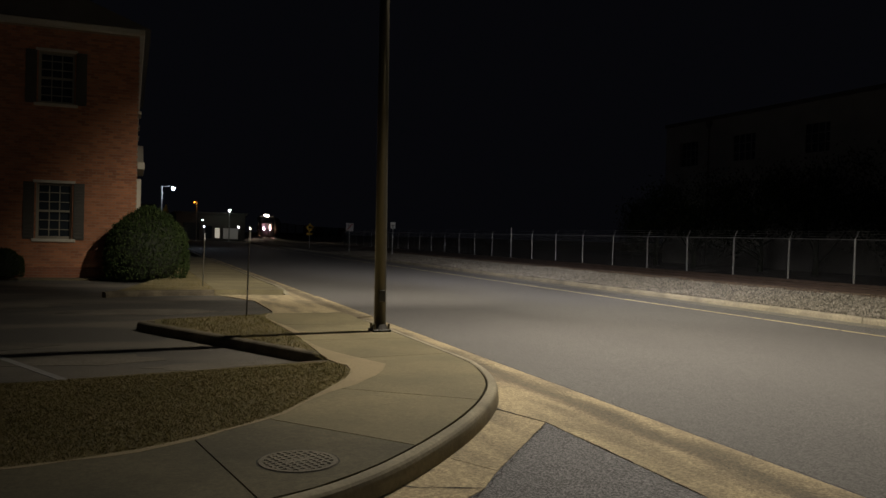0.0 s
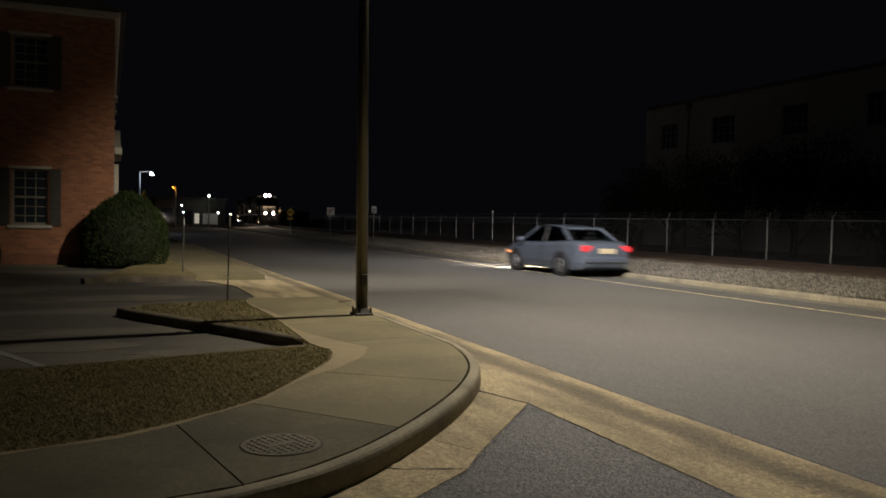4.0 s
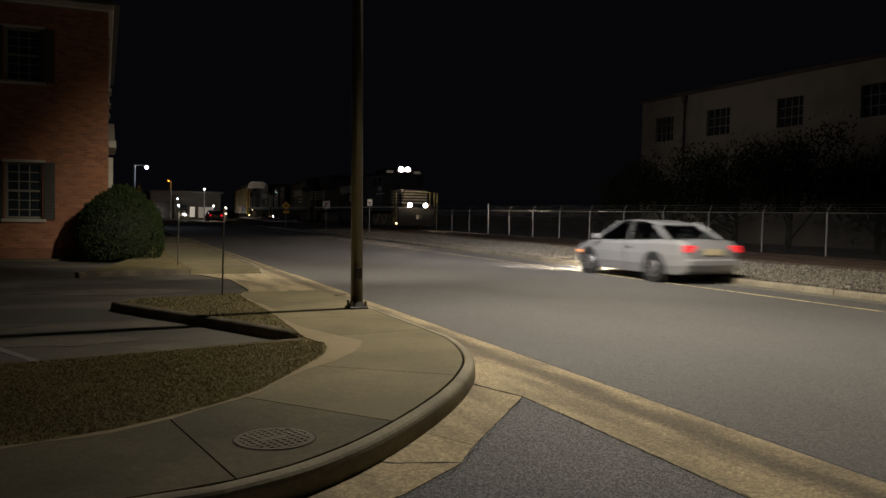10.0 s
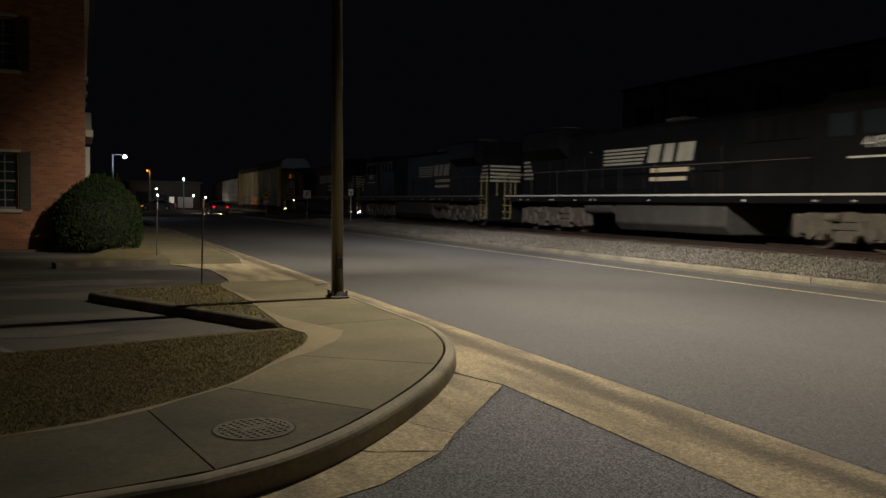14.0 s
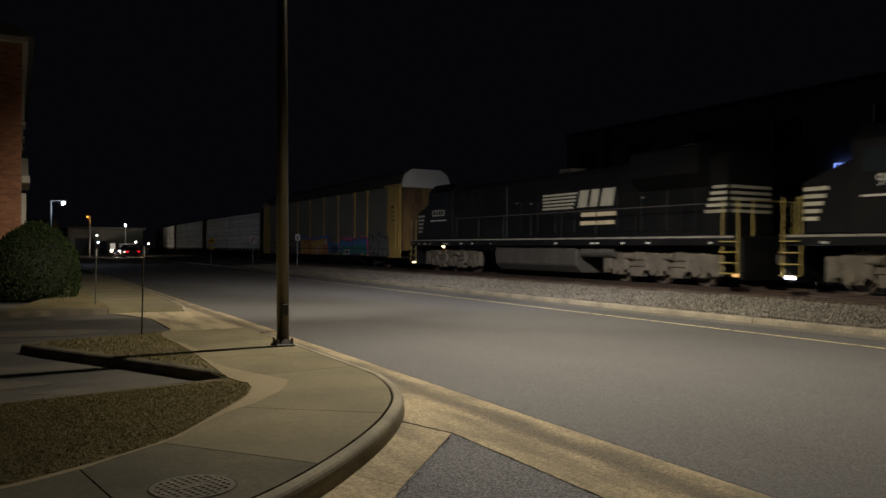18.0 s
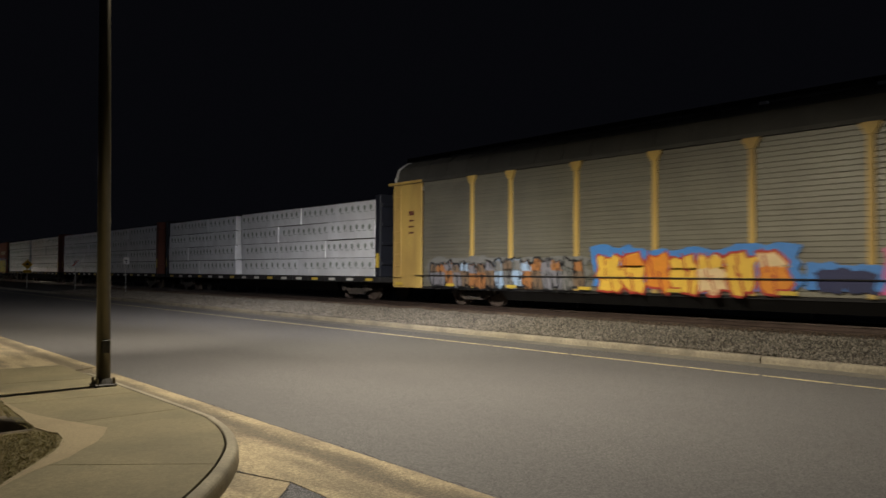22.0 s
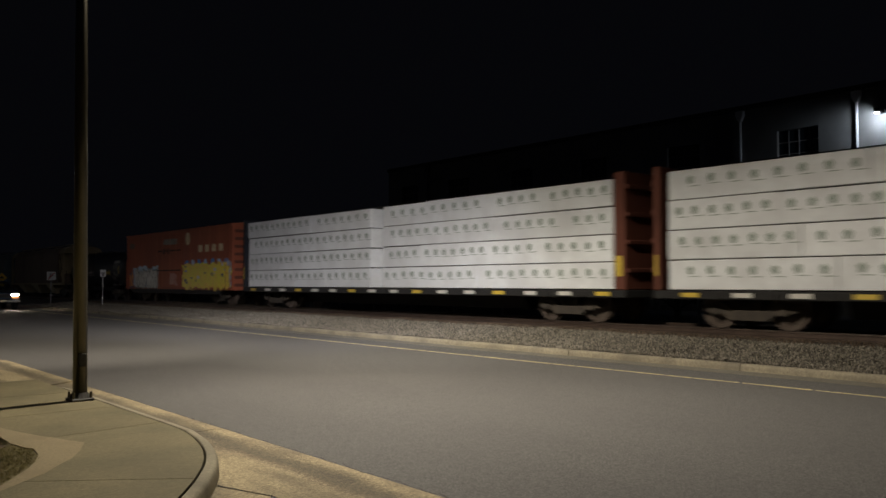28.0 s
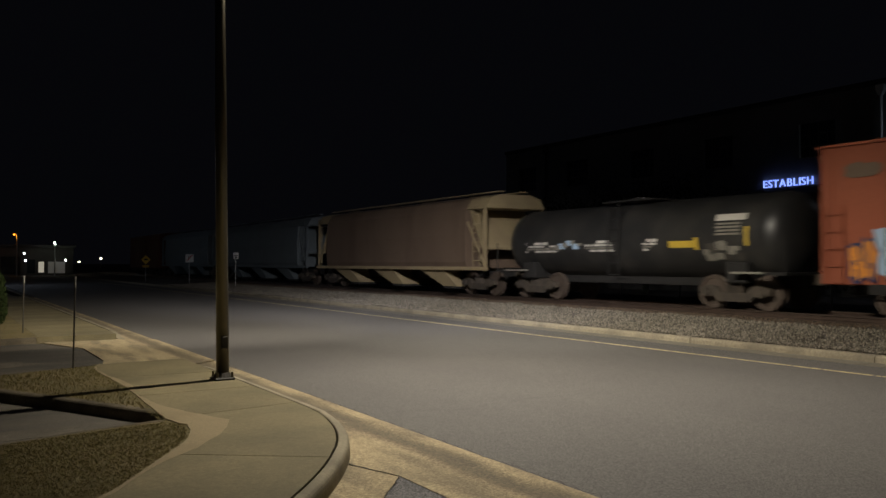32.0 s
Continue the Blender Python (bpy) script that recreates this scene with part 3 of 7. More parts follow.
# ---- railway ----
bed = bmesh.new()
prof = [(-5.45, 0.10), (-4.2, 0.14), (-2.6, 0.24), (-1.55, 0.27), (1.55, 0.27), (3.0, 0.15), (4.6, 0.05), (4.6, -0.2), (-5.45, -0.2)]
ys = [-320, -120, -60] + list(range(-20, 75, 8)) + list(range(75, 420, 15))
rings = [[bed.verts.new((track_x(y) + a, y, h)) for a, h in prof] for y in ys]
for a, b in zip(rings, rings[1:]):
    for k in range(len(prof)):
        bed.faces.new((a[k], a[(k + 1) % len(prof)], b[(k + 1) % len(prof)], b[k]))
bmesh.ops.recalc_face_normals(bed, faces=bed.faces[:])
tagged(new("track_bed", mesh("track_bed", bed, BALLAST)), "grey crushed-stone railway bed", "track bed", kind="structure")

track = thing("railway_track", "single railway track on wooden ties", "track", kind="structure")


def rail(side):
    for what, prof, material in (("rail", [(-0.07, 0.27), (0.07, 0.27), (0.07, 0.30), (0.012, 0.32), (0.012, 0.40), (0.036, 0.41), (0.036, 0.444), (-0.036, 0.444), (-0.036, 0.41), (-0.012, 0.40), (-0.012, 0.32), (-0.07, 0.30)], RAIL),
                                 ("rail_head", [(-0.03, 0.443), (0.03, 0.443), (0.03, 0.45), (-0.03, 0.45)], RAIL_TOP)):
        bm = bmesh.new()
        rg = [[bm.verts.new((track_x(y) + side * 0.75 + a, y, h)) for a, h in prof] for y in ys]
        for a, b in zip(rg, rg[1:]):
            for k in range(len(prof)):
                bm.faces.new((a[k], a[(k + 1) % len(prof)], b[(k + 1) % len(prof)], b[k]))
        bmesh.ops.recalc_face_normals(bm, faces=bm.faces[:])
        part(what, bm, material, track)


rail(-1)
rail(1)
TIE_MESH = mesh("tie", B((-1.3, -0.115, 0.1), (1.3, 0.115, 0.285), bevel=0.012), TIE)
for k in range(150):
    y = -6 + 0.55 * k
    part("tie", TIE_MESH, TIE, track, at=pose(track_x(y), y, random.uniform(-0.01, 0.005), 0, 0, random.uniform(-1, 1)))

# ---- left side: brick building, planting, posts ----
def brickwork(parent, x0, x1, y, top, holes):
    """Running-bond bricks laid proud of the mortar, left out at the openings. Those by the street corner are single parts."""
    rng = random.Random(31)
    single, verts, faces = {}, [], []
    for row in range(int(top / 0.075)):
        z = row * 0.075 + 0.006
        x = x0 - (0.105 if row % 2 else 0.0)
        while x < x1 - 0.02:
            a, c = max(x, x0), min(x + 0.2, x1)
            x += 0.21
            for h in holes:
                if h[2] - 0.06 < z < h[3]:
                    if h[0] < a < h[1]:
                        a = h[1] + 0.004
                    if h[0] < c < h[1]:
                        c = h[0] - 0.004
            if c - a < 0.03:
                continue
            out = rng.uniform(0.005, 0.009)
            if a > -1.33 and 0.36 < z < 2.75:
                w = round(c - a, 2)
                if w not in single:
                    single[w] = mesh("brick", B((0, 0, 0), (w, 0.03, 0.064)), BRICK_ONE)
                part("brick", single[w], BRICK_ONE, parent, at=pose(a, y - out, z))
                continue
            i = len(verts)
            verts += [(p, q, r) for q in (y - out, y + 0.02) for p, r in ((a, z), (c, z), (c, z + 0.064), (a, z + 0.064))]
            faces += [(i, i + 1, i + 2, i + 3), (i, i + 4, i + 5, i + 1), (i + 1, i + 5, i + 6, i + 2), (i + 2, i + 6, i + 7, i + 3), (i + 3, i + 7, i + 4, i)]
    me = bpy.data.meshes.new("brickwork")
    me.from_pydata(verts, [], faces)
    me.materials.append(BRICK_MANY)
    tagged(part("brickwork", me, BRICK_MANY, parent, "courses of brown-red brick"), kind="stuff")


def building():
    b = thing("brick_building", "two-storey red brick office with shuttered windows", "building")
    X0, X1, Y0, Y1, H = -15.0, 0.24, 25.0, 41.0, 7.05
    # south wall, with openings, in blocks round the windows
    wins = [(-2.36, -1.45, 1.15, 2.70), (-2.36, -1.45, 4.92, 6.35), (-6.2, -5.3, 1.15, 2.70), (-6.2, -5.3, 4.92, 6.35), (-10.0, -9.1, 1.15, 2.70), (-10.0, -9.1, 4.92, 6.35)]
    xs = sorted({X0, X1, -4.4, *[w[0] for w in wins], *[w[1] for w in wins]})
    for a, c in zip(xs, xs[1:]):
        holes = sorted((w[2], w[3]) for w in wins if w[0] <= a and c <= w[1])
        z = 0.0
        for h0, h1 in holes + [(H, H)]:
            part("wall", B((a, Y0, z), (c, Y0 + 0.3, h0)), BRICK if a < -4.41 else MORTAR, b, "red brick wall with pale mortar")
            z = h1
    brickwork(b, -4.4, X1 + 0.006, Y0, H - 0.03, wins)
    part("wall", B((X1 - 0.3, Y0 + 0.301, 0), (X1, Y1, H)), BRICK, b)
    part("wall", B((X0, Y1 - 0.3, 0), (X1 - 0.301, Y1, H)), BRICK, b)
    part("wall", B((X0, Y0 + 0.301, 0), (X0 + 0.3, Y1 - 0.301, H)), BRICK, b)
    part("plinth", B((X0, Y0 - 0.04, 0), (X1 + 0.04, Y0 - 0.002, 0.35), bevel=0.01), BRICK, b)
    part("cornice", B((X0 - 0.12, Y0 - 0.14, H - 0.02), (X1 + 0.14, Y1 + 0.1, H + 0.16), bevel=0.03), TRIM, b, "cream painted cornice")
    part("roof", P([(X0 - 0.3, H + 0.16), (X1 + 0.3, H + 0.16), ((X0 + X1) / 2, H + 3.2)], Y0 - 0.2, Y1 + 0.2, "y"), ROOF, b, "dark shingle roof")
    for x0, x1, z0, z1 in wins:
        w = part("window", B((x0 + 0.001, Y0 + 0.17, z0), (x1 - 0.001, Y0 + 0.18, z1)), GLASS, b, "dark sash window with white curtains")
        fr = bmesh.new()
        for lo, hi in (((x0, z0), (x0 + 0.06, z1)), ((x1 - 0.06, z0), (x1, z1)), ((x0 + 0.06, z1 - 0.06), (x1 - 0.06, z1)), ((x0 + 0.06, z0), (x1 - 0.06, z0 + 0.07)), ((x0 + 0.06, (z0 + z1) / 2 - 0.03), (x1 - 0.06, (z0 + z1) / 2 + 0.03))):
            box(fr, (lo[0], Y0 + 0.1, lo[1]), (hi[0], Y0 + 0.168, hi[1]))
        part("window_frame", fr, SASH, w, "cream window frame")
        for k in range(1, 3):
            x = x0 + 0.06 + (x1 - x0 - 0.12) * k / 3
            part("muntin", B((x - 0.012, Y0 + 0.13, z0 + 0.07), (x + 0.012, Y0 + 0.167, z1 - 0.06)), SASH, w)
        for k in (1, 2, 4, 5):
            z = z0 + (z1 - z0) * k / 6
            part("muntin", B((x0 + 0.06, Y0 + 0.135, z - 0.012), (x1 - 0.06, Y0 + 0.166, z + 0.012)), SASH, w)
        part("window_sill", B((x0 - 0.1, Y0 - 0.07, z0 - 0.09), (x1 + 0.1, Y0 + 0.12, z0 - 0.001), bevel=0.01), TRIM, w)
        part("lintel", B((x0 - 0.08, Y0 - 0.05, z1 + 0.002), (x1 + 0.08, Y0 + 0.1, z1 + 0.08), bevel=0.01), TRIM, w, "cream lintel board")
        if z0 < 2:
            cu = bmesh.new()
            for s in (0, 1):
                for k in range(5):
                    xa = (x0 + 0.05 + 0.05 * k) if s == 0 else (x1 - 0.3 + 0.05 * k)
                    rod(cu, (xa, Y0 + 0.24, z0), (xa, Y0 + 0.24, z1), 0.03, n=6)
            part("curtain", cu, CURTAIN, w, "white hanging curtains")
        for xa in (x0 - 0.32, x1 + 0.04):
            sh = part("shutter", B((xa, Y0 - 0.045, z0 - 0.02), (xa + 0.28, Y0 - 0.004, z1 + 0.02), bevel=0.006), SHUTTER, b, "dark olive wooden shutter")
            sl = mesh("slat", B((0, 0, 0), (0.2, 0.012, 0.03)), SHUTTER)
            for k in range(int((z1 - z0) / 0.09)):
                part("slat", sl, SHUTTER, sh, at=pose(xa + 0.04, Y0 - 0.056, z0 + 0.05 + 0.09 * k, -25))
    # street front: portico trim and window surrounds seen edge on
    part("pilaster", B((X1 + 0.002, 26.2, 0), (X1 + 0.13, 26.6, 3.0), bevel=0.015), TRIM, b, "white painted pilaster")
    part("entablature", B((X1 + 0.002, 26.0, 3.28), (X1 + 0.22, 29.4, 3.5), bevel=0.02), TRIM, b, "white entablature over the door")
    part("pediment", P([(26.0, 3.5), (29.4, 3.5), (27.7, 4.15)], X1 + 0.002, X1 + 0.18, "x"), TRIM, b)
    part("pilaster", B((X1 + 0.002, 28.8, 0), (X1 + 0.13, 29.2, 3.0), bevel=0.015), TRIM, b)
    part("door", B((X1 + 0.002, 26.9, 0.1), (X1 + 0.06, 28.5, 2.6), bevel=0.01), SHUTTER, b, "dark panelled front door")
    for y, z0, z1 in ((26.6, 5.1, 6.5), (30.2, 5.1, 6.5), (33.6, 5.1, 6.5), (31.5, 1.15, 2.7), (35.2, 1.15, 2.7)):
        w = part("window", B((X1 + 0.002, y, z0), (X1 + 0.012, y + 0.95, z1)), GLASS, b)
        part("window_frame", B((X1 + 0.013, y - 0.06, z1), (X1 + 0.07, y + 1.0, z1 + 0.1)), TRIM, w)
        part("window_sill", B((X1 + 0.002, y - 0.08, z0 - 0.09), (X1 + 0.1, y + 1.03, z0 - 0.002)), TRIM, w)
        part("shutter", B((X1 + 0.002, y - 0.4, z0), (X1 + 0.05, y - 0.1, z1)), TRIM, w, "white shutter")


building()


def bush(label, x, y, rx, h, n, seed, at_z=0.1):
    rng = np.random.default_rng(seed)
    b = thing("bush", label, "bush", pose(x, y, at_z))
    core = bmesh.new()
    bmesh.ops.create_icosphere(core, subdivisions=3, radius=1.0)
    for v in core.verts:
        u = max(v.co.z, -0.85)
        v.co = Vector((v.co.x * rx * 0.86, v.co.y * rx * 0.86, (u + 0.85) / 1.85 * h * 0.9))
        v.co += 0.06 * rx * noise.noise_vector(v.co * 2.2)
    part("twig_core", core, TWIG, b, "dense dark inner twigs")
    pr = [(0.0, 0.90), (0.15, 0.98), (0.35, 1.0), (0.55, 0.93), (0.75, 0.74), (0.9, 0.48), (1.0, 0.12)]
    verts, faces = [], []
    for k in range(n):
        u = rng.random() ** 0.8
        a = rng.random() * 2 * math.pi
        r = np.interp(u, [p[0] for p in pr], [p[1] for p in pr]) * rx
        bump = 1 + 0.05 * noise.noise(Vector((math.cos(a) * 2, math.sin(a) * 2, u * 4))) + rng.normal(0, 0.022)
        c = Vector((math.cos(a) * r * bump, math.sin(a) * r * bump, max(0.02, u * h * bump)))
        q = Euler(rng.random(3) * 6.28).to_matrix()
        s = rng.uniform(0.02, 0.04)
        i = len(verts)
        verts += [tuple(c + q @ Vector(p) * s) for p in ((-1, 0, 0), (0, -0.5, 0.1), (1.1, 0, 0), (0, 0.5, 0.1))]
        faces.append((i, i + 1, i + 2, i + 3))
    me = bpy.data.meshes.new("leaves")
    me.from_pydata(verts, [], faces)
    me.materials.append(LEAF)
    part("leaves", me, LEAF, b)


bush("large clipped evergreen bush against the brick wall", 0.55, 24.1, 1.12, 1.97, 15000, 3)
bush("small dark shrub under the brick wall", -3.05, 24.4, 0.5, 0.75, 2500, 4)


def marker(x, y, h, label):
    m = thing("marker_post", label, "marker post", pose(x, y, 0.12), "driveway markers")
    part("rod", R((0, 0, -0.05), (0.02, 0, h), 0.013, 0.011, 8), SHUTTER, m, "thin dark rod")
    part("reflector", R((0.019, 0, h - 0.16), (0.021, 0, h + 0.01), 0.016, 0.016, 8), WHITE_LINE, m, "white reflective sleeve")


marker(1.88, 13.35, 1.38, "thin dark marker rod with a white tip")
marker(1.78, 20.6, 1.3, "thin dark marker rod beside the driveway")

# ---- street lamp ----
def street_lamp(x, y, lit):
    s = thing("street_lamp", "tall dark bronze street lamp over the road" if lit else "tall bronze street lamp farther down the street", "street lamp", pose(x, y, 0.146))
    base = bmesh.new()
    prism(base, [(-0.135, -0.135), (0.135, -0.135), (0.135, 0.135), (-0.135, 0.135)], 0, 0.035, bevel=0.01)
    rod(base, (0, 0, 0.035), (0, 0, 0.10), 0.125, 0.09, 16)
    part("base", base, SHUTTER, s, "flanged bronze base")
    part("post", R((0, 0, 0.1), (-0.085, 0.03, 8.2), 0.086, 0.058, 28), POLE, s, smooth=True)
    bolt = mesh("bolt", R((0, 0, 0), (0, 0, 0.075), 0.018, 0.016, 6), POLE)
    for a in (-0.1, 0.1):
        for c in (-0.1, 0.1):
            part("bolt", bolt, POLE, s, at=pose(a, c, 0.035))
    part("hand_hole", B((-0.045, -0.088, 0.42), (0.045, -0.06, 0.58), bevel=0.004), SHUTTER, s, "small access cover")
    part("arm", R((-0.085, 0.03, 8.05), (2.75, 0.42, 8.36), 0.05, 0.035, 12), POLE, s)
    head_bm = box(bmesh.new(), (2.6, 0.27, 8.24), (3.3, 0.62, 8.37), bevel=0.03)
    part("luminaire", head_bm, POLE, s, "flat lamp head")
    part("lens", B((2.7, 0.31, 8.225), (3.2, 0.58, 8.238)), glow("lamp_lens", (0.95, 0.93, 1.0), 12.0), s, "glowing lamp lens")
    # added panels, out of view: they keep lamp light off high walls and car tops
    for lo, hi in (((2.56, 0.08), (2.58, 0.82)), ((3.28, 0.08), (3.30, 0.82)), ((2.58, 0.08), (3.28, 0.10)), ((2.58, 0.80), (3.28, 0.82))):
        part("added_cutoff", B((*lo, 7.9 if lo[0] > 3 else 7.97), (*hi, 8.3)), POLE, s, "added dark panel, out of view, that cuts the lamp's high light")


street_lamp(3.42, 11.0, True)

# ---- drain grate ----
def grate():
    g = thing("drain_cover", "round cast-iron cover with square holes in the pavement", "drain cover", pose(1.06, 4.82, 0.1455, 0, 0, 20))
    rim = bmesh.new()
    ring = [(0.236, 0.0), (0.233, 0.006), (0.205, 0.006), (0.205, 0.0)]
    n = 40
    rr = [[rim.verts.new((r * math.cos(2 * math.pi * k / n), r * math.sin(2 * math.pi * k / n), z)) for r, z in ring] for k in range(n)]
    for k in range(n):
        for j in range(4):
            rim.faces.new((rr[k][j], rr[(k + 1) % n][j], rr[(k + 1) % n][(j + 1) % 4], rr[k][(j + 1) % 4]))
    bmesh.ops.recalc_face_normals(rim, faces=rim.faces[:])
    part("rim", rim, IRON, g)
    part("badge", B((-0.085, -0.024, 0.002), (0.085, 0.024, 0.0072)), IRON, g, "blank cast badge")
    outer = bmesh.new()
    for k in range(n):
        p, q = 2 * math.pi * k / n, 2 * math.pi * (k + 1) / n
        outer.faces.new([outer.verts.new((r * math.cos(a), r * math.sin(a), 0.0022)) for r, a in ((0.238, p), (0.246, p), (0.246, q), (0.238, q))])
    part("joint_ring", outer, BLACK, g, "dark joint round the cover")
    # no depth below the bars: a dark disc paints the shade of the holes
    part("hole_shade", R((0, 0, 0.0005), (0, 0, 0.0015), 0.205, 0.205, 32), BLACK, g, "flat dark disc painted as the shade in the holes")
    for k in range(-4, 5):
        d = 0.0445 * k
        l = math.sqrt(0.205 ** 2 - d * d)
        part("bar", B((-l, d - 0.0105, 0.002), (l, d + 0.0105, 0.006)), IRON, g)
        part("bar", B((d - 0.0105, -l, 0.002), (d + 0.0105, l, 0.0064)), IRON, g)


grate()

# ---- loose ground cover ----
def blades(name, poly, n, z, label, seed, lo=0.008, hi=0.026):
    rng = np.random.default_rng(seed)
    P2 = np.array(poly)
    a, b = P2.min(0), P2.max(0)
    verts, faces, made = [], [], 0
    while made < n:
        x, y = rng.uniform(a[0], b[0]), rng.uniform(a[1], b[1])
        inside = False
        for i in range(len(poly)):
            (x1, y1), (x2, y2) = poly[i], poly[i - 1]
            if (y1 > y) != (y2 > y) and x < (x2 - x1) * (y - y1) / (y2 - y1) + x1:
                inside = not inside
        if not inside:
            continue
        made += 1
        h, w, t, lx, ly = rng.uniform(lo, hi), rng.uniform(0.0025, 0.005), rng.uniform(0, 6.28), rng.normal(0, 0.026), rng.normal(0, 0.026)
        dx, dy = math.cos(t) * w, math.sin(t) * w
        i = len(verts)
        verts += [(x - dx, y - dy, z), (x + dx, y + dy, z), (x + lx, y + ly, z + h)]
        faces.append((i, i + 1, i + 2))
    many(name, verts, faces, BLADE, label, "grass")


blades("grass", [(-5.0, 5.1), (-0.9, 5.15), (-0.41, 5.18), (0.17, 5.37), (0.51, 5.58), (0.91, 5.89), (1.2, 6.17), (1.51, 6.66), (1.9, 7.3), (2.1, 7.7), (2.2, 8.2), (2.08, 8.45), (1.3, 8.3), (-0.7, 7.85), (-5.0, 7.65)], 150000, 0.134,
       "short dormant brown grass", 5)
blades("grass", [(0.5, 12.4), (0.6, 12.85), (1.06, 13.05), (1.92, 13.4), (2.1, 13.4), (2.1, 12.9), (2.12, 10.84), (2.08, 9.2)], 4500, 0.136, "sparse dry grass on the parking island", 6, 0.02, 0.05)
blades("grass", [(0.1, 19.1), (1.9, 19.4), (1.9, 34), (0.9, 34), (1.0, 24.0)], 9000, 0.133, "sparse dry grass beside the pavement", 7)


edge_line = dense(WALK_IN)[nearest(dense(WALK_IN), (-4, 5.05)):]
fray = [(x + random.Random(k).uniform(-0.03, 0.03), y + random.Random(k + 900).uniform(-0.03, 0.03)) for k, (x, y) in enumerate(offset_line(edge_line, -0.02))]
blades("grass", offset_line(edge_line, 0.1) + fray[::-1], 4500, 0.142, "frayed dry grass and litter along the pavement's edge", 8, 0.003, 0.012)


def stones(name, material, label, count, a0, a1, s0, s1, seed):
    rng = np.random.default_rng(seed)
    base = [Vector(v) for v in ((1, 0, 0), (-1, 0, 0), (0, 1, 0), (0, -1, 0), (0, 0, 1), (0, 0, -1))]
    tri = [(0, 2, 4), (2, 1, 4), (1, 3, 4), (3, 0, 4), (2, 0, 5), (1, 2, 5), (3, 1, 5), (0, 3, 5)]
    verts, faces = [], []
    px, pz = [-5.5, -4.75, -4.2, -2.6, -1.55, -1.3, -0.9], [0.12, 0.12, 0.16, 0.25, 0.28, 0.28, 0.26]
    for k in range(count):
        y = rng.uniform(-3, 60) if k % 3 else rng.uniform(3, 32)
        a = rng.uniform(a0, a1) + 0.12 * noise.noise(Vector((0, y * 0.9, 3)))
        z = np.interp(a, px, pz) + rng.uniform(-0.01, 0.025) + 0.05 * max(0, noise.noise(Vector((a * 1.2, y * 0.8, 0))))
        s = s0 + (s1 - s0) * rng.random() ** 2
        q = Euler(rng.random(3) * 6.28).to_matrix() @ Matrix.Diagonal((1.35, 0.9, 0.7))
        i = len(verts)
        verts += [tuple(q @ (v * s * rng.uniform(0.75, 1.2)) + Vector((TRACK_X + a, y, z))) for v in base]
        faces += [(i + p, i + r, i + t) for p, r, t in tri]
    many(name, verts, faces, material, label, "ballast")


stones("ballast", STONE, "loose pale grey crushed-stone ballast", 78000, -5.35, -2.05, 0.010, 0.032, 11)
stones("ballast", RUST_STONE, "rust-stained dark ballast beside the rail", 14000, -2.1, -1.0, 0.012, 0.03, 12)

# ---- fence ----
def fence():
    f = thing("fence", "galvanised chain-link fence with angled barbed-wire arms", "fence")
    X, Z0, Z1 = 24.6, 0.16, 1.82
    post = mesh("post", R((0, 0, -0.15), (0, 0, 1.68), 0.036, 0.036, 8), GALV)
    arm = mesh("arm", R((0, 0, 1.66), (0.17, 0, 1.98), 0.02, 0.014, 6), GALV)
    tall = mesh("post", R((0, 0, -0.15), (0, 0, 2.12), 0.05, 0.05, 8), GALV)
    for k in range(-9, 23):
        y = 25.0 + 3.14 * k
        if k == 8:
            part("post", tall, GALV, f, "taller corner post", at=pose(X, y, Z0))
            continue
        p = part("post", post, GALV, f, at=pose(X, y, Z0, random.uniform(-0.8, 0.8), random.uniform(-0.8, 0.8)))
        part("arm", arm, GALV, p)
    part("top_rail", R((X, -5, Z1), (X, 97, Z1), 0.019, n=6), GALV, f)
    for j in range(3):
        part("barbed_wire", R((X + 0.05 + 0.055 * j, -5, Z1 + 0.1 + 0.1 * j), (X + 0.05 + 0.055 * j, 97, Z1 + 0.1 + 0.1 * j), 0.004, n=4), GALV, f)
    verts, faces = [], []
    h = Z1 - Z0
    for k in range(int(102 / 0.085)):
        for s in (-1, 1):
            y = -5 + 0.085 * k
            y1 = y + s * h
            i = len(verts)
            w = 0.0022
            verts += [(X - w, y, Z0), (X + w, y, Z0), (X, y + 2 * w, Z0), (X - w, y1, Z1), (X + w, y1, Z1), (X, y1 + 2 * w, Z1)]
            faces += [(i, i + 1, i + 4, i + 3), (i + 1, i + 2, i + 5, i + 4), (i + 2, i, i + 3, i + 5)]
    me = bpy.data.meshes.new("chain_link")
    me.from_pydata(verts, [], faces)
    me.materials.append(GALV)
    tagged(part("chain_link", me, GALV, f, "grey woven chain-link mesh"), kind="stuff")


fence()
flat("embankment", [(22.5, -120), (70, -120), (70, 100), (22.5, 100)], -0.3, 0.12, EARTH, "dark earth behind the railway", "ground")

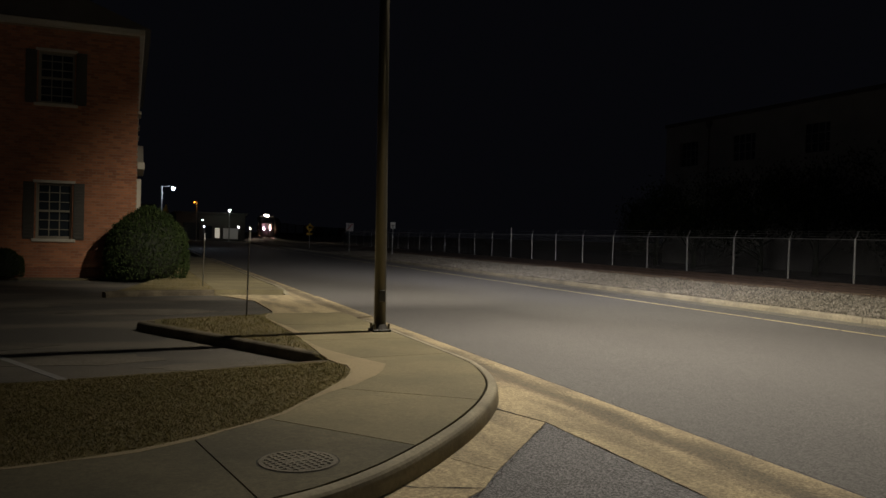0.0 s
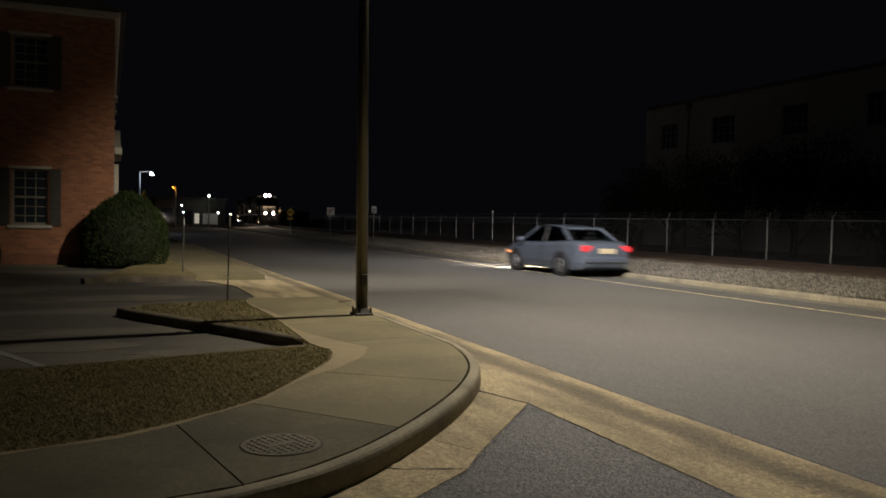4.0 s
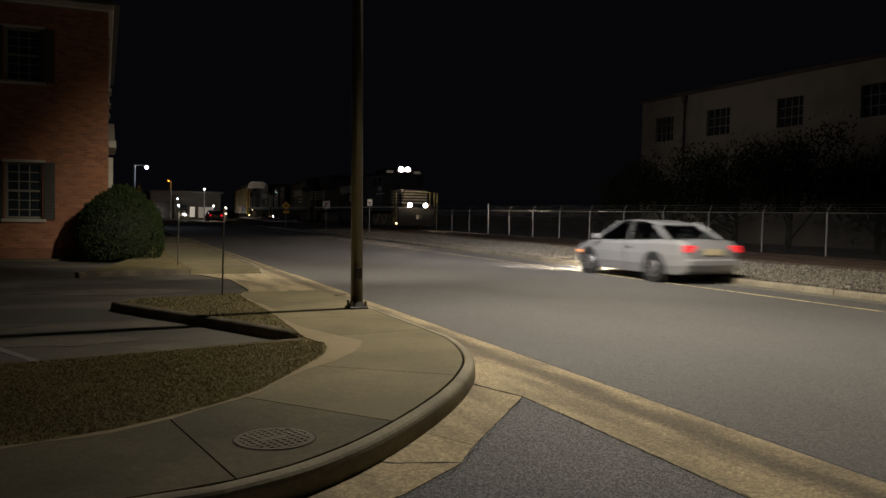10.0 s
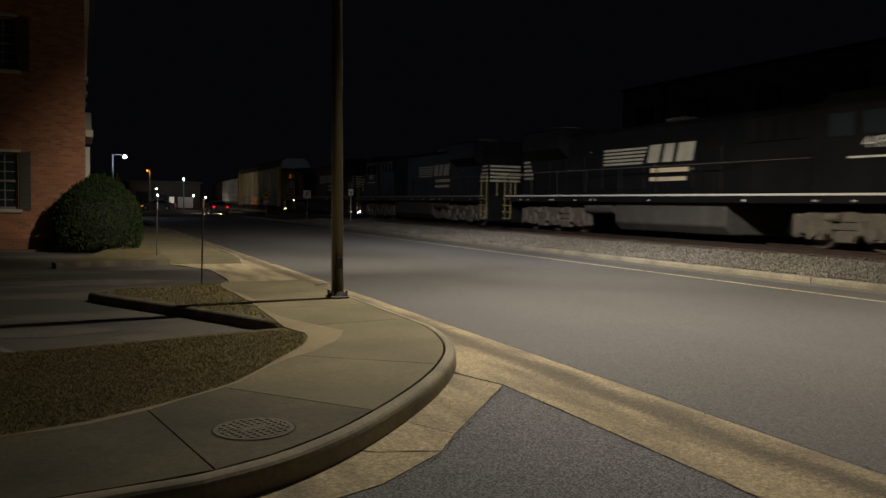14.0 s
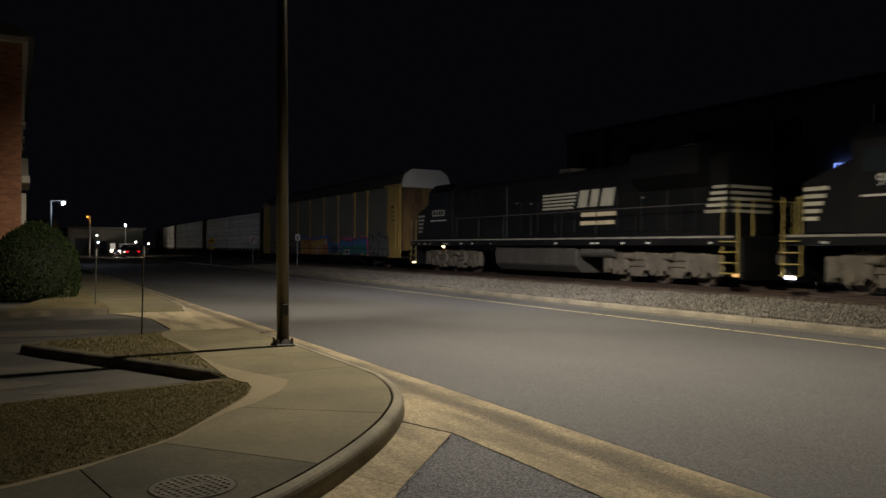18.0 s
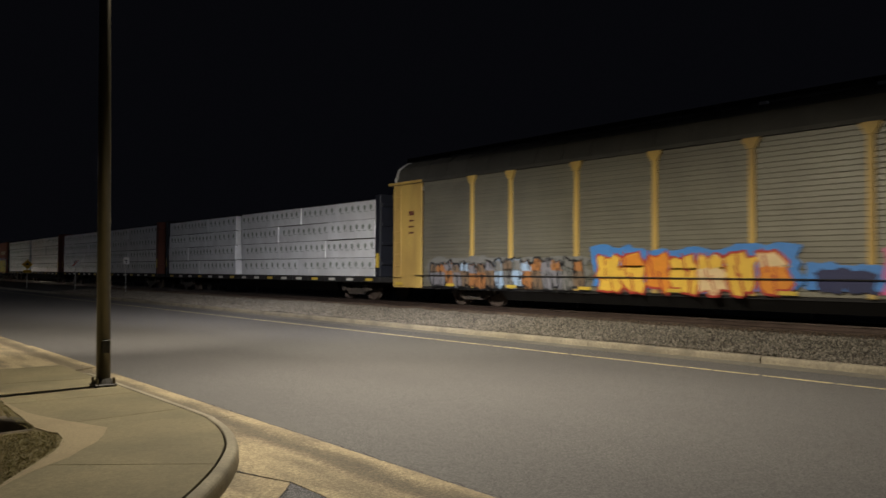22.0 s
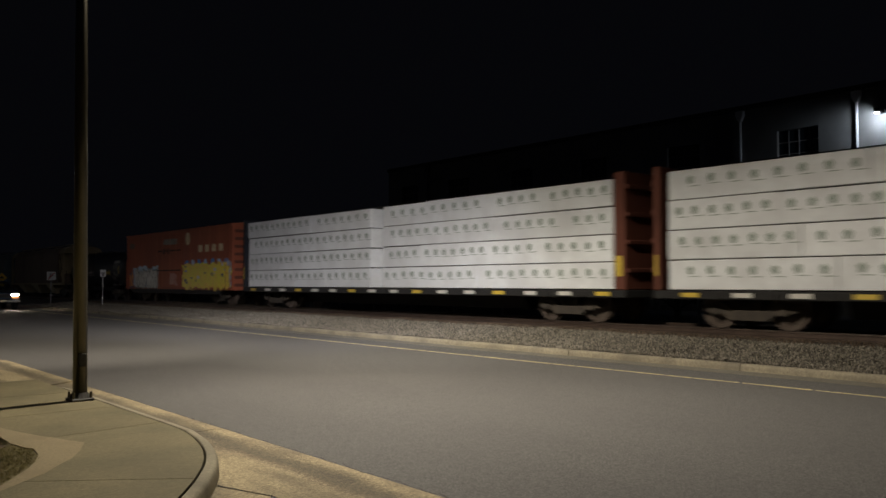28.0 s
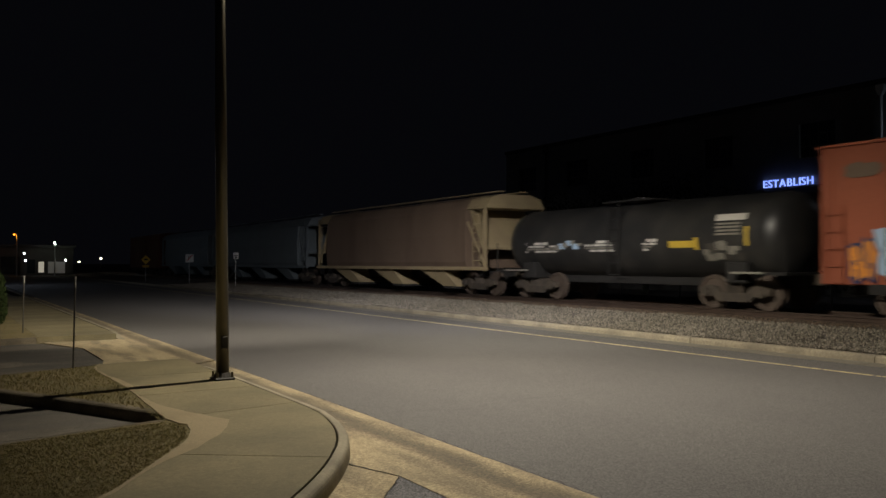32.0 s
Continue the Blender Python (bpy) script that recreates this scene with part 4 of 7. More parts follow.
# ---- mill building across the railway ----
def mill():
    b = thing("mill_building", "long pale rendered two-storey mill building at night", "building")
    X, Y0, Y1, H = 36.0, -12.0, 48.5, 9.75
    ws = [(46.9, 45.0), (41.7, 39.6), (35.8, 33.9), (30.2, 28.3), (24.4, 22.5), (18.5, 16.6), (12.9, 11.0), (7.2, 5.3), (1.5, -0.4)]
    rows = ((6.87, 8.53), (2.0, 4.2))
    ys = sorted({Y0, Y1, *[w[0] for w in ws], *[w[1] for w in ws]})
    for a, c in zip(ys, ys[1:]):
        hole = any(w[1] <= a and c <= w[0] for w in ws)
        z = 0.0
        for h0, h1 in (sorted(rows) if hole else []) + [(H, H)]:
            part("wall", B((X, a, z), (X + 0.35, c, h0)), PLASTER, b)
            z = h1
    part("wall", B((X + 0.351, Y1 - 0.35, 0), (X + 18, Y1, H)), PLASTER, b)
    part("wall", B((X + 0.351, Y0, 0), (X + 18, Y0 + 0.35, H)), PLASTER, b)
    part("wall", B((X + 17.6, Y0 + 0.351, 0), (X + 17.95, Y1 - 0.351, H)), PLASTER, b)
    part("roof", B((X - 0.1, Y0 - 0.1, H + 0.002), (X + 18.1, Y1 + 0.1, H + 0.25), bevel=0.03), ROOF, b, "flat dark parapet roof")
    part("ledge", B((X - 0.09, Y0, 5.15), (X - 0.002, Y1, 5.28)), PLASTER, b, "pale string course")
    for w in ws:
        for z0, z1 in rows:
            g = part("window", B((X + 0.2, w[1], z0), (X + 0.21, w[0], z1)), GLASS, b, "dark multi-pane factory window")
            part("window_sill", B((X - 0.07, w[1] - 0.08, z0 - 0.1), (X + 0.1, w[0] + 0.08, z0 - 0.003)), PLASTER, g)
            for k in range(1, 4):
                y = w[1] + (w[0] - w[1]) * k / 4
                part("muntin", B((X + 0.15, y - 0.02, z0), (X + 0.199, y + 0.02, z1)), PLASTER, g)
            for k in range(1, 3):
                z = z0 + (z1 - z0) * k / 3
                part("muntin", B((X + 0.155, w[1], z - 0.02), (X + 0.198, w[0], z + 0.02)), PLASTER, g)
    for y, col in ((43.8, SHUTTER), (20.25, WHITE_PIPE), (14.9, WHITE_PIPE)):
        pipe = part("downpipe", R((X - 0.1, y, 0.1), (X - 0.1, y, 9.3), 0.06, n=8), col, b, "painted rain pipe")
        part("conductor_head", P([(y - 0.08, 9.25), (y + 0.08, 9.25), (y + 0.19, 9.5), (y + 0.19, 9.72), (y - 0.19, 9.72), (y - 0.19, 9.5)], X - 0.22, X - 0.002, "x"), col, pipe)
    wl = part("wall_lamp", B((X - 0.6, 13.8, 8.6), (X - 0.002, 14.05, 8.8), bevel=0.03), SHUTTER, b, "small wall floodlight")
    part("lens", B((X - 0.58, 13.86, 8.565), (X - 0.42, 14.0, 8.597)), glow("flood_lens", (0.75, 0.85, 1.0), 40.0), wl, "glowing blue-white lens")


mill()
lamp("wall_flood", "SPOT", (35.3, 13.93, 8.48), 120, (0.72, 0.84, 1.0), (36.6, 14.5, 7.3), 0.08, 160, 0.5)


def letter_sign():
    s = thing("letter_sign", "blue-white illuminated letters on the dark mill wall", "sign", pose(35.9, 24.25, 5.53))
    m = glow("sign_letter", (0.22, 0.33, 1.0), 1.6)
    y = 2.1
    for ch in "ESTABLISH":
        me = text_mesh(ch, 0.55, 0.03, m)
        part("letter", me, m, s, at=Matrix(((0, 0, -1, -0.05), (-1, 0, 0, y), (0, 1, 0, 0), (0, 0, 0, 1))))
        y -= max(v.co.x for v in me.vertices) + 0.045
    part("backing_rail", B((-0.02, -1.5, -0.08), (0.06, 2.4, -0.03)), SHUTTER, s)


letter_sign()


def tree(x, y, h, seed):
    rng = np.random.default_rng(seed)
    t = thing("tree", "dark leafy tree before the mill wall", "tree", pose(x, y, 0.1), "trees behind the fence")
    part("trunk", R((0, 0, -0.1), (0.1, 0, h * 0.55), 0.16, 0.08, 8), TWIG, t)
    tips = []
    for k in range(13):
        a, z = rng.uniform(0, 6.28), h * rng.uniform(0.06, 0.5)
        tip = Vector((math.cos(a) * h * 0.28, math.sin(a) * h * 0.28, z + h * rng.uniform(0.12, 0.4)))
        part("limb", R((0.05, 0, z), tip, 0.06, 0.02, 6), TWIG, t)
        tips.append(tip)
    verts, faces = [], []
    for k in range(5200):
        c = tips[k % 13] + Vector(rng.normal(0, 0.085 * h, 3)) + Vector((0, 0, 0.04 * h))
        q = Euler(rng.random(3) * 6.28).to_matrix()
        s = rng.uniform(0.05, 0.11)
        i = len(verts)
        verts += [tuple(c + q @ Vector(p) * s) for p in ((-1, 0, 0), (0, -0.5, 0.1), (1.1, 0, 0), (0, 0.5, 0.1))]
        faces.append((i, i + 1, i + 2, i + 3))
    me = bpy.data.meshes.new("crown")
    me.from_pydata(verts, [], faces)
    me.materials.append(TREE_LEAF)
    part("crown", me, TREE_LEAF, t)


for k, (x, y, h) in enumerate(((31.0, 42.5, 5.4), (30.5, 38.2, 6.2), (31.5, 34.0, 5.8), (30.8, 29.6, 6.4), (31.4, 25.2, 5.6), (31.0, 20.6, 4.6))):
    tree(x, y, h, 20 + k)

# ---- signs by the track, far street ----
SIGN_WHITE = mat("sign_white", (0.7, 0.7, 0.68), 0.5, 0, 30, 0.08, 3, 0.0)
SIGN_YELLOW = mat("sign_yellow", (0.75, 0.45, 0.03), 0.5, 0, 30, 0.08, 3, 0.0)
SIGN_RED = mat("sign_red", (0.5, 0.03, 0.03), 0.5, 0, 30, 0.08, 3, 0.0)
INK = mat("sign_ink", (0.015, 0.015, 0.015), 0.6, 0, 30, 0.08, 3, 0.0)


def sign(label, x, y, ground, z, w, h, material, diamond=False, kind="bars"):
    s = thing("road_sign", label, "road sign", pose(x, y, ground))
    part("post", R((0, 0.03, -0.1), (0, 0.03, z + h / 2), 0.028, n=8), GALV, s)
    if diamond:
        part("plate", P([(-w / 2, z), (0, z - w / 2), (w / 2, z), (0, z + w / 2)], -0.01, 0.0, "y"), material, s)
        part("symbol", P([(-w * 0.2, z - 0.05), (w * 0.2, z - 0.05), (w * 0.2, z + 0.02), (0, z + 0.13), (-w * 0.2, z + 0.02)], -0.014, -0.0105, "y"), INK, s, "black arrow symbol")
        part("plate", B((-w * 0.35, -0.01, z - w * 0.85), (w * 0.35, 0, z - w * 0.58)), material, s, "small yellow plaque")
    else:
        part("plate", B((-w / 2, -0.01, z - h / 2), (w / 2, 0, z + h / 2), bevel=0.002), material, s)
        if kind == "P":
            me = text_mesh("P", h * 0.8, 0.003, INK)
            part("letter", me, INK, s, at=Matrix(((1, 0, 0, -w * 0.22), (0, 0, -1, -0.014), (0, 1, 0, z - h * 0.27), (0, 0, 0, 1))))
            part("bar", P([(-w * 0.4, z - h * 0.35), (-w * 0.33, z - h * 0.42), (w * 0.4, z + h * 0.35), (w * 0.33, z + h * 0.42)], -0.022, -0.018, "y"), SIGN_RED, s, "red slash")
        else:
            part("bar", B((-w * 0.3, -0.014, z - h * 0.05), (w * 0.3, -0.0105, z + h * 0.1)), INK, s)
            part("bar", B((-w * 0.12, -0.014, z - h * 0.4), (w * 0.12, -0.0105, z - h * 0.12)), INK, s)


sign("small square white sign on a post beside the track", 16.1, 61.5, 0.15, 1.93, 0.6, 0.6, SIGN_WHITE, kind="P")
sign("narrow white sign on a post beside the track", 16.4, 51.3, 0.15, 2.03, 0.34, 0.42, SIGN_WHITE)
sign("yellow diamond warning sign on a post", 14.9, 70.8, 0.1, 1.9, 0.78, 0.78, SIGN_YELLOW, diamond=True)


def far_lamp(x, y, z, colour, strength, power, label, pole_x=None):
    px = x if pole_x is None else pole_x
    s = thing("street_lamp", label, "street lamp", pose(0, 0, 0), "far street lamps")
    part("post", R((px, y, 0), (px, y, z + 0.05), 0.09, 0.06, 8), GALV, s)
    part("arm", R((px, y, z + 0.03), (x + 0.01, y, z + 0.12), 0.03, n=6), GALV, s)
    hd = part("luminaire", B((x - 0.22, y - 0.12, z), (x + 0.22, y + 0.12, z + 0.14), bevel=0.03), SHUTTER, s)
    bm = bmesh.new()
    bmesh.ops.create_uvsphere(bm, u_segments=10, v_segments=6, radius=0.13, matrix=Matrix.Translation((x, y - 0.05, z - 0.1)))
    part("lens", bm, glow("lens", colour, strength), hd, "glowing bulb")
    lamp("far_light", "POINT", (x, y - 0.1, z - 0.35), power, colour, size=0.2)


far_lamp(3.31, 70.0, 4.96, (0.72, 0.82, 1.0), 60, 110, "far street lamp with a blue-white lamp", 2.41)
far_lamp(8.38, 118.0, 5.5, (1.0, 0.36, 0.03), 3.0, 26, "far street lamp with an orange sodium lamp", 8.7)
far_lamp(13.62, 122.0, 4.6, (0.85, 1.0, 0.85), 40, 12, "far yard lamp with a greenish-white lamp")
sgn = thing("road_sign", "small orange triangular sign on the lamp post", "road sign", pose(2.75, 69.8, 0))
part("post", R((0, 0.03, 0), (0, 0.03, 3.3), 0.03, n=6), GALV, sgn)
part("plate", P([(-0.25, 2.85), (0.25, 2.85), (0, 3.6)], -0.01, 0.0, "y"), SIGN_YELLOW, sgn)


def far_building(label, x0, x1, y, z, depth, doors, canopy=False):
    b = thing("far_building", label, "building", pose(0, 0, 0), "far buildings")
    xs = sorted({x0, x1, *[d[0] for d in doors], *[d[1] for d in doors]})
    for a, c in zip(xs, xs[1:]):
        hole = [d for d in doors if d[0] <= a and c <= d[1]]
        if hole:
            part("wall", B((a, y, hole[0][3]), (c, y + 0.3, z)), FAR_WALL, b)
            if hole[0][2] > 0.05:
                part("wall", B((a, y, 0), (c, y + 0.3, hole[0][2])), FAR_WALL, b)
        else:
            part("wall", B((a, y, 0), (c, y + 0.3, z)), FAR_WALL, b)
    part("wall", B((x0, y + 0.301, 0), (x0 + 0.3, y + depth, z)), FAR_WALL, b)
    part("wall", B((x1 - 0.3, y + 0.301, 0), (x1, y + depth, z)), FAR_WALL, b)
    part("roof", B((x0 - 0.3, y - 0.6, z + 0.002), (x1 + 0.3, y + depth, z + 0.3), bevel=0.03), ROOF, b, "flat dark roof")
    for d in doors:
        lit = d[4]
        part("window", B((d[0], y + 0.15, d[2]), (d[1], y + 0.17, d[3])), glow("lit_pane", (1.0, 0.9, 0.7), lit) if lit else GLASS, b, "lit doorway" if lit else "dark opening")
    return b


far_building("low pale commercial building with a lit doorway", 6.3, 16.2, 124.0, 3.9, 12, [(7.2, 9.6, 0.2, 2.6, 0), (10.4, 11.4, 0.3, 2.2, 0), (11.8, 12.5, 0.4, 1.9, 0.3), (13.0, 15.2, 0.3, 1.9, 0.02)])
far_building("far dark brick warehouse at the street's end", -30, 4, 150.0, 5.5, 12, [(-8, -6, 1, 3, 0), (-4, -2, 1, 3, 0)])
for x, y, z, c, st in ((9.84, 121.5, 3.0, (0.9, 0.95, 1.0), 7), (10.0, 121.5, 2.05, (0.75, 0.85, 1.0), 10), (17.5, 128, 1.9, (1, 0.85, 0.6), 8), (20.5, 128, 2.4, (1, 0.9, 0.7), 10), (14.9, 121.5, 2.1, (1, 1, 1), 8)):
    w = thing("wall_lamp", "small bright wall lamp far down the street", "wall lamp", group="far wall lamps")
    part("post", R((x, y + 0.2, 0), (x, y + 0.2, z), 0.04, n=6), SHUTTER, w)
    bm = bmesh.new()
    bmesh.ops.create_uvsphere(bm, u_segments=8, v_segments=6, radius=0.13, matrix=Matrix.Translation((x, y, z)))
    part("bulb", bm, glow("bulb", c, st), w)

# ---- rolling stock: x across, y along with the front towards -y, z from the rail head ----
TRUCK = mat("truck_grime", (0.05, 0.041, 0.032), 0.85, 0.1, 30, 0.35, 3, 0.3, (0.095, 0.075, 0.055))
LOCO_TRUCK = mat("dusty_truck", (0.10, 0.085, 0.064), 0.88, 0.05, 30, 0.35, 2.5, 0.3, (0.16, 0.135, 0.1))
WHEEL = mat("wheel_steel", (0.13, 0.10, 0.08), 0.6, 0.5, 30, 0.3)
LOCO = mat("loco_black", (0.0065, 0.0065, 0.007), 0.45, 0, 25, 0.25, 1.2, 0.03, (0.011, 0.0105, 0.01), 0.22)
GRIME = mat("loco_underframe", (0.05, 0.045, 0.038), 0.85, 0, 25, 0.3, 2, 0.2, (0.08, 0.072, 0.06))
STRIPE = mat("loco_white", (0.60, 0.58, 0.52), 0.5, 0, 25, 0.1, 2, 0.02)
WORN = mat("worn_stripe", (0.24, 0.228, 0.19), 0.6, 0, 25, 0.25, 2, 0.02, (0.14, 0.13, 0.11))
EMBLEM = mat("emblem_white", (0.46, 0.44, 0.34), 0.55, 0, 25, 0.15, 2, 0.02, (0.34, 0.32, 0.24))
RAILING = mat("railing_pale", (0.34, 0.265, 0.085), 0.6, 0, 25, 0.2, 3, 0.02)
SAFETY = mat("safety_yellow", (0.62, 0.44, 0.06), 0.5, 0, 25, 0.15, 3, 0.02)
RACK_GREY = mat("rack_panel", (0.225, 0.215, 0.165), 0.5, 0.35, 30, 0.14, 0.8, 0.05, (0.18, 0.17, 0.135), rnd=0.06)
RACK_YELLOW = mat("rack_yellow", (0.56, 0.385, 0.105), 0.6, 0, 25, 0.15, 1.4, 0.03, (0.36, 0.23, 0.07), run=(1, 1, 0.3))
RACK_RUST = mat("rack_end", (0.085, 0.05, 0.024), 0.8, 0, 25, 0.4, 1.1, 0.1, (0.30, 0.18, 0.05), run=(1, 1, 0.3), cut=(0.5, 0.72))
RACK_DARK = mat("rack_roof", (0.06, 0.058, 0.048), 0.75, 0.1, 20, 0.25, 1.0, 0.05, (0.04, 0.038, 0.032))
RACK_WHITE = mat("rack_white", (0.62, 0.62, 0.58), 0.6, 0, 20, 0.15, 1.0, 0.03)
SILL = mat("car_underframe", (0.015, 0.014, 0.013), 0.85, 0, 25, 0.3)
WRAP = mat("lumber_wrap", (0.78, 0.795, 0.80), 0.34, 0, 5, 0.07, 1.2, 0.8, (0.64, 0.64, 0.64), rnd=0.08)
PRINT = mat("wrap_print", (0.27, 0.32, 0.27), 0.6, 0, 30, 0.1, 3, 0.0)
BULK_BROWN = mat("bulkhead_brown", (0.12, 0.034, 0.018), 0.7, 0, 25, 0.2, 1.5, 0.1)
BULK_NAVY = mat("bulkhead_navy", (0.009, 0.011, 0.018), 0.6, 0, 25, 0.2, 1.5, 0.1)
BOX_RED = mat("boxcar_red", (0.31, 0.08, 0.034), 0.7, 0, 25, 0.16, 0.8, 0.06, (0.24, 0.062, 0.03), run=(1, 1, 0.3))
CREAM = mat("boxcar_cream", (0.66, 0.56, 0.36), 0.7, 0, 25, 0.12, 5, 0.02, (0.5, 0.4, 0.25))
TANK = mat("tank_black", (0.022, 0.022, 0.022), 0.42, 0, 20, 0.3, 1.0, 0.04, (0.05, 0.047, 0.042))
HOP_TAN = mat("hopper_tan", (0.155, 0.108, 0.074), 0.75, 0, 25, 0.2, 0.8, 0.06, (0.105, 0.07, 0.048), run=(1, 0.9, 0.25))
HOP_END = mat("hopper_end", (0.34, 0.27, 0.15), 0.75, 0, 25, 0.15, 1.0, 0.06, (0.26, 0.2, 0.12))
HOP_BLUE = mat("hopper_blue", (0.14, 0.17, 0.18), 0.7, 0, 25, 0.15, 1.0, 0.06, (0.13, 0.15, 0.16))
PAINTS = {k: mat("spray_" + k, c, 0.5, 0, 18, 0.12, 4, 0.0) for k, c in {
    "teal": (0.03, 0.28, 0.27), "pink": (0.62, 0.12, 0.28), "yellow": (0.78, 0.50, 0.07), "orange": (0.72, 0.27, 0.03), "blue": (0.07, 0.24, 0.60), "white": (0.52, 0.52, 0.52),
    "navy": (0.025, 0.03, 0.09), "grey": (0.22, 0.22, 0.24), "sky": (0.36, 0.5, 0.66), "lemon": (0.74, 0.64, 0.03), "maroon": (0.40, 0.045, 0.03), "peach": (0.74, 0.56, 0.30), "brown": (0.2, 0.14, 0.09), "rust": (0.38, 0.17, 0.06), "silver": (0.20, 0.20, 0.185), "black": (0.012, 0.012, 0.014), "blush": (0.42, 0.19, 0.15)}.items()}
HEAD = glow("headlamp", (1.0, 0.80, 0.62), 800.0)
DITCH = glow("ditch_lamp", (1.0, 0.80, 0.60), 900.0)
STEPLIGHT = glow("step_lamp", (0.8, 0.88, 1.0), 25.0)
BOARD = glow("number_board", (1.0, 0.85, 0.65), 0.06, 0.08)
AMBER_STEP = glow("amber_step_lamp", (1.0, 0.5, 0.16), 1.2)
WARM_STEP = glow("warm_step_lamp", (1.0, 0.72, 0.35), 5.0)
RED_GLOW = glow("red_marker", (1.0, 0.12, 0.05), 4.0)


def loft(bm, rings, close=True):
    """Skin through rings of equally many points."""
    rr = [[bm.verts.new(p) for p in r] for r in rings]
    k = len(rings[0])
    for a, b in zip(rr, rr[1:]):
        for i in range(k if close else k - 1):
            bm.faces.new((a[i], a[(i + 1) % k], b[(i + 1) % k], b[i]))
    if close:
        bm.faces.new(rr[0][::-1])
        bm.faces.new(rr[-1])
    bmesh.ops.recalc_face_normals(bm, faces=bm.faces[:])
    return bm


def wheel_mesh(r=0.46):
    bm = bmesh.new()
    n = 24
    prof = [(0.0, 0.03), (0.12, 0.03), (0.13, 0.0), (r - 0.09, 0.015), (r - 0.07, -0.02), (r, -0.02), (r, 0.10), (r + 0.025, 0.115), (r + 0.02, 0.14), (0.1, 0.13), (0.0, 0.13)]
    rings = [[bm.verts.new((x, q * math.cos(2 * math.pi * k / n), q * math.sin(2 * math.pi * k / n))) for q, x in prof[1:-1]] for k in range(n)]
    for k in range(n):
        a, b = rings[k], rings[(k + 1) % n]
        for j in range(len(a) - 1):
            bm.faces.new((a[j], a[j + 1], b[j + 1], b[j]))
    bm.faces.new([r0[0] for r0 in rings])
    bm.faces.new([r0[-1] for r0 in rings][::-1])
    bmesh.ops.recalc_face_normals(bm, faces=bm.faces[:])
    return mesh("wheel", bm, WHEEL)


WHEEL_ME = wheel_mesh()


def truck_mesh(axles):
    """The cast frame of a truck: side frames dipping between the axle boxes, springs and a bolster."""
    bm = bmesh.new()
    half = 0.88 if axles == 2 else 1.85
    for s in (-1, 1):
        x0, x1 = (s * 0.92, s * 1.06) if s > 0 else (-1.06, -0.92)
        if axles == 2:
            prism(bm, [(-half - 0.25, 0.42), (-half + 0.22, 0.36), (-0.5, 0.22), (0.5, 0.22), (half - 0.22, 0.36), (half + 0.25, 0.42), (half + 0.25, 0.58), (half - 0.1, 0.66), (0.55, 0.62), (0.42, 0.46), (-0.42, 0.46), (-0.55, 0.62),
                       (-half + 0.1, 0.66), (-half - 0.25, 0.58)], x0, x1, "x")
            for k in (-1, 1):
                rod(bm, (s * 1.0, k * half, 0.46), (s * 1.12, k * half, 0.46), 0.12, n=10)
            for k in (-0.2, 0.0, 0.2):
                rod(bm, (s * 0.99, k, 0.46), (s * 0.99, k, 0.68), 0.07, n=8)
        else:
            prism(bm, [(-half - 0.65, 0.62), (-half - 0.1, 0.55), (half + 0.1, 0.55), (half + 0.65, 0.62), (half + 0.65, 0.9), (half + 0.2, 1.02), (-half - 0.2, 1.02), (-half - 0.65, 0.9)], x0, x1, "x")
            for k in (-1, 0, 1):
                y = k * half
                prism(bm, [(y - 0.34, 0.6), (y - 0.26, 0.26), (y + 0.26, 0.26), (y + 0.34, 0.6)], x0 - 0.05, x1 + 0.05, "x")
                rod(bm, (s * 1.06, y, 0.46), (s * 1.2, y, 0.46), 0.15, n=10)
                for d in (-0.42, 0.42):
                    rod(bm, (s * 1.08, y + d, 0.42), (s * 1.08, y + d, 0.8), 0.1, n=10)
                    rod(bm, (s * 1.14, y + d * 1.5, 0.3), (s * 1.14, y + d, 0.62), 0.045, n=6)
            for k in (-1, 1):
                y = k * half / 2
                box(bm, (x0 - 0.07, y - 0.3, 0.2), (x1 + 0.07, y + 0.3, 0.52), bevel=0.03)
                box(bm, (x0 - 0.05, y - 0.36, 0.74), (x1 + 0.05, y + 0.1, 1.06), bevel=0.03)
                rod(bm, (s * 1.12, y + 0.12, 0.86), (s * 1.12, y + 0.55, 0.86), 0.11, n=10)
                box(bm, (x0 - 0.05, k * (half + 0.62) - 0.16, 0.3), (x1 + 0.05, k * (half + 0.62) + 0.16, 0.95), bevel=0.03)
    box(bm, (-0.92, -0.25, 0.45), (0.92, 0.25, 0.72), bevel=0.03)
    return mesh("truck", bm, TRUCK if axles == 2 else LOCO_TRUCK)


TRUCK2, TRUCK3 = truck_mesh(2), truck_mesh(3)


def truck(parent, y, axles=2):
    t = part("truck", TRUCK2 if axles == 2 else TRUCK3, TRUCK if axles == 2 else LOCO_TRUCK, parent, "grimy cast-steel truck frame", at=pose(0, y, 0))
    for k in ((-0.88, 0.88) if axles == 2 else (-1.85, 0, 1.85)):
        part("wheel", WHEEL_ME, WHEEL, t, at=pose(-0.80, k, 0.46))
        part("wheel", WHEEL_ME, WHEEL, t, at=pose(0.80, k, 0.46, 0, 0, 180))


def coupler(parent, half):
    for s in (-1, 1):
        part("coupler", B((-0.12, min(s * half, s * (half + 0.45)), 0.68), (0.12, max(s * half, s * (half + 0.45)), 0.98), bevel=0.03), TRUCK, parent)


def panel(name, pts, material, parent, x=-1.5, d=0.006, label=""):
    """A thin painted patch on the street side; pts are (y, z)."""
    return part(name, P(pts, x - d, x - 0.0005, "x"), material, parent, label)


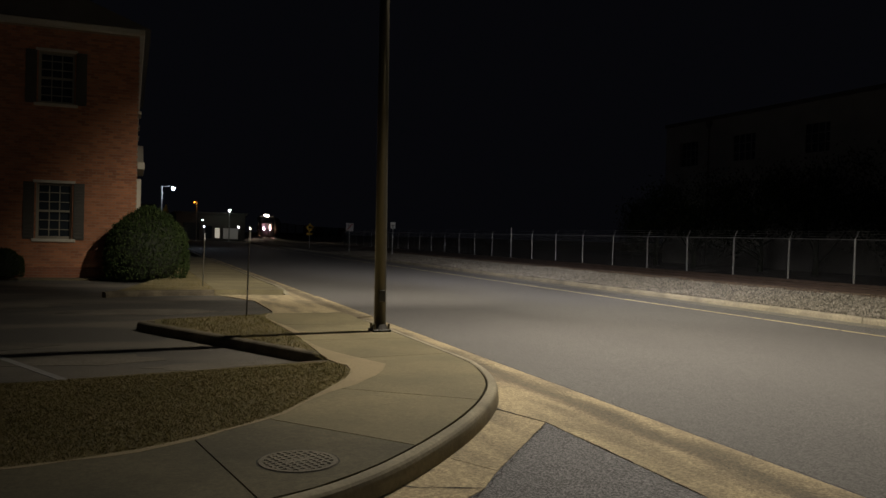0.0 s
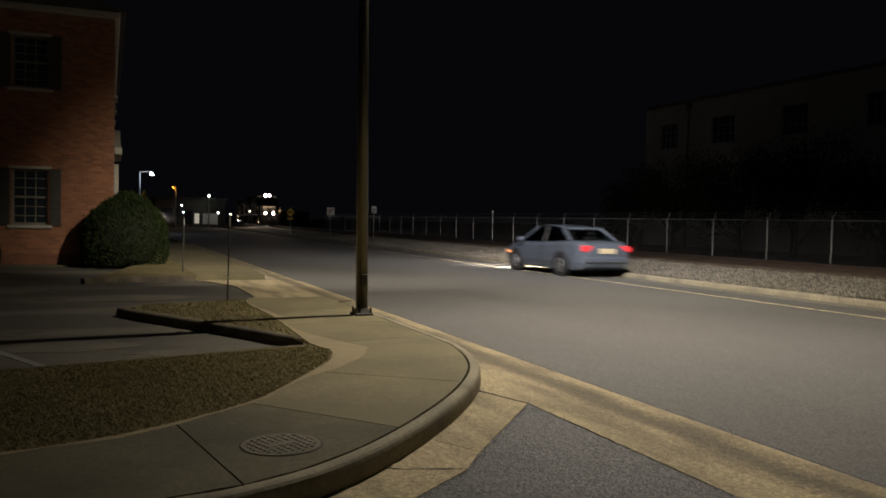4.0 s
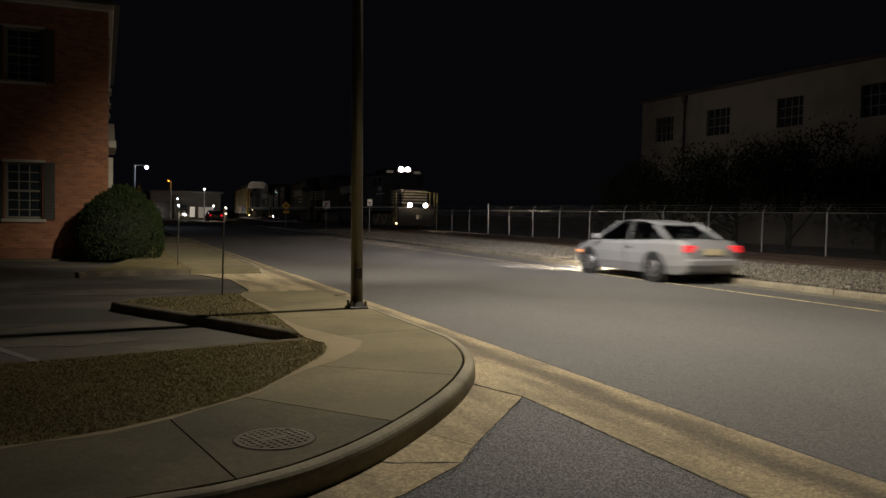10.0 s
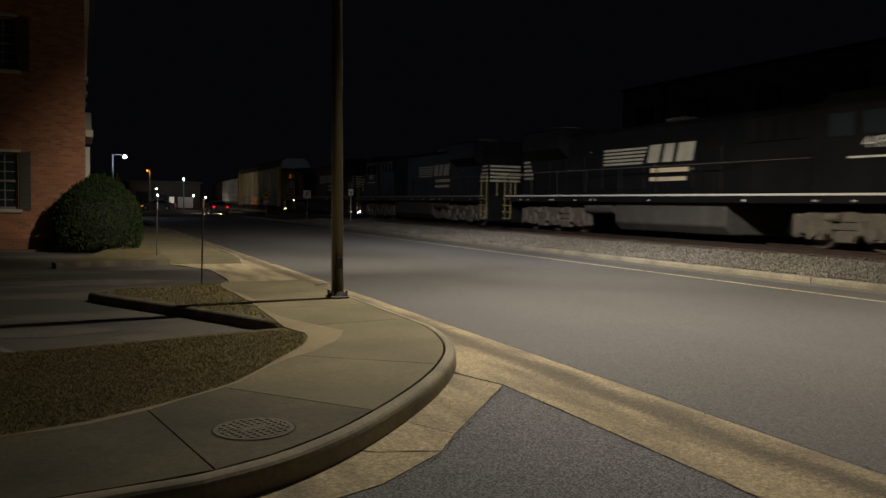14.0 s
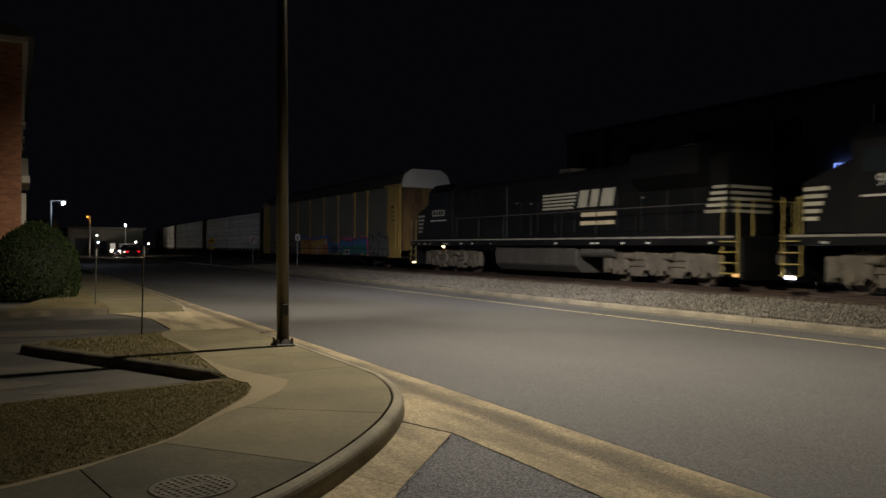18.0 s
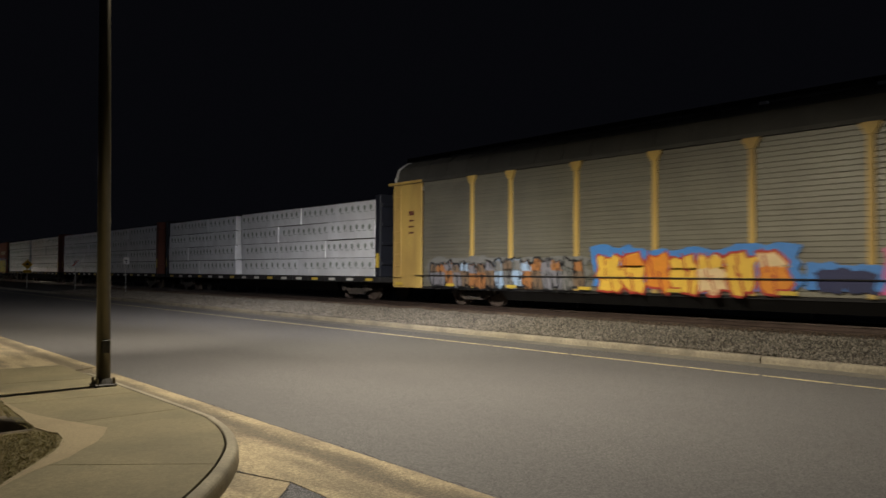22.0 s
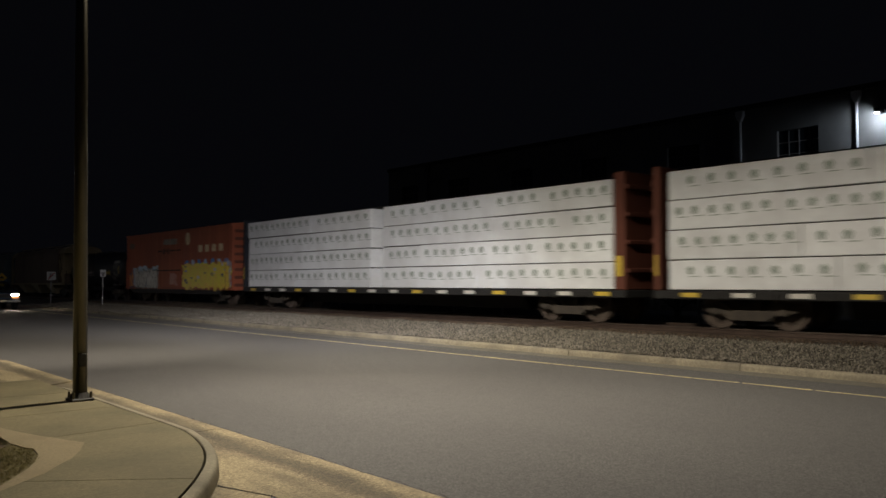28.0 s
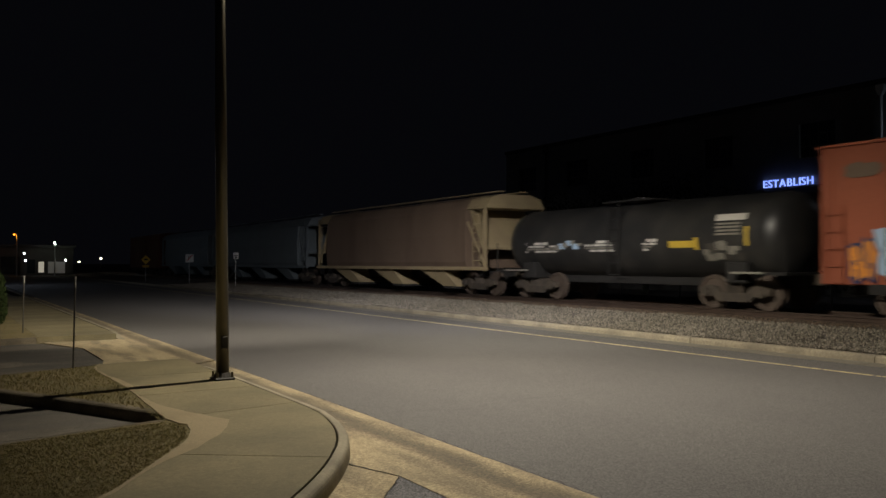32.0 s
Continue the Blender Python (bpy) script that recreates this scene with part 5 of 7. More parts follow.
def rect(y0, y1, z0, z1):
    return [(y0, z0), (y1, z0), (y1, z1), (y0, z1)]


def ladder(parent, y, z0, z1, x=-1.52, w=0.42, material=SILL, step=0.36):
    bm = bmesh.new()
    rod(bm, (x, y - w / 2, z0), (x, y - w / 2, z1), 0.018, n=6)
    rod(bm, (x, y + w / 2, z0), (x, y + w / 2, z1), 0.018, n=6)
    l = part("ladder", bm, material, parent)
    rung = mesh("rung", R((x - 0.02, y - w / 2, 0), (x - 0.02, y + w / 2, 0), 0.014, n=6), material)
    for k in range(int((z1 - z0) / step) + 1):
        part("rung", rung, material, l, at=pose(0, 0, z0 + k * step))


def splash(rng, y0, y1, z0, z1, n=26, rough=0.25):
    """An irregular closed outline inside a rectangle, as sprayed letters have it."""
    cy, cz, ay, az = (y0 + y1) / 2, (z0 + z1) / 2, (y1 - y0) / 2, (z1 - z0) / 2
    out = []
    for k in range(n):
        a = 2 * math.pi * k / n
        c, s = math.cos(a), math.sin(a)
        f = 1 / max(abs(c), abs(s)) * rng.uniform(1 - rough, 1.0)
        out.append((cy + ay * c * f, cz + az * s * f))
    return out


def stroke(bm, a, b, w, x, d):
    """One fat spray stroke with blunt ends, in the side's plane."""
    ay, az, by, bz = *a, *b
    l = math.hypot(by - ay, bz - az) or 1
    ty, tz = (by - ay) / l, (bz - az) / l
    ny, nz = -tz, ty
    pts = [(ay - ty * w * 0.3 + ny * w * 0.3, az - tz * w * 0.3 + nz * w * 0.3), (ay + ny * w / 2, az + nz * w / 2), (by + ny * w / 2, bz + nz * w / 2), (by + ty * w * 0.35 + ny * w * 0.25, bz + tz * w * 0.35 + nz * w * 0.25),
           (by + ty * w * 0.3 - ny * w * 0.3, bz + tz * w * 0.3 - nz * w * 0.3), (by - ny * w / 2, bz - nz * w / 2), (ay - ny * w / 2, az - nz * w / 2), (ay - ty * w * 0.35 - ny * w * 0.2, az - tz * w * 0.35 - nz * w * 0.2)]
    prism(bm, pts, x - d, x - 0.0005, "x")


def lettering(parent, rng, y0, y1, z0, z1, count, fill, edge, x=-1.5, lean=0.1, back=None, top=None, mixed=()):
    """A row of sprayed shapes: a cloud behind, dark outlines, fat coloured strokes and a second tint. No letters."""
    if back:
        for k in range(4):
            w = (y1 - y0) / 4
            panel("spray_cloud", splash(rng, y0 + w * k - 0.3, y0 + w * (k + 1) + 0.3, z0 + 0.02, z1 + rng.uniform(-0.05, 0.16), 26, 0.22), PAINTS[back], parent, x, 0.003 + 0.0003 * k, "sprayed colour cloud")
    w, h = (y1 - y0) / count, z1 - z0
    for k in range(count):
        a, hh = y1 - w * (k + 1), h * rng.uniform(0.8, 1.0)
        n, cy, cz = 18, a + w / 2, z0 + hh / 2
        shape = []
        for j in range(n):
            t = 2 * math.pi * (j + rng.uniform(-0.25, 0.25)) / n
            c, s = math.cos(t), math.sin(t)
            f = min(1.25, 1 / max(abs(c), abs(s))) * rng.uniform(0.66, 1.06)
            shape.append((c * f * w * 0.54, s * f * hh * 0.5))
        d = 0.0006 * (k % 3)
        o = panel("spray_outline", [(cy + p * 1.0 + 0.055 * (1 if p > 0 else -1) + lean * q, cz + q + 0.055 * (1 if q > 0 else -1)) for p, q in shape], PAINTS[edge], parent, x, 0.0055 + d, "dark sprayed outline")
        part("spray_fill", P([(cy + p + lean * q, cz + q) for p, q in shape], x - 0.0085 - d, x - 0.004, "x"), PAINTS[rng.choice(mixed) if mixed else fill], o, "sprayed colour fill")
        if top:
            part("spray_tint", P([(cy + p * 0.97 + lean * q, cz + max(q * 0.96, hh * (0.1 + 0.05 * (j % 2)))) for j, (p, q) in enumerate(shape)], x - 0.0110 - d, x - 0.004, "x"), PAINTS[rng.choice(mixed) if mixed else top], o, "second sprayed tint")
        for u, v0, v1 in ((rng.uniform(-0.15, 0.15), -0.5, rng.uniform(-0.2, 0.05)), (rng.uniform(-0.3, 0.3), 0.5, rng.uniform(0.0, 0.25)), (rng.uniform(-0.4, 0.4), rng.uniform(-0.2, 0.0), rng.uniform(0.05, 0.2))):
            sb = bmesh.new()
            stroke(sb, (cy + u * w + lean * v0 * hh, cz + v0 * hh), (cy + (u + rng.uniform(-0.12, 0.12)) * w + lean * v1 * hh, cz + v1 * hh), rng.uniform(0.035, 0.07), x, 0.0135 + d)
            part("spray_line", sb, PAINTS[edge], o)


ROLLING = []   # a vehicle and the distance of its middle behind the leading lamp


def vehicle(name, label, a, b):
    th = thing(name, label, "rail car" if name != "locomotive" else "locomotive", group="cars of the train")
    ROLLING.append((th, (a + b) / 2))
    return th, (b - a) / 2


def locomotive(a, b, label, axles, emblem, lamps, lead=False, cab_front=True, number=""):
    """A road locomotive. f turns the cab end to the front (-y) or the rear."""
    lo, half = vehicle("locomotive", label, a, b)
    f = 1 if cab_front else -1
    big = axles == 3

    def F(y0, y1):
        return (min(f * y0, f * y1), max(f * y0, f * y1))

    def fb(x0, x1, y0, y1, z0, z1, bevel=0.0):
        p, q = F(y0, y1)
        return B((x0, p, z0), (x1, q, z1), bevel=bevel)

    for s in (-1, 1):
        truck(lo, s * (half - 4.3 if big else half - 3.3), axles)
    coupler(lo, half - 0.5)
    part("frame", fb(-1.5, 1.5, -half + 0.75, half - 0.75, 1.22, 1.5, 0.02), LOCO, lo, "black underframe")
    for s in (-1, 1):
        part("sill_stripe", B((s * 1.505 - 0.004, -half + 0.8, 1.44), (s * 1.505 + 0.004, half - 0.8, 1.5)), STRIPE if lead else WORN, lo, "pale reflective sill stripe")
    part("fuel_tank", P([(-1.3, 0.5), (-1.0, 0.22), (1.0, 0.22), (1.3, 0.5), (1.3, 1.2), (-1.3, 1.2)], *F(-2.6, 3.0), "y", bevel=0.04), GRIME, lo, "dusty grey fuel tank")
    part("air_tank", R((-1.1, f * 3.2, 1.0), (-1.1, f * 5.0, 1.0), 0.2, n=12), GRIME, lo)
    hood_w, ht = (0.95, 4.0) if big else (0.9, 3.95)
    cab0 = -half + (3.4 if lead else 2.6)
    cab1 = cab0 + 2.5
    p, q = F(cab1, half - 1.5)
    part("hood", P([(-hood_w, 1.5), (hood_w, 1.5), (hood_w, ht - 0.18), (hood_w - 0.2, ht), (-hood_w + 0.2, ht), (-hood_w, ht - 0.18)], p, q, "y"), LOCO, lo, "long black engine hood")
    if big:
        part("radiator", P([(-0.95, 3.0), (0.95, 3.0), (1.45, 3.4), (1.45, 4.15), (1.3, 4.25), (-1.3, 4.25), (-1.45, 4.15), (-1.45, 3.4)], *F(half - 5.2, half - 2.2), "y"), LOCO, lo, "flared radiator wing")
        part("blower_housing", P([(x, f * y) for x, y in ((-1.4, cab1 + 0.01), (-1.35, cab1 + 2.6), (-0.96, cab1 + 3.9), (0.96, cab1 + 3.9), (1.35, cab1 + 2.6), (1.4, cab1 + 0.01))], 1.5, 3.75, "z", bevel=0.04), LOCO, lo, "broad blower housing")
        for k in range(4):
            part("grille", fb(-1.43, -1.37, cab1 + 0.3 + 0.6 * k, cab1 + 0.75 + 0.6 * k, 3.0, 3.6), LOCO, lo, "louvred intake grille")
    for k in range(9):
        y = cab1 + 4.0 + k * ((half - 2.5 - cab1 - 4.0) / 9)
        part("hood_door", fb(-hood_w - 0.025, -hood_w - 0.001, y, y + 0.95, 1.7, 3.0, 0.008), LOCO, lo)
    part("exhaust", fb(-0.35, 0.35, 0.6, 1.5, ht, ht + 0.22, 0.04), GRIME, lo)
    part("fan", R((0, f * (half - 3.5), ht + 0.2), (0, f * (half - 3.5), ht + 0.42), 0.6, n=20), GRIME, lo)
    # cab with windows and nose
    cab = part("cab", P([(-1.48, 1.5), (1.48, 1.5), (1.48, 3.75), (1.1, 4.15), (-1.1, 4.15), (-1.48, 3.75)], *F(cab0, cab1), "y", bevel=0.03), LOCO, lo, "black cab")
    for y in (cab0 + 0.35, cab0 + 1.35):
        part("side_window", fb(-1.51, -1.482, y, y + 0.75, 2.95, 3.55, 0.01), GLASS, cab)
    for x in (-1.0, 0.15):
        part("windshield", fb(x, x + 0.85, cab0 - 0.03, cab0 - 0.002, 3.05 if lead else 3.45, 3.6 if lead else 3.85, 0.008), GLASS, cab)
    nw = 0.95 if lead else 1.3
    if not lead:
        part("nose", P([(f * (-half + 1.1), 1.5), (f * (-half + 1.1), 2.85), (f * (cab0 - 0.002), 3.4), (f * (cab0 - 0.002), 1.5)], -nw, nw, "x", bevel=0.05), LOCO, lo, "wide black sloping nose")
    else:
        part("nose", P([(-0.95, 1.5), (0.95, 1.5), (0.95, 2.35), (0.7, 2.7), (-0.7, 2.7), (-0.95, 2.35)], *F(-half + 1.2, cab0 - 0.002), "y", bevel=0.05), LOCO, lo, "low black nose")
    for k in range(5):
        z = (1.75 if lead else 1.86) + 0.19 * k
        tip = -half + (1.2 if lead else 1.1)
        part("nose_stripe", fb(-0.9, 0.9, tip - 0.008, tip - 0.002, z, z + 0.10), WORN, lo)
        y0, y1 = (tip + 0.15 + 0.16 * k, cab0 - 0.1) if lead else (tip + 0.07, tip + 0.5 + 0.07 * k)
        part("nose_stripe", fb(-nw - 0.008, -nw - 0.002, y0, y1, z, z + 0.10), WORN if lead else EMBLEM, lo, "white nose stripe")
        part("rear_stripe", fb(-hood_w - 0.008, -hood_w - 0.002, half - 2.4 + 0.08 * k, half - 1.55, 2.2 + 0.18 * k, 2.29 + 0.18 * k), EMBLEM, lo, "pale rear stripe")
        part("rear_stripe", fb(-0.85, 0.85, half - 1.498, half - 1.492, 2.2 + 0.18 * k, 2.29 + 0.18 * k), EMBLEM, lo)
    # emblem: stripes, slanted shapes and two name bars
    side = -0.977
    e0, wide = emblem, 1.0 if lead else 0.86
    for k in range(5):
        z = 2.6 + 0.13 * k
        panel("emblem_stripe", [(e0 + 0.15 - 0.07 * k, z), (e0 + 2.45 * wide, z), (e0 + 2.45 * wide, z + 0.075), (e0 + 0.15 - 0.07 * k, z + 0.075)], EMBLEM, lo, side, 0.006, "white emblem stripe")
    for y0, y1 in ((-0.75, -0.15), (-1.45, -0.95), (-2.45, -1.65)):
        panel("emblem_shape", [(e0 + y0 * wide, 2.62), (e0 + y1 * wide, 2.62), (e0 + y1 * wide - 0.15, 3.24), (e0 + y0 * wide - 0.15, 3.24)], EMBLEM, lo, side, 0.006, "white emblem shape")
    panel("name_bar", rect(e0 - 2.3, e0 - 0.35, 2.27, 2.42), CREAM, lo, side, 0.006, "pale bar of small print")
    panel("name_bar", rect(e0 - 2.2, e0 - 0.3, 1.97, 2.11), CREAM, lo, side, 0.006)
    dots = random.Random(int(a * 10) + 77)
    for k in range(14):
        y = dots.uniform(-half + 1.2, half - 1.6)
        panel("reflector", rect(y, y + dots.uniform(0.06, 0.22), 1.27, 1.33), STRIPE, lo, -1.5, 0.005, "small pale reflector")
    for k in range(6):
        y, z = f * dots.uniform(cab1 + 4.0, half - 3.0), dots.uniform(2.2, 3.2)
        panel("latch", rect(y, y + dots.uniform(0.06, 0.14), z, z + 0.05), WORN, lo, -hood_w - 0.026, 0.006)
    cy = f * (cab0 + (0.7 if lead else 1.1))
    if number:
        me = text_mesh(number, 0.42, 0.004, STRIPE)
        part("cab_number", me, STRIPE, lo, "white cab number", at=Matrix(((0, 0, -1, -1.487), (-1, 0, 0, cy + max(v.co.x for v in me.vertices) / 2), (0, 1, 0, 2.62), (0, 0, 0, 1))))
    else:
        panel("number_board", rect(cy - 0.62, cy + 0.62, 2.62, 2.9), EMBLEM, lo, -1.481, 0.006, "white board of worn dark digits")
        for k in range(4):
            panel("digit_bar", rect(cy - 0.5 + 0.27 * k, cy - 0.31 + 0.27 * k, 2.67, 2.85), LOCO, lo, -1.488, 0.003)
        lamp = part("truck_lamp", B((-1.36, f * (cab0 + 1.3) - 0.06, 1.12), (-1.24, f * (cab0 + 1.3) + 0.06, 1.21), bevel=0.01), WARM_STEP, lo, "small warm lamp over the truck")
        part("bracket", B((-1.34, f * (cab0 + 1.3) - 0.1, 1.211), (-1.2, f * (cab0 + 1.3) + 0.1, 1.219)), LOCO, lamp)
    panel("small_bar", rect(cy - 0.8, cy + 0.8, 2.38, 2.43), STRIPE, lo, -1.481, 0.006)
    # handrails, steps, pilots
    for s in (-1, 1):
        hr = part("handrail", R((s * 1.42, f * (cab1 + 0.2), 2.45), (s * 1.42, f * (half - 1.0), 2.45), 0.017, n=6), GRIME, lo)
        st = mesh("stanchion", R((0, 0, 1.5), (0, 0, 2.45), 0.016, n=6), LOCO)
        n = 9
        for k in range(n):
            part("stanchion", st, LOCO, hr, at=pose(s * 1.42, f * (cab1 + 0.3 + (half - 1.2 - cab1) * k / (n - 1)), 0))
        for e in (-1, 1):
            y = e * (half - 0.95)
            for yy in (y - 0.28, y + 0.28):
                part("grab_iron", R((s * 1.46, yy, 0.45), (s * 1.46, yy, 2.5), 0.02, n=6), RAILING, lo, "worn pale grab iron")
            for k in range(4):
                part("step", B((s * 1.48 - 0.12, y - 0.27, 0.42 + 0.3 * k), (s * 1.48 + 0.02, y + 0.27, 0.45 + 0.3 * k)), RAILING, lo, "worn pale step tread")
            part("step_lamp", B((s * 1.35 - 0.07, y + (0.05 if e > 0 else -0.19), 0.34), (s * 1.35 + 0.07, y + (0.19 if e > 0 else -0.05), 0.43), bevel=0.01), lamps.get(e, TRUCK) if s < 0 else TRUCK, lo)
    for e in (-1, 1):
        part("pilot", B((-1.35, min(e * (half - 0.75), e * (half - 0.6)), 0.25), (1.35, max(e * (half - 0.75), e * (half - 0.6)), 1.45), bevel=0.02), LOCO, lo, "black pilot plate")
        for k in (-1, 1):
            part("end_rail", R((k * 0.9, e * (half - 0.65), 1.5), (k * 0.9, e * (half - 0.65), 2.5), 0.02, n=6), RAILING, lo)
        part("end_rail", R((-0.9, e * (half - 0.65), 2.5), (0.9, e * (half - 0.65), 2.5), 0.02, n=6), RAILING, lo)
    if lead:
        lampbox = part("headlight", fb(-0.48, 0.48, cab0 - 0.14, cab0 - 0.004, 3.93, 4.31, 0.03), LOCO, lo, "headlight housing over the windshield")
        for x in (-0.25, 0.25):
            part("bulb", R((x, f * (cab0 - 0.175), 4.12), (x, f * (cab0 - 0.145), 4.12), 0.145, n=16), HEAD, lampbox, "blazing headlight")
            # added ring round the bulb, only to block its sideways light
            beam_shroud = bmesh.new()
            for k in range(16):
                p, q = 2 * math.pi * k / 16, 2 * math.pi * (k + 1) / 16
                beam_shroud.faces.new([beam_shroud.verts.new((x + 0.17 * math.cos(u), f * (cab0 - d), 4.12 + 0.17 * math.sin(u))) for u, d in ((p, 0.14), (q, 0.14), (q, 0.27), (p, 0.27))])
            part("beam_shroud", beam_shroud, LOCO, lampbox, "added black ring that narrows the headlight")
        part("side_lamp", B((-0.99, -3.5, 2.46), (-0.952, -3.3, 2.56), bevel=0.01), STEPLIGHT, lo, "small white walkway lamp")
        for x in (-1.0, 1.0):
            part("number_board", fb(x - 0.24, x + 0.24, cab0 - 0.08, cab0 - 0.004, 3.86, 4.02, 0.01), BOARD, lo, "lit number board")
        for x in (-0.55, 0.55):
            d = part("ditch_light", R((x, f * (-half + 0.52), 1.62), (x, f * (-half + 0.75), 1.62), 0.13, n=14), LOCO, lo)
            part("bulb", R((x, f * (-half + 0.49), 1.62), (x, f * (-half + 0.515), 1.62), 0.11, n=14), DITCH, d, "blazing ditch light")
    elif not big:
        part("marker_lamp", R((-1.2, half - 0.9, 1.55), (-1.3, half - 0.9, 1.55), 0.06, n=8), RED_GLOW, lo, "small red marker lamp")
    return lo


locomotive(-2.9, 20.9, "black diesel freight locomotive with blazing headlights", 3, 1.78, {-1: WARM_STEP}, lead=True, number="4495")
locomotive(21.4, 42.7, "black six-axle diesel locomotive with white stripes", 3, -2.35, {1: STEPLIGHT}, cab_front=False, number="9938")
locomotive(42.85, 65.3, "black diesel locomotive coupled before the autorack", 3, -2.5, {-1: AMBER_STEP, 1: WARM_STEP}, cab_front=False)


def autorack(a, b):
    c, half = vehicle("autorack", "grey and yellow enclosed autorack car with graffiti", a, b)
    for s in (-1, 1):
        truck(c, s * (half - 4.1))
    coupler(c, half - 0.3)
    part("frame", P([(-1.05, 0.25), (1.05, 0.25), (1.42, 0.55), (-1.42, 0.55)], -half + 6.0, half - 5.8, "y"), SILL, c, "black underframe sill")
    part("deck", B((-1.43, -half, 0.55), (1.43, half, 0.62)), SILL, c)
    rng = random.Random(5)
    ys = [o - (a + b) / 2 for o in (67.65, 70.5, 72.45, 75.25, 77.95, 80.7, 83.42, 86.15, 88.0, 90.7)]
    for s in (-1, 1):
        for y0, y1 in zip(ys, ys[1:]):
            n = 30 if s < 0 else 12
            for k in range(n):
                z0 = 0.625 + (4.355 - 0.625) * k / n
                part("side_panel", B((s * 1.44 - 0.02, y0 + 0.01, z0 + 0.0006), (s * 1.44 + 0.02, y1 - 0.01, z0 + (4.355 - 0.625) / n - 0.0006), bevel=0.014), RACK_GREY, c)
        for y in ys[1:-1]:
            p = part("post", B((s * 1.48 - 0.03, y - 0.085, 0.62), (s * 1.48 + 0.03, y + 0.085, 4.32), bevel=0.01), RACK_YELLOW, c, "yellow side post")
            part("post_cap", P([(y - 0.1, 4.1), (y + 0.1, 4.1), (y + 0.22, 4.3), (y + 0.22, 4.36), (y - 0.22, 4.36), (y - 0.22, 4.3)], s * 1.5 - 0.035, s * 1.5 + 0.035, "x"), RACK_YELLOW, p)
        part("top_chord", B((s * 1.48 - 0.04, -half + 0.1, 4.36), (s * 1.48 + 0.04, half - 0.1, 4.46)), RACK_DARK, c)
        for e, w in ((-1, 1.8), (1, 1.8)):
            y0, y1 = sorted((e * half, e * (half - w)))
            part("corner_panel", B((s * 1.46 - 0.03, y0 + 0.05, 0.56), (s * 1.46 + 0.03, y1, 4.36), bevel=0.015), RACK_YELLOW, c, "weathered yellow corner panel")
            part("header", B((s * 1.5 - 0.05, y0 - 0.0, 4.37), (s * 1.5 + 0.05, y1 + 0.25, 4.47), bevel=0.01), RACK_YELLOW, c)
            if s < 0:
                ladder(c, e * (half - 0.35), 0.95, 4.2, -1.53, 0.4, RACK_YELLOW, 0.42)
                for k in range(4):
                    panel("stencil", rect(e * (half - w / 2 - 0.2) - 0.2, e * (half - w / 2 - 0.2) + 0.12, 3.2 - 0.22 * k, 3.2 - 0.22 * k + (0.06 if k else 0.16)), BULK_BROWN, c, -1.491, 0.004, "small dark stencil bar")
    for e in (-1, 1):
        for x in (-1, 1):
            part("end_door", B((min(x * 0.01, x * 1.4), min(e * half, e * (half - 0.06)), 0.95), (max(x * 0.01, x * 1.4), max(e * half, e * (half - 0.06)), 4.3), bevel=0.02), RACK_RUST, c, "rust-blackened end door")
        part("end_cap", P([(-1.41, 4.302), (1.41, 4.302), (1.41, 4.6), (1.25, 5.0), (0.85, 5.28), (-0.85, 5.28), (-1.25, 5.0), (-1.41, 4.6)], *sorted((e * (half + 0.02), e * (half - 0.12))), "y"), RACK_WHITE, c, "dirty white end cap")
    part("roof", P([(-1.44, 4.45), (-1.28, 4.97), (-0.88, 5.24), (0.88, 5.24), (1.28, 4.97), (1.44, 4.45)], -half + 0.13, half - 0.13, "y"), RACK_DARK, c, "dull grey corrugated roof")
    for k in range(24):
        y = -half + 0.8 + k * (2 * half - 1.6) / 23
        part("roof_rib", P([(-1.45, 4.47), (-1.295, 4.985), (-0.885, 5.26), (-0.86, 5.24), (-1.26, 4.96), (-1.42, 4.47)], y - 0.03, y + 0.03, "y"), RACK_DARK, c)
    mid = (a + b) / 2
    panel("plate", rect(73.1 - mid, 73.95 - mid, 0.66, 0.98), STRIPE, c, -1.535, 0.006, "white reporting plate")
    panel("print_bar", rect(73.3 - mid, 73.75 - mid, 0.75, 0.89), SILL, c, -1.541, 0.004)
    lettering(c, rng, 67.3 - mid, 70.1 - mid, 0.62, 1.95, 5, "silver", "black", -1.515)
    lettering(c, rng, 70.4 - mid, 74.8 - mid, 0.62, 1.72, 6, "teal", "navy", -1.515, back="pink", top="blue")
    lettering(c, rng, 75.2 - mid, 76.4 - mid, 0.75, 1.3, 2, "navy", "navy", -1.515, back="blue")
    lettering(c, rng, 77.0 - mid, 82.6 - mid, 0.62, 1.8, 7, "yellow", "maroon", -1.515, back="blue", top="peach", mixed=("yellow", "peach", "yellow", "orange"))
    lettering(c, rng, 83.1 - mid, 90.2 - mid, 0.62, 1.62, 17, "brown", "black", -1.515, back="silver", top="grey", mixed=("brown", "grey", "rust", "silver", "sky", "brown", "grey"))
    part("side_rail", R((-1.56, -half + 1.5, 1.02), (-1.56, half - 1.5, 1.02), 0.018, n=6), SILL, c)
    for k in range(8):
        y = -half + 5 + 3.0 * k
        panel("reflector", rect(y, y + 0.45, 0.66, 0.75), SAFETY, c, -1.53, 0.005, "yellow reflective strip")


autorack(65.85, 92.5)


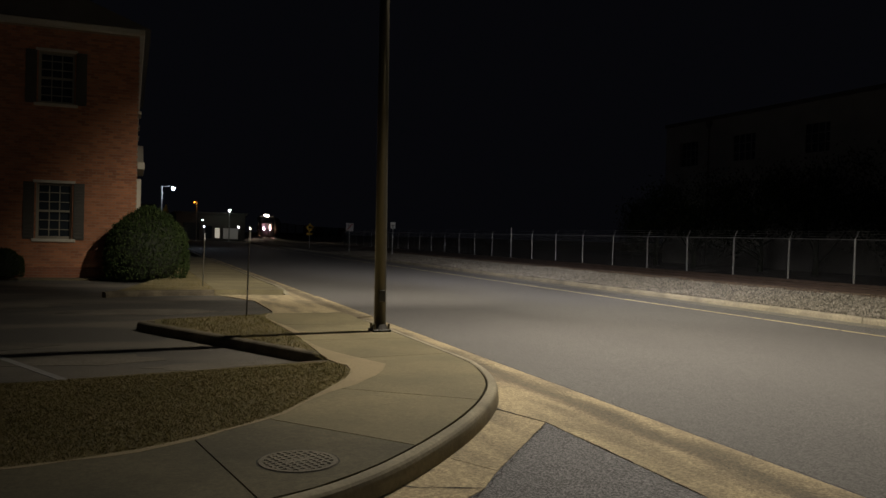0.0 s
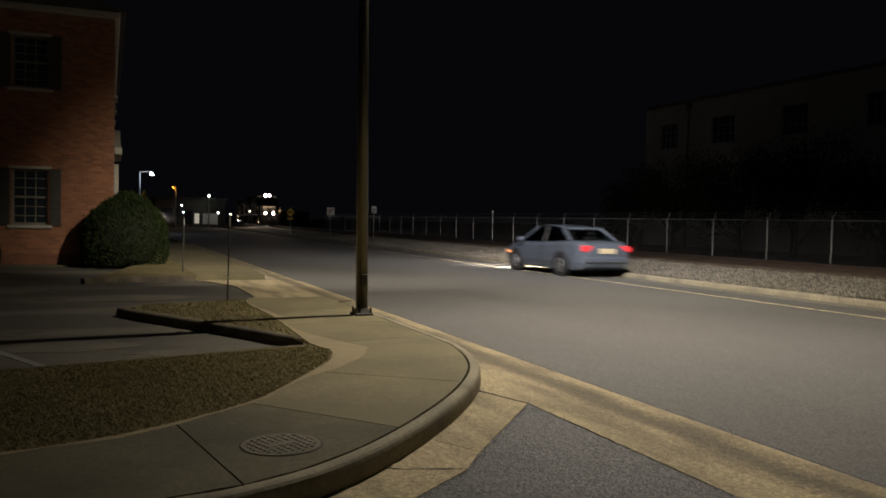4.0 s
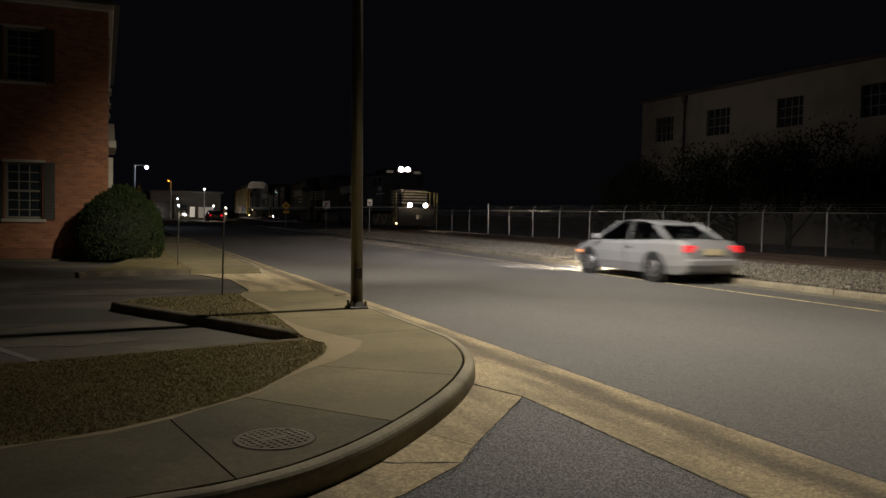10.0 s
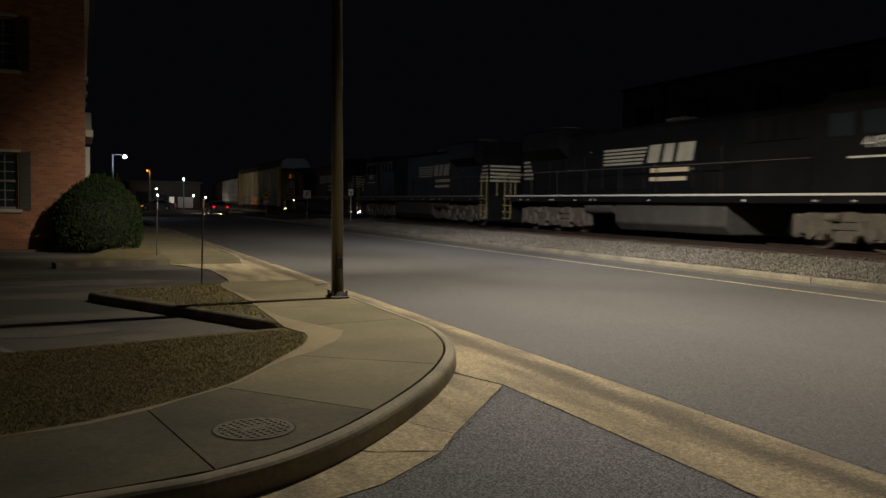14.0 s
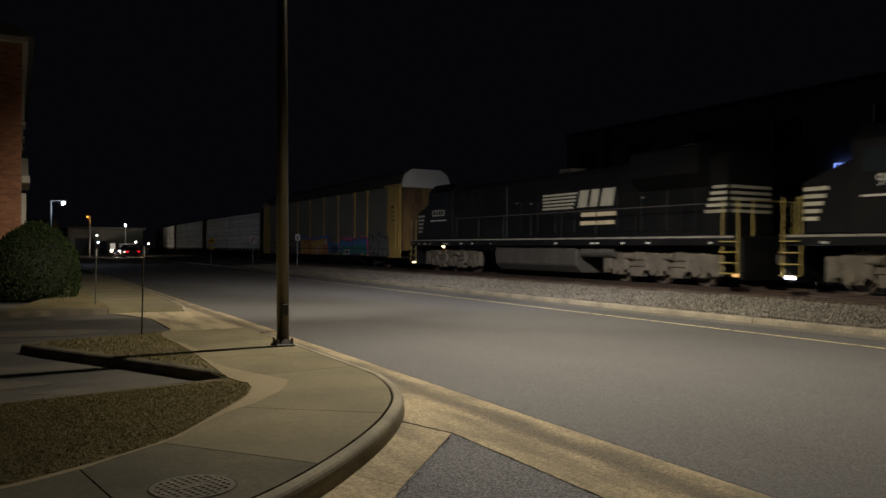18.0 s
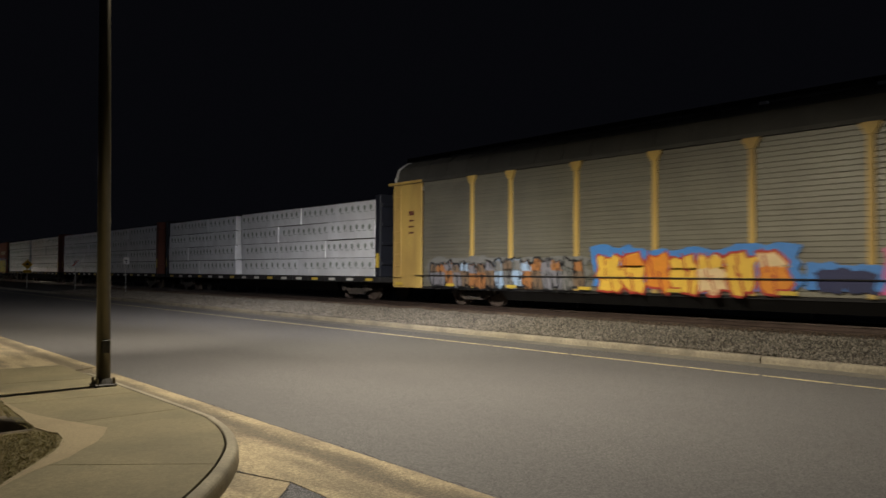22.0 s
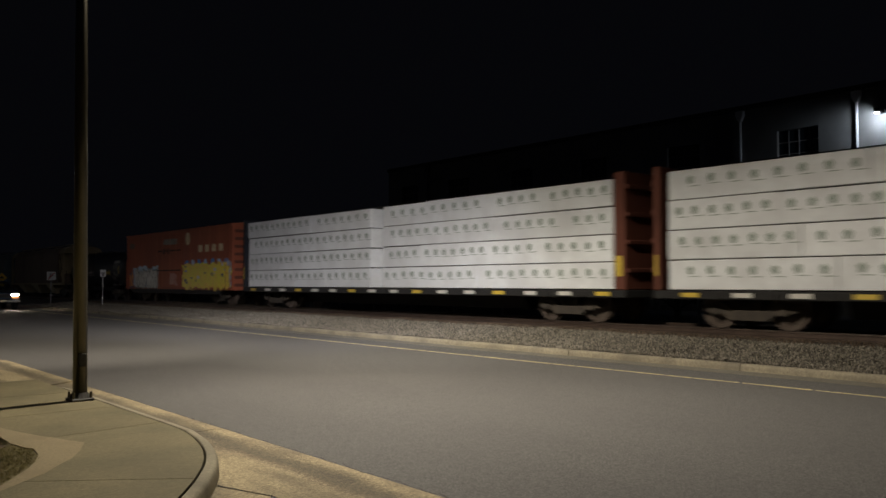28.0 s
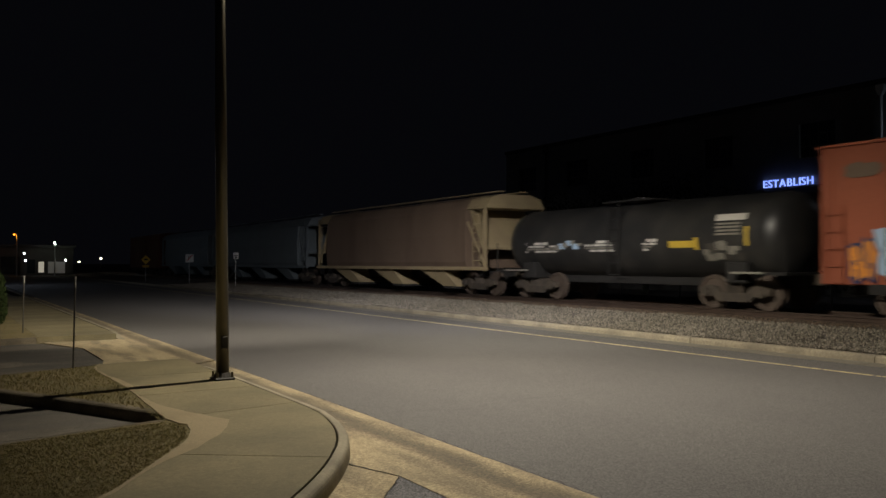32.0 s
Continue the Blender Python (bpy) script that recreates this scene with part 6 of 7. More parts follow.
def print_mesh(k):
    """A leaf-like mark with a line of small print under it."""
    bm = bmesh.new()
    prism(bm, [(0.105 * math.cos(a * 0.63 + k) * (1 - 0.25 * (a % 2)), 0.03 + 0.12 * math.sin(a * 0.63 + k) * (1 - 0.18 * (a % 2))) for a in range(10)], -0.004, -0.0005, "x")
    prism(bm, rect(-0.02, 0.02, -0.08, -0.03), -0.0045, -0.0005, "x")
    prism(bm, rect(-0.24, 0.03, -0.135, -0.112), -0.004, -0.0005, "x")
    return mesh("print", bm, PRINT)


PRINT_ME = [print_mesh(0), print_mesh(0.4)]


def lumber_car(a, b, label, bulk_front, bulk_rear, gap, seed):
    c, half = vehicle("lumber_car", label, a, b)
    rng = random.Random(seed)
    for s in (-1, 1):
        truck(c, s * (half - 2.35))
    coupler(c, half - 0.3)
    part("deck", B((-1.5, -half, 0.72), (1.5, half, 0.93), bevel=0.02), SILL, c, "dark steel car deck")
    part("frame", P([(-0.5, 0.3), (0.5, 0.3), (0.7, 0.72), (-0.7, 0.72)], -half + 4.5, half - 4.5, "y"), SILL, c)
    part("centre_beam", B((-0.06, -half + 0.4, 0.93), (0.06, half - 0.4, 4.2)), SILL, c, "tall dark centre beam")
    for e, m in ((-1, bulk_front), (1, bulk_rear)):
        y0, y1 = sorted((e * half, e * (half - (0.35 if e < 0 else 0.2))))
        bh = part("bulkhead", B((-1.5, y0, 0.93), (1.5, y1, 4.12), bevel=0.03), m, c, "tall riveted end bulkhead")
        for k in range(4):
            part("rib", B((-1.45, (y1 if e > 0 else y0 - 0.09), 1.4 + 0.75 * k), (1.45, (y1 + 0.09 if e > 0 else y0), 1.52 + 0.75 * k), bevel=0.02), m, bh)
        part("reflector", B((-1.512, y0 + 0.08, 1.3), (-1.5005, y1 - 0.06, 1.85)), SAFETY, bh, "yellow reflective strip")
    for k in range(16):
        y = -half + 0.5 + k * (2 * half - 1.8) / 15
        panel("reflector", rect(y, y + 0.5, 0.77, 0.88), SAFETY if k % 3 == 0 else STRIPE, c, -1.5, 0.005, "reflective strip on the sill")
        part("strap_winch", B((-1.54, y + 0.8, 0.74), (-1.502, y + 0.95, 0.86)), SILL, c)
    # wrapped bundles in four tiers, either side of the gap
    tier = 0.755
    for s in (-1, 1):
        for lo, hi, most in ((-half + 0.42, gap - 0.38, 4), (gap + 0.38, half - 0.42, 3)):
            for t in range(4):
                n = rng.randint(most - 2, most) if s < 0 else 2
                cuts = [lo] + sorted(lo + (hi - lo) * (q + rng.uniform(-0.16, 0.16)) / n for q in range(1, n)) + [hi]
                for y0, y1 in zip(cuts, cuts[1:]):
                    y0, y1 = y0 + rng.uniform(0.001, 0.006), y1 - rng.uniform(0.001, 0.006)
                    z0 = 0.955 + tier * t
                    lift = tier - rng.uniform(0.016, 0.042)
                    x0, x1 = (s * 0.1, s * (1.44 + rng.uniform(-0.04, 0.04)))
                    bd = part("lumber_package", B((min(x0, x1), y0, z0), (max(x0, x1), y1, z0 + lift), bevel=0.014), WRAP, c, "white plastic wrap, printed")
                    if s < 0:
                        yy, run = y0 + rng.uniform(0.25, 0.4), rng.choice((0.46, 0.5, 0.56))
                        while yy < y1 - 0.25:
                            if rng.random() > 0.01:
                                part("print", PRINT_ME[rng.randrange(2)], PRINT, bd, at=pose(x1, yy, z0 + tier * 0.58 + rng.uniform(-0.02, 0.02)))
                            yy += run + rng.uniform(-0.03, 0.03)
                        if t:
                            part("spacer", B((x1 + 0.05, y0, z0 - 0.032), (x1 + 0.12, y1, z0 - 0.002)), SILL, bd)
                        fold = bmesh.new()
                        for q in range(1):
                            fy = rng.uniform(y0 + 0.1, y1 - 0.1)
                            rod(fold, (x1 + 0.002, fy, z0 + rng.uniform(0.03, 0.2)), (x1 + 0.002, fy + rng.uniform(-0.2, 0.2), z0 + lift - rng.uniform(0.03, 0.25)), 0.012, 0.006, 5)
                        part("wrap_fold", fold, WRAP, bd)
    return c


lumber_car(93.35, 116.1, "lumber flat car with a dark navy bulkhead, full load", BULK_NAVY, BULK_NAVY, 1.35, 1)
lumber_car(117.45, 140.05, "lumber flat car with brown bulkheads, full load", BULK_BROWN, BULK_BROWN, 1.0, 2)
lumber_car(140.95, 163.05, "lumber flat car with brown ends, full white load", BULK_BROWN, BULK_NAVY, 0.3, 3)


def boxcar(a, b, label, colour, marked=True):
    c, half = vehicle("boxcar", label, a, b)
    for s in (-1, 1):
        truck(c, s * (half - 2.3))
    coupler(c, half - 0.3)
    part("frame", B((-0.6, -half + 0.3, 0.5), (0.6, half - 0.3, 0.75)), SILL, c)
    part("body", B((-1.46, -half + 0.02, 0.76), (1.46, half - 0.02, 3.99), bevel=0.02), colour, c)
    part("sill", B((-1.5, -half + 1.2, 0.55), (-1.46, half - 1.2, 0.78)), SILL, c)
    part("roof", P([(-1.53, 3.97), (-1.53, 4.03), (0, 4.2), (1.53, 4.03), (1.53, 3.97)], -half, half, "y"), colour, c, "shallow pitched roof")
    for k in range(13):
        y = -half + 0.3 + k * (2 * half - 0.6) / 12
        part("roof_rib", P([(-1.535, 4.0), (-1.535, 4.045), (0, 4.22), (1.535, 4.045), (1.535, 4.0), (0, 4.17)], y - 0.04, y + 0.04, "y"), colour, c)
        if abs(y - 0.4) > 1.7:
            part("side_post", B((-1.478, y - 0.04, 0.8), (-1.455, y + 0.04, 3.96), bevel=0.008), colour, c)
    for e in (-1, 1):
        for k in range(8):
            part("end_rib", B((-1.35, min(e * half, e * (half + 0.05)) - 0.0, 0.95 + 0.38 * k), (1.35, max(e * half, e * (half + 0.05)), 1.1 + 0.38 * k), bevel=0.02), BULK_BROWN, c, "dark corrugated end rib")
        ladder(c, e * (half - 0.4), 0.8, 2.6 if e > 0 else 2.6, -1.52, 0.42, colour, 0.4)
    d = part("door", B((-1.53, -1.3, 0.85), (-1.465, 2.0, 3.9), bevel=0.015), colour, c, "sliding plug door")
    for k in range(5):
        part("door_rib", B((-1.55, -1.28, 1.25 + 0.55 * k), (-1.531, 1.98, 1.31 + 0.55 * k)), SILL if k % 2 else colour, d)
    for y in (-0.6, 0.2, 1.3):
        part("lock_rod", R((-1.56, y, 0.9), (-1.56, y, 3.9), 0.02, n=6), colour, d)
    if not marked:
        return
    for k in range(4):
        y = -half + 0.95 + 0.82 * k
        panel("mark", rect(y, y + 0.46, 2.74, 3.1), CREAM, c, -1.503, 0.006, "cream painted block")
    panel("emblem", [(-half + 5.25 + 0.28 * math.cos(v * math.pi / 5), 3.5 + 0.36 * math.sin(v * math.pi / 5)) for v in range(10)], CREAM, c, -1.505, 0.006, "round cream emblem")
    rng = random.Random(9)
    panel("data_patch", splash(rng, -0.9, 1.2, 3.25, 3.6, 20, 0.15), WORN, c, -1.56, 0.006, "whitewashed number patch")
    for k in range(2):
        panel("stencil", rect(0.1 + 0.75 * k, 0.6 + 0.75 * k, 2.75, 3.05), BULK_BROWN, c, -1.56, 0.005)
    panel("worn_patch", splash(rng, half - 1.6, half - 0.6, 3.15, 3.6, 14, 0.4), HOP_TAN, c, -1.503, 0.004, "scraped paint patch")
    lettering(c, rng, -half + 0.2, -half + 5.7, 0.8, 2.2, 6, "lemon", "yellow", -1.51, 0.05, back="lemon")
    for k in range(16):
        y, z = -half + rng.uniform(0.5, 5.4), rng.uniform(1.0, 2.0)
        panel("spray_dot", splash(rng, y, y + rng.uniform(0.1, 0.42), z, z + rng.uniform(0.06, 0.26), 9, 0.4), PAINTS["navy" if k % 3 else "white"], c, -1.53, 0.004, "dark sprayed accent")
    for k in range(4):
        z = 0.85 + 0.35 * k
        panel("spray_shadow", splash(rng, -half + 0.03, -half + 0.4 + 0.1 * (k % 2), z, z + 0.4, 10, 0.3), PAINTS["sky"], c, -1.512, 0.004 + 0.0004 * k, "sprayed blue edge")
    for k in range(7):
        y = -half + 0.3 + 0.8 * k
        panel("spray_shadow", splash(rng, y, y + 0.5, 1.95 + rng.uniform(-0.1, 0.1), 2.4, 9, 0.35), PAINTS["sky" if k % 2 else "blue"], c, -1.507, 0.004, "sprayed blue edge")
    lettering(c, rng, 2.1, half - 1.6, 0.8, 2.1, 6, "white", "black", -1.503, 0.08, back="sky")
    panel("spray_cloud", splash(rng, -0.9, 0.2, 0.95, 1.7, 16, 0.4), PAINTS["blush"], c, -1.56, 0.004, "faded pink spray patch")
    lettering(c, rng, half - 1.4, half - 0.75, 0.85, 1.8, 2, "orange", "navy", -1.503, 0.0)


boxcar(164.3, 179.05, "orange-red boxcar with yellow graffiti on its side", BOX_RED)


def tank_car(a, b):
    c, half = vehicle("tank_car", "black tank car with white and yellow stencils", a, b)
    for s in (-1, 1):
        truck(c, s * (half - 1.95))
    coupler(c, half - 0.3)
    rings = []
    zc, r, l = 1.98, 1.22, half - 0.25
    for y, q in ((-l, 0.15), (-l + 0.06, 0.5), (-l + 0.2, 0.8), (-l + 0.42, 0.96), (-l + 0.7, 1.0), (l - 0.7, 1.0), (l - 0.42, 0.96), (l - 0.2, 0.8), (l - 0.06, 0.5), (l, 0.15)):
        rings.append([(r * q * math.cos(k * math.pi / 16), y, zc + r * q * math.sin(k * math.pi / 16)) for k in range(32)])
    part("tank", loft(bmesh.new(), rings), TANK, c, "black cylindrical tank", smooth=True)
    for y in (-l + 0.75, 0.0, l - 0.75):
        part("band", loft(bmesh.new(), [[((r + 0.012) * math.cos(k * math.pi / 16), yy, zc + (r + 0.012) * math.sin(k * math.pi / 16)) for k in range(32)] for yy in (y - 0.05, y + 0.05)]), TANK, c)
    part("frame", B((-0.45, -half + 0.2, 0.6), (0.45, half - 0.2, 0.95), bevel=0.02), SILL, c)
    for e in (-1, 1):
        part("saddle", B((-1.2, e * (half - 1.75) - 0.35, 0.72), (1.2, e * (half - 1.75) + 0.35, 1.3), bevel=0.04), SILL, c)
        part("end_platform", B((-1.45, min(e * (half - 0.1), e * (half - 0.9)), 0.95), (1.45, max(e * (half - 0.1), e * (half - 0.9)), 1.02)), SILL, c)
        for k in (-1, 1):
            part("grab_rail", R((k * 1.42, e * (half - 0.15), 1.0), (k * 1.42, e * (half - 0.15), 2.0), 0.02, n=6), SILL, c)
    part("dome", R((0, 0, zc + r - 0.05), (0, 0, zc + r + 0.15), 0.42, n=18), TANK, c)
    part("walkway", B((-0.75, -1.1, zc + r + 0.02), (0.75, 1.1, zc + r + 0.07)), SILL, c)
    ladder(c, 0.0, 0.9, 3.2, -1.34, 0.45, SILL, 0.35)

    def patch(y0, y1, a0, a1, material, label):
        bm = bmesh.new()
        n = 5
        at = [math.radians(a0 + (a1 - a0) * k / n) for k in range(n + 1)]
        loft(bm, [[(-(r + 0.012) * math.cos(t), y, zc + (r + 0.012) * math.sin(t)) for t in at] + [(-(r + 0.002) * math.cos(t), y, zc + (r + 0.002) * math.sin(t)) for t in at[::-1]] for y in (y0, y1)])
        part("stencil", bm, material, c, label)

    rng = random.Random(4)
    patch(-4.75, -3.75, 21, 30, STRIPE, "white stencil panel")
    for k in range(4):
        patch(-4.6, -3.75 - rng.uniform(0, 0.2), 15.5 - 4.5 * k, 18 - 4.5 * k, WORN, "grey stencil bar")
    patch(-4.1, -3.85, -10, -5, WORN, "small worn stencil")
    patch(-4.85, -4.75, -12, 12, SAFETY, "yellow inspection strip")
    for k in range(9):
        y, t = -4.7 + 0.14 * k, rng.uniform(-34, -14)
        patch(y, y + rng.uniform(0.2, 0.4), t, t + rng.uniform(4, 12), WORN if k % 3 else GRIME, "faint pale scrawl")
    patch(-3.05, -2.15, -13, -4, SAFETY, "yellow placard")
    patch(-3.2, -3.06, -16, 0, SAFETY, "yellow placard edge")
    for y0, y1 in ((2.9, 4.6), (0.15, 1.45), (-1.75, -1.1)):
        for row in range(4):
            y = y0 + rng.uniform(0, 0.15)
            while y < y1:
                l = rng.uniform(0.12, 0.4)
                if rng.random() < 0.8:
                    patch(y, min(y + l, y1), -4 - 4.2 * row, -1 - 4.2 * row + (1.2 if row == 0 else 0), STRIPE if row != 2 else WORN, "white stencil bar")
                y += l + 0.07
    for k in range(7):
        y, t = 1.6 + 0.18 * k, rng.uniform(-14, -4)
        patch(y, y + rng.uniform(0.15, 0.3), t, t + rng.uniform(3, 9), PAINTS["sky"] if k % 2 else WORN, "pale sprayed scrawl")
    for e in (-1, 1):
        part("side_step", B((-1.5, e * (half - 1.2) - 0.5, 0.98), (-1.2, e * (half - 1.2) + 0.5, 1.03)), WORN, c, "pale worn side platform")


tank_car(179.9, 192.3)


def hopper(a, b, label, side, end, marked=False):
    c, half = vehicle("hopper_car", label, a, b)
    for s in (-1, 1):
        truck(c, s * (half - 1.5))
    coupler(c, half - 0.3)
    prof = [(-1.42, 1.06), (-1.5, 1.3), (-1.52, 2.4), (-1.45, 3.4), (-1.2, 3.8), (-0.7, 3.95), (0.7, 3.95), (1.2, 3.8), (1.45, 3.4), (1.52, 2.4), (1.5, 1.3), (1.42, 1.06)]
    part("body", loft(bmesh.new(), [[(x, y, z) for x, z in prof] for y in (-half + 1.7, half - 1.7)]), side, c, "smooth curved hopper side", smooth=False)
    part("sill", B((-1.5, -half + 0.3, 0.98), (-1.42, half - 0.3, 1.12)), end, c)
    part("frame", B((-0.4, -half + 0.25, 0.6), (0.4, half - 0.25, 0.95)), SILL, c)
    for k in range(3):
        y = -half + 1.7 + (2 * half - 3.4) * (k + 0.5) / 3
        part("discharge_bay", loft(bmesh.new(), [[(-1.38, y - 0.3, 1.05), (1.38, y - 0.3, 1.05), (1.38, y + 1.75, 1.05), (-1.38, y + 1.75, 1.05)], [(-1.2, y - 1.15, 0.3), (1.2, y - 1.15, 0.3), (1.2, y - 0.15, 0.3), (-1.2, y - 0.15, 0.3)]]), end, c, "sloping discharge bay")
        part("outlet_gate", B((-1.25, y - 1.1, 0.2), (1.25, y - 0.2, 0.298), bevel=0.02), SILL, c)
    for e in (-1, 1):
        part("slope_sheet", loft(bmesh.new(), [[(x, e * (half - 1.7), z) for x, z in ((-1.35, 3.6), (1.35, 3.6), (1.35, 3.5), (-1.35, 3.5))], [(x, e * (half - 0.75), z) for x, z in ((-1.35, 1.9), (1.35, 1.9), (1.35, 1.8), (-1.35, 1.8))]]), end, c)
        part("end_hood", P([(-1.44, 3.4), (-1.2, 3.8), (-0.7, 3.95), (0.7, 3.95), (1.2, 3.8), (1.44, 3.4)], *sorted((e * (half - 1.7), e * (half - 0.35))), "y"), end, c, "overhanging roof end")
        for x in (-1.4, 1.4):
            part("corner_post", B((x - 0.06, min(e * (half - 0.45), e * (half - 0.55)), 0.95), (x + 0.06, max(e * (half - 0.45), e * (half - 0.55)), 3.45)), end, c)
            part("brace", R((x, e * (half - 0.5), 1.1), (x, e * (half - 1.7), 2.9), 0.045, n=6), end, c)
        ladder(c, e * (half - 0.9), 1.0, 3.7, -1.53, 0.45, end, 0.36)
    for s in (-1, 1):
        part("running_board", B((s * 0.55 - 0.12, -half + 0.5, 4.06), (s * 0.55 + 0.12, half - 0.5, 4.1)), end, c)
    for k in range(4):
        y = -half + 2.6 + k * (2 * half - 5.2) / 3
        part("hatch", B((-0.35, y - 0.6, 3.95), (0.35, y + 0.6, 4.04), bevel=0.02), end, c)


hopper(192.5, 209.4, "tan covered hopper car with pale ends", HOP_TAN, HOP_END)
hopper(210.2, 228.0, "grey-blue covered hopper car", HOP_BLUE, HOP_BLUE)
hopper(228.8, 246.0, "dark covered hopper car near the train's end", HOP_BLUE, HOP_BLUE)
boxcar(247.0, 262.0, "plain dark red boxcar at the train's tail", BULK_BROWN, False)

# ---- road vehicles: front towards +y ----
TYRE = mat("tyre", (0.02, 0.02, 0.02), 0.9)
ALLOY = mat("alloy", (0.55, 0.55, 0.55), 0.35, 0.9, 30, 0.1)
CHROME = mat("chrome", (0.7, 0.7, 0.7), 0.18, 1.0, 30, 0.05, 3, 0.0)
PLASTIC = mat("dark_plastic", (0.02, 0.02, 0.02), 0.5)
TAIL = glow("tail_lamp", (1.0, 0.012, 0.02), 1.1, 0.04)
FRONT = glow("car_headlamp", (1.0, 0.86, 0.66), 45.0)
BEAM = glow("beam_lamp", (1.0, 0.86, 0.70), 4500.0)
TRUCK_LAMP = glow("truck_headlamp", (1.0, 0.86, 0.66), 160.0)
AMBER = glow("amber_lamp", (1.0, 0.30, 0.05), 1.6, 0.2)


def car_paint(name, colour):
    m = mat(name, colour, 0.28, 0.25, 60, 0.04, 1.5, 0.0, [c * 0.93 for c in colour])
    m.node_tree.nodes["Principled BSDF"].inputs["Coat Weight"].default_value = 0.5
    return m


def tyre_wheel(parent, x, y, r, w=0.2):
    side = 1 if x > 0 else -1
    t = part("wheel", R((x - w / 2, y, r), (x + w / 2, y, r), r, n=28), TYRE, parent, "black tyre", smooth=False)
    part("rim", R((x + side * (w / 2 - 0.02), y, r), (x + side * (w / 2 + 0.012), y, r), r * 0.66, r * 0.6, 20), ALLOY, t, "silver rim")
    for k in range(5):
        a = 2 * math.pi * k / 5
        part("spoke_gap", R((x + side * (w / 2 + 0.0125), y + r * 0.38 * math.cos(a), r + r * 0.38 * math.sin(a)), (x + side * (w / 2 + 0.014), y + r * 0.38 * math.cos(a), r + r * 0.38 * math.sin(a)), r * 0.13, n=8), PLASTIC, t)


def sedan(label, colour, seed):
    s = thing("sedan", label, "car")
    paint = car_paint("sedan_paint", colour)

    def ring(y, w, zt, zb):
        return [(-w * 0.93, y, zb), (-w, y, 0.42), (-w, y, 0.66), (-w * 0.965, y, zt - 0.1), (-w * 0.84, y, zt), (0, y, zt + 0.025), (w * 0.84, y, zt), (w * 0.965, y, zt - 0.1), (w, y, 0.66), (w, y, 0.42), (w * 0.93, y, zb)]
    st = [(-2.38, 0.62, 0.80, 0.42), (-2.32, 0.76, 0.95, 0.3), (-2.1, 0.86, 1.01, 0.22), (-1.4, 0.90, 1.01, 0.2), (-0.3, 0.91, 0.97, 0.2), (0.9, 0.91, 0.94, 0.2), (1.5, 0.89, 0.90, 0.22), (2.05, 0.84, 0.78, 0.25), (2.28, 0.72, 0.66, 0.3), (2.36, 0.55, 0.55, 0.36)]
    part("body", loft(bmesh.new(), [ring(*p) for p in st]), paint, s, smooth=False)

    def g(y, wb, zb, wt, zt):
        return [(-wb, y, zb), (-wt, y, zt), (wt, y, zt), (wb, y, zb)]
    part("glasshouse", loft(bmesh.new(), [g(-1.75, 0.74, 0.98, 0.72, 1.0), g(-1.0, 0.78, 0.98, 0.6, 1.38), g(-0.2, 0.8, 0.96, 0.61, 1.43), g(0.4, 0.8, 0.95, 0.59, 1.40), g(1.25, 0.78, 0.92, 0.74, 0.94)]), PANE, s, "tinted windows")
    part("roof", loft(bmesh.new(), [[(-w, y, z), (-w * 0.7, y, z + 0.03), (w * 0.7, y, z + 0.03), (w, y, z), (w * 0.9, y, z - 0.03), (-w * 0.9, y, z - 0.03)] for y, w, z in ((-1.08, 0.6, 1.365), (-0.6, 0.625, 1.42), (-0.1, 0.625, 1.435), (0.35, 0.6, 1.415), (0.5, 0.57, 1.38))]), paint, s)
    for k in (-1, 1):
        part("pillar", R((k * 0.77, -1.72, 1.0), (k * 0.61, -1.02, 1.39), 0.055, n=6), paint, s)
        part("pillar", R((k * 0.80, -0.25, 0.95), (k * 0.62, -0.2, 1.42), 0.03, n=6), PLASTIC, s)
        part("pillar", R((k * 0.79, 1.22, 0.93), (k * 0.60, 0.42, 1.40), 0.035, n=6), paint, s)
        part("mirror", B((k * 0.98 - 0.1, 0.85, 0.95), (k * 0.98 + 0.1, 0.97, 1.08), bevel=0.03), paint, s)
        part("tail_light", B((k * 0.64 - 0.16, -2.37, 0.74), (k * 0.64 + 0.16, -2.28, 0.9), bevel=0.02), TAIL, s, "glowing red tail lamp")
        part("headlight", B((k * 0.5 - 0.12, 2.24, 0.54), (k * 0.5 + 0.12, 2.36, 0.64), bevel=0.02), FRONT, s, "glowing headlamp")
        part("side_marker", B((k * 0.885 - 0.01, 1.75, 0.55), (k * 0.885 + 0.012, 1.95, 0.62)), AMBER, s, "amber side lamp")
        part("door_handle", B((k * 0.915 - 0.012, -0.5, 0.8), (k * 0.915 + 0.015, -0.3, 0.84)), paint, s)
        part("door_seam", B((k * 0.912 - 0.004, -0.27, 0.3), (k * 0.912 + 0.003, -0.255, 0.9)), PLASTIC, s)
        for y in (-1.35, 1.38):
            tyre_wheel(s, k * 0.82, y, 0.32)
            part("wheel_arch", R((k * 0.80, y, 0.34), (k * 0.906, y, 0.34), 0.385, n=24), PLASTIC, s)
    for x in (-0.38, 0.38):
        for y, h in ((-0.95, 1.2), (0.05, 1.22)):
            st = part("seat", B((x - 0.22, y - 0.08, 0.95), (x + 0.22, y + 0.06, h - 0.06), bevel=0.04), PLASTIC, s, "dark car seat")
            part("headrest", B((x - 0.12, y - 0.07, h - 0.04), (x + 0.12, y + 0.03, h + 0.09), bevel=0.03), PLASTIC, st)
        part("beam_lamp", R((x * 1.3, 2.355, 0.6), (x * 1.3, 2.375, 0.6), 0.06, n=12), BEAM, s, "bright headlamp reflector")
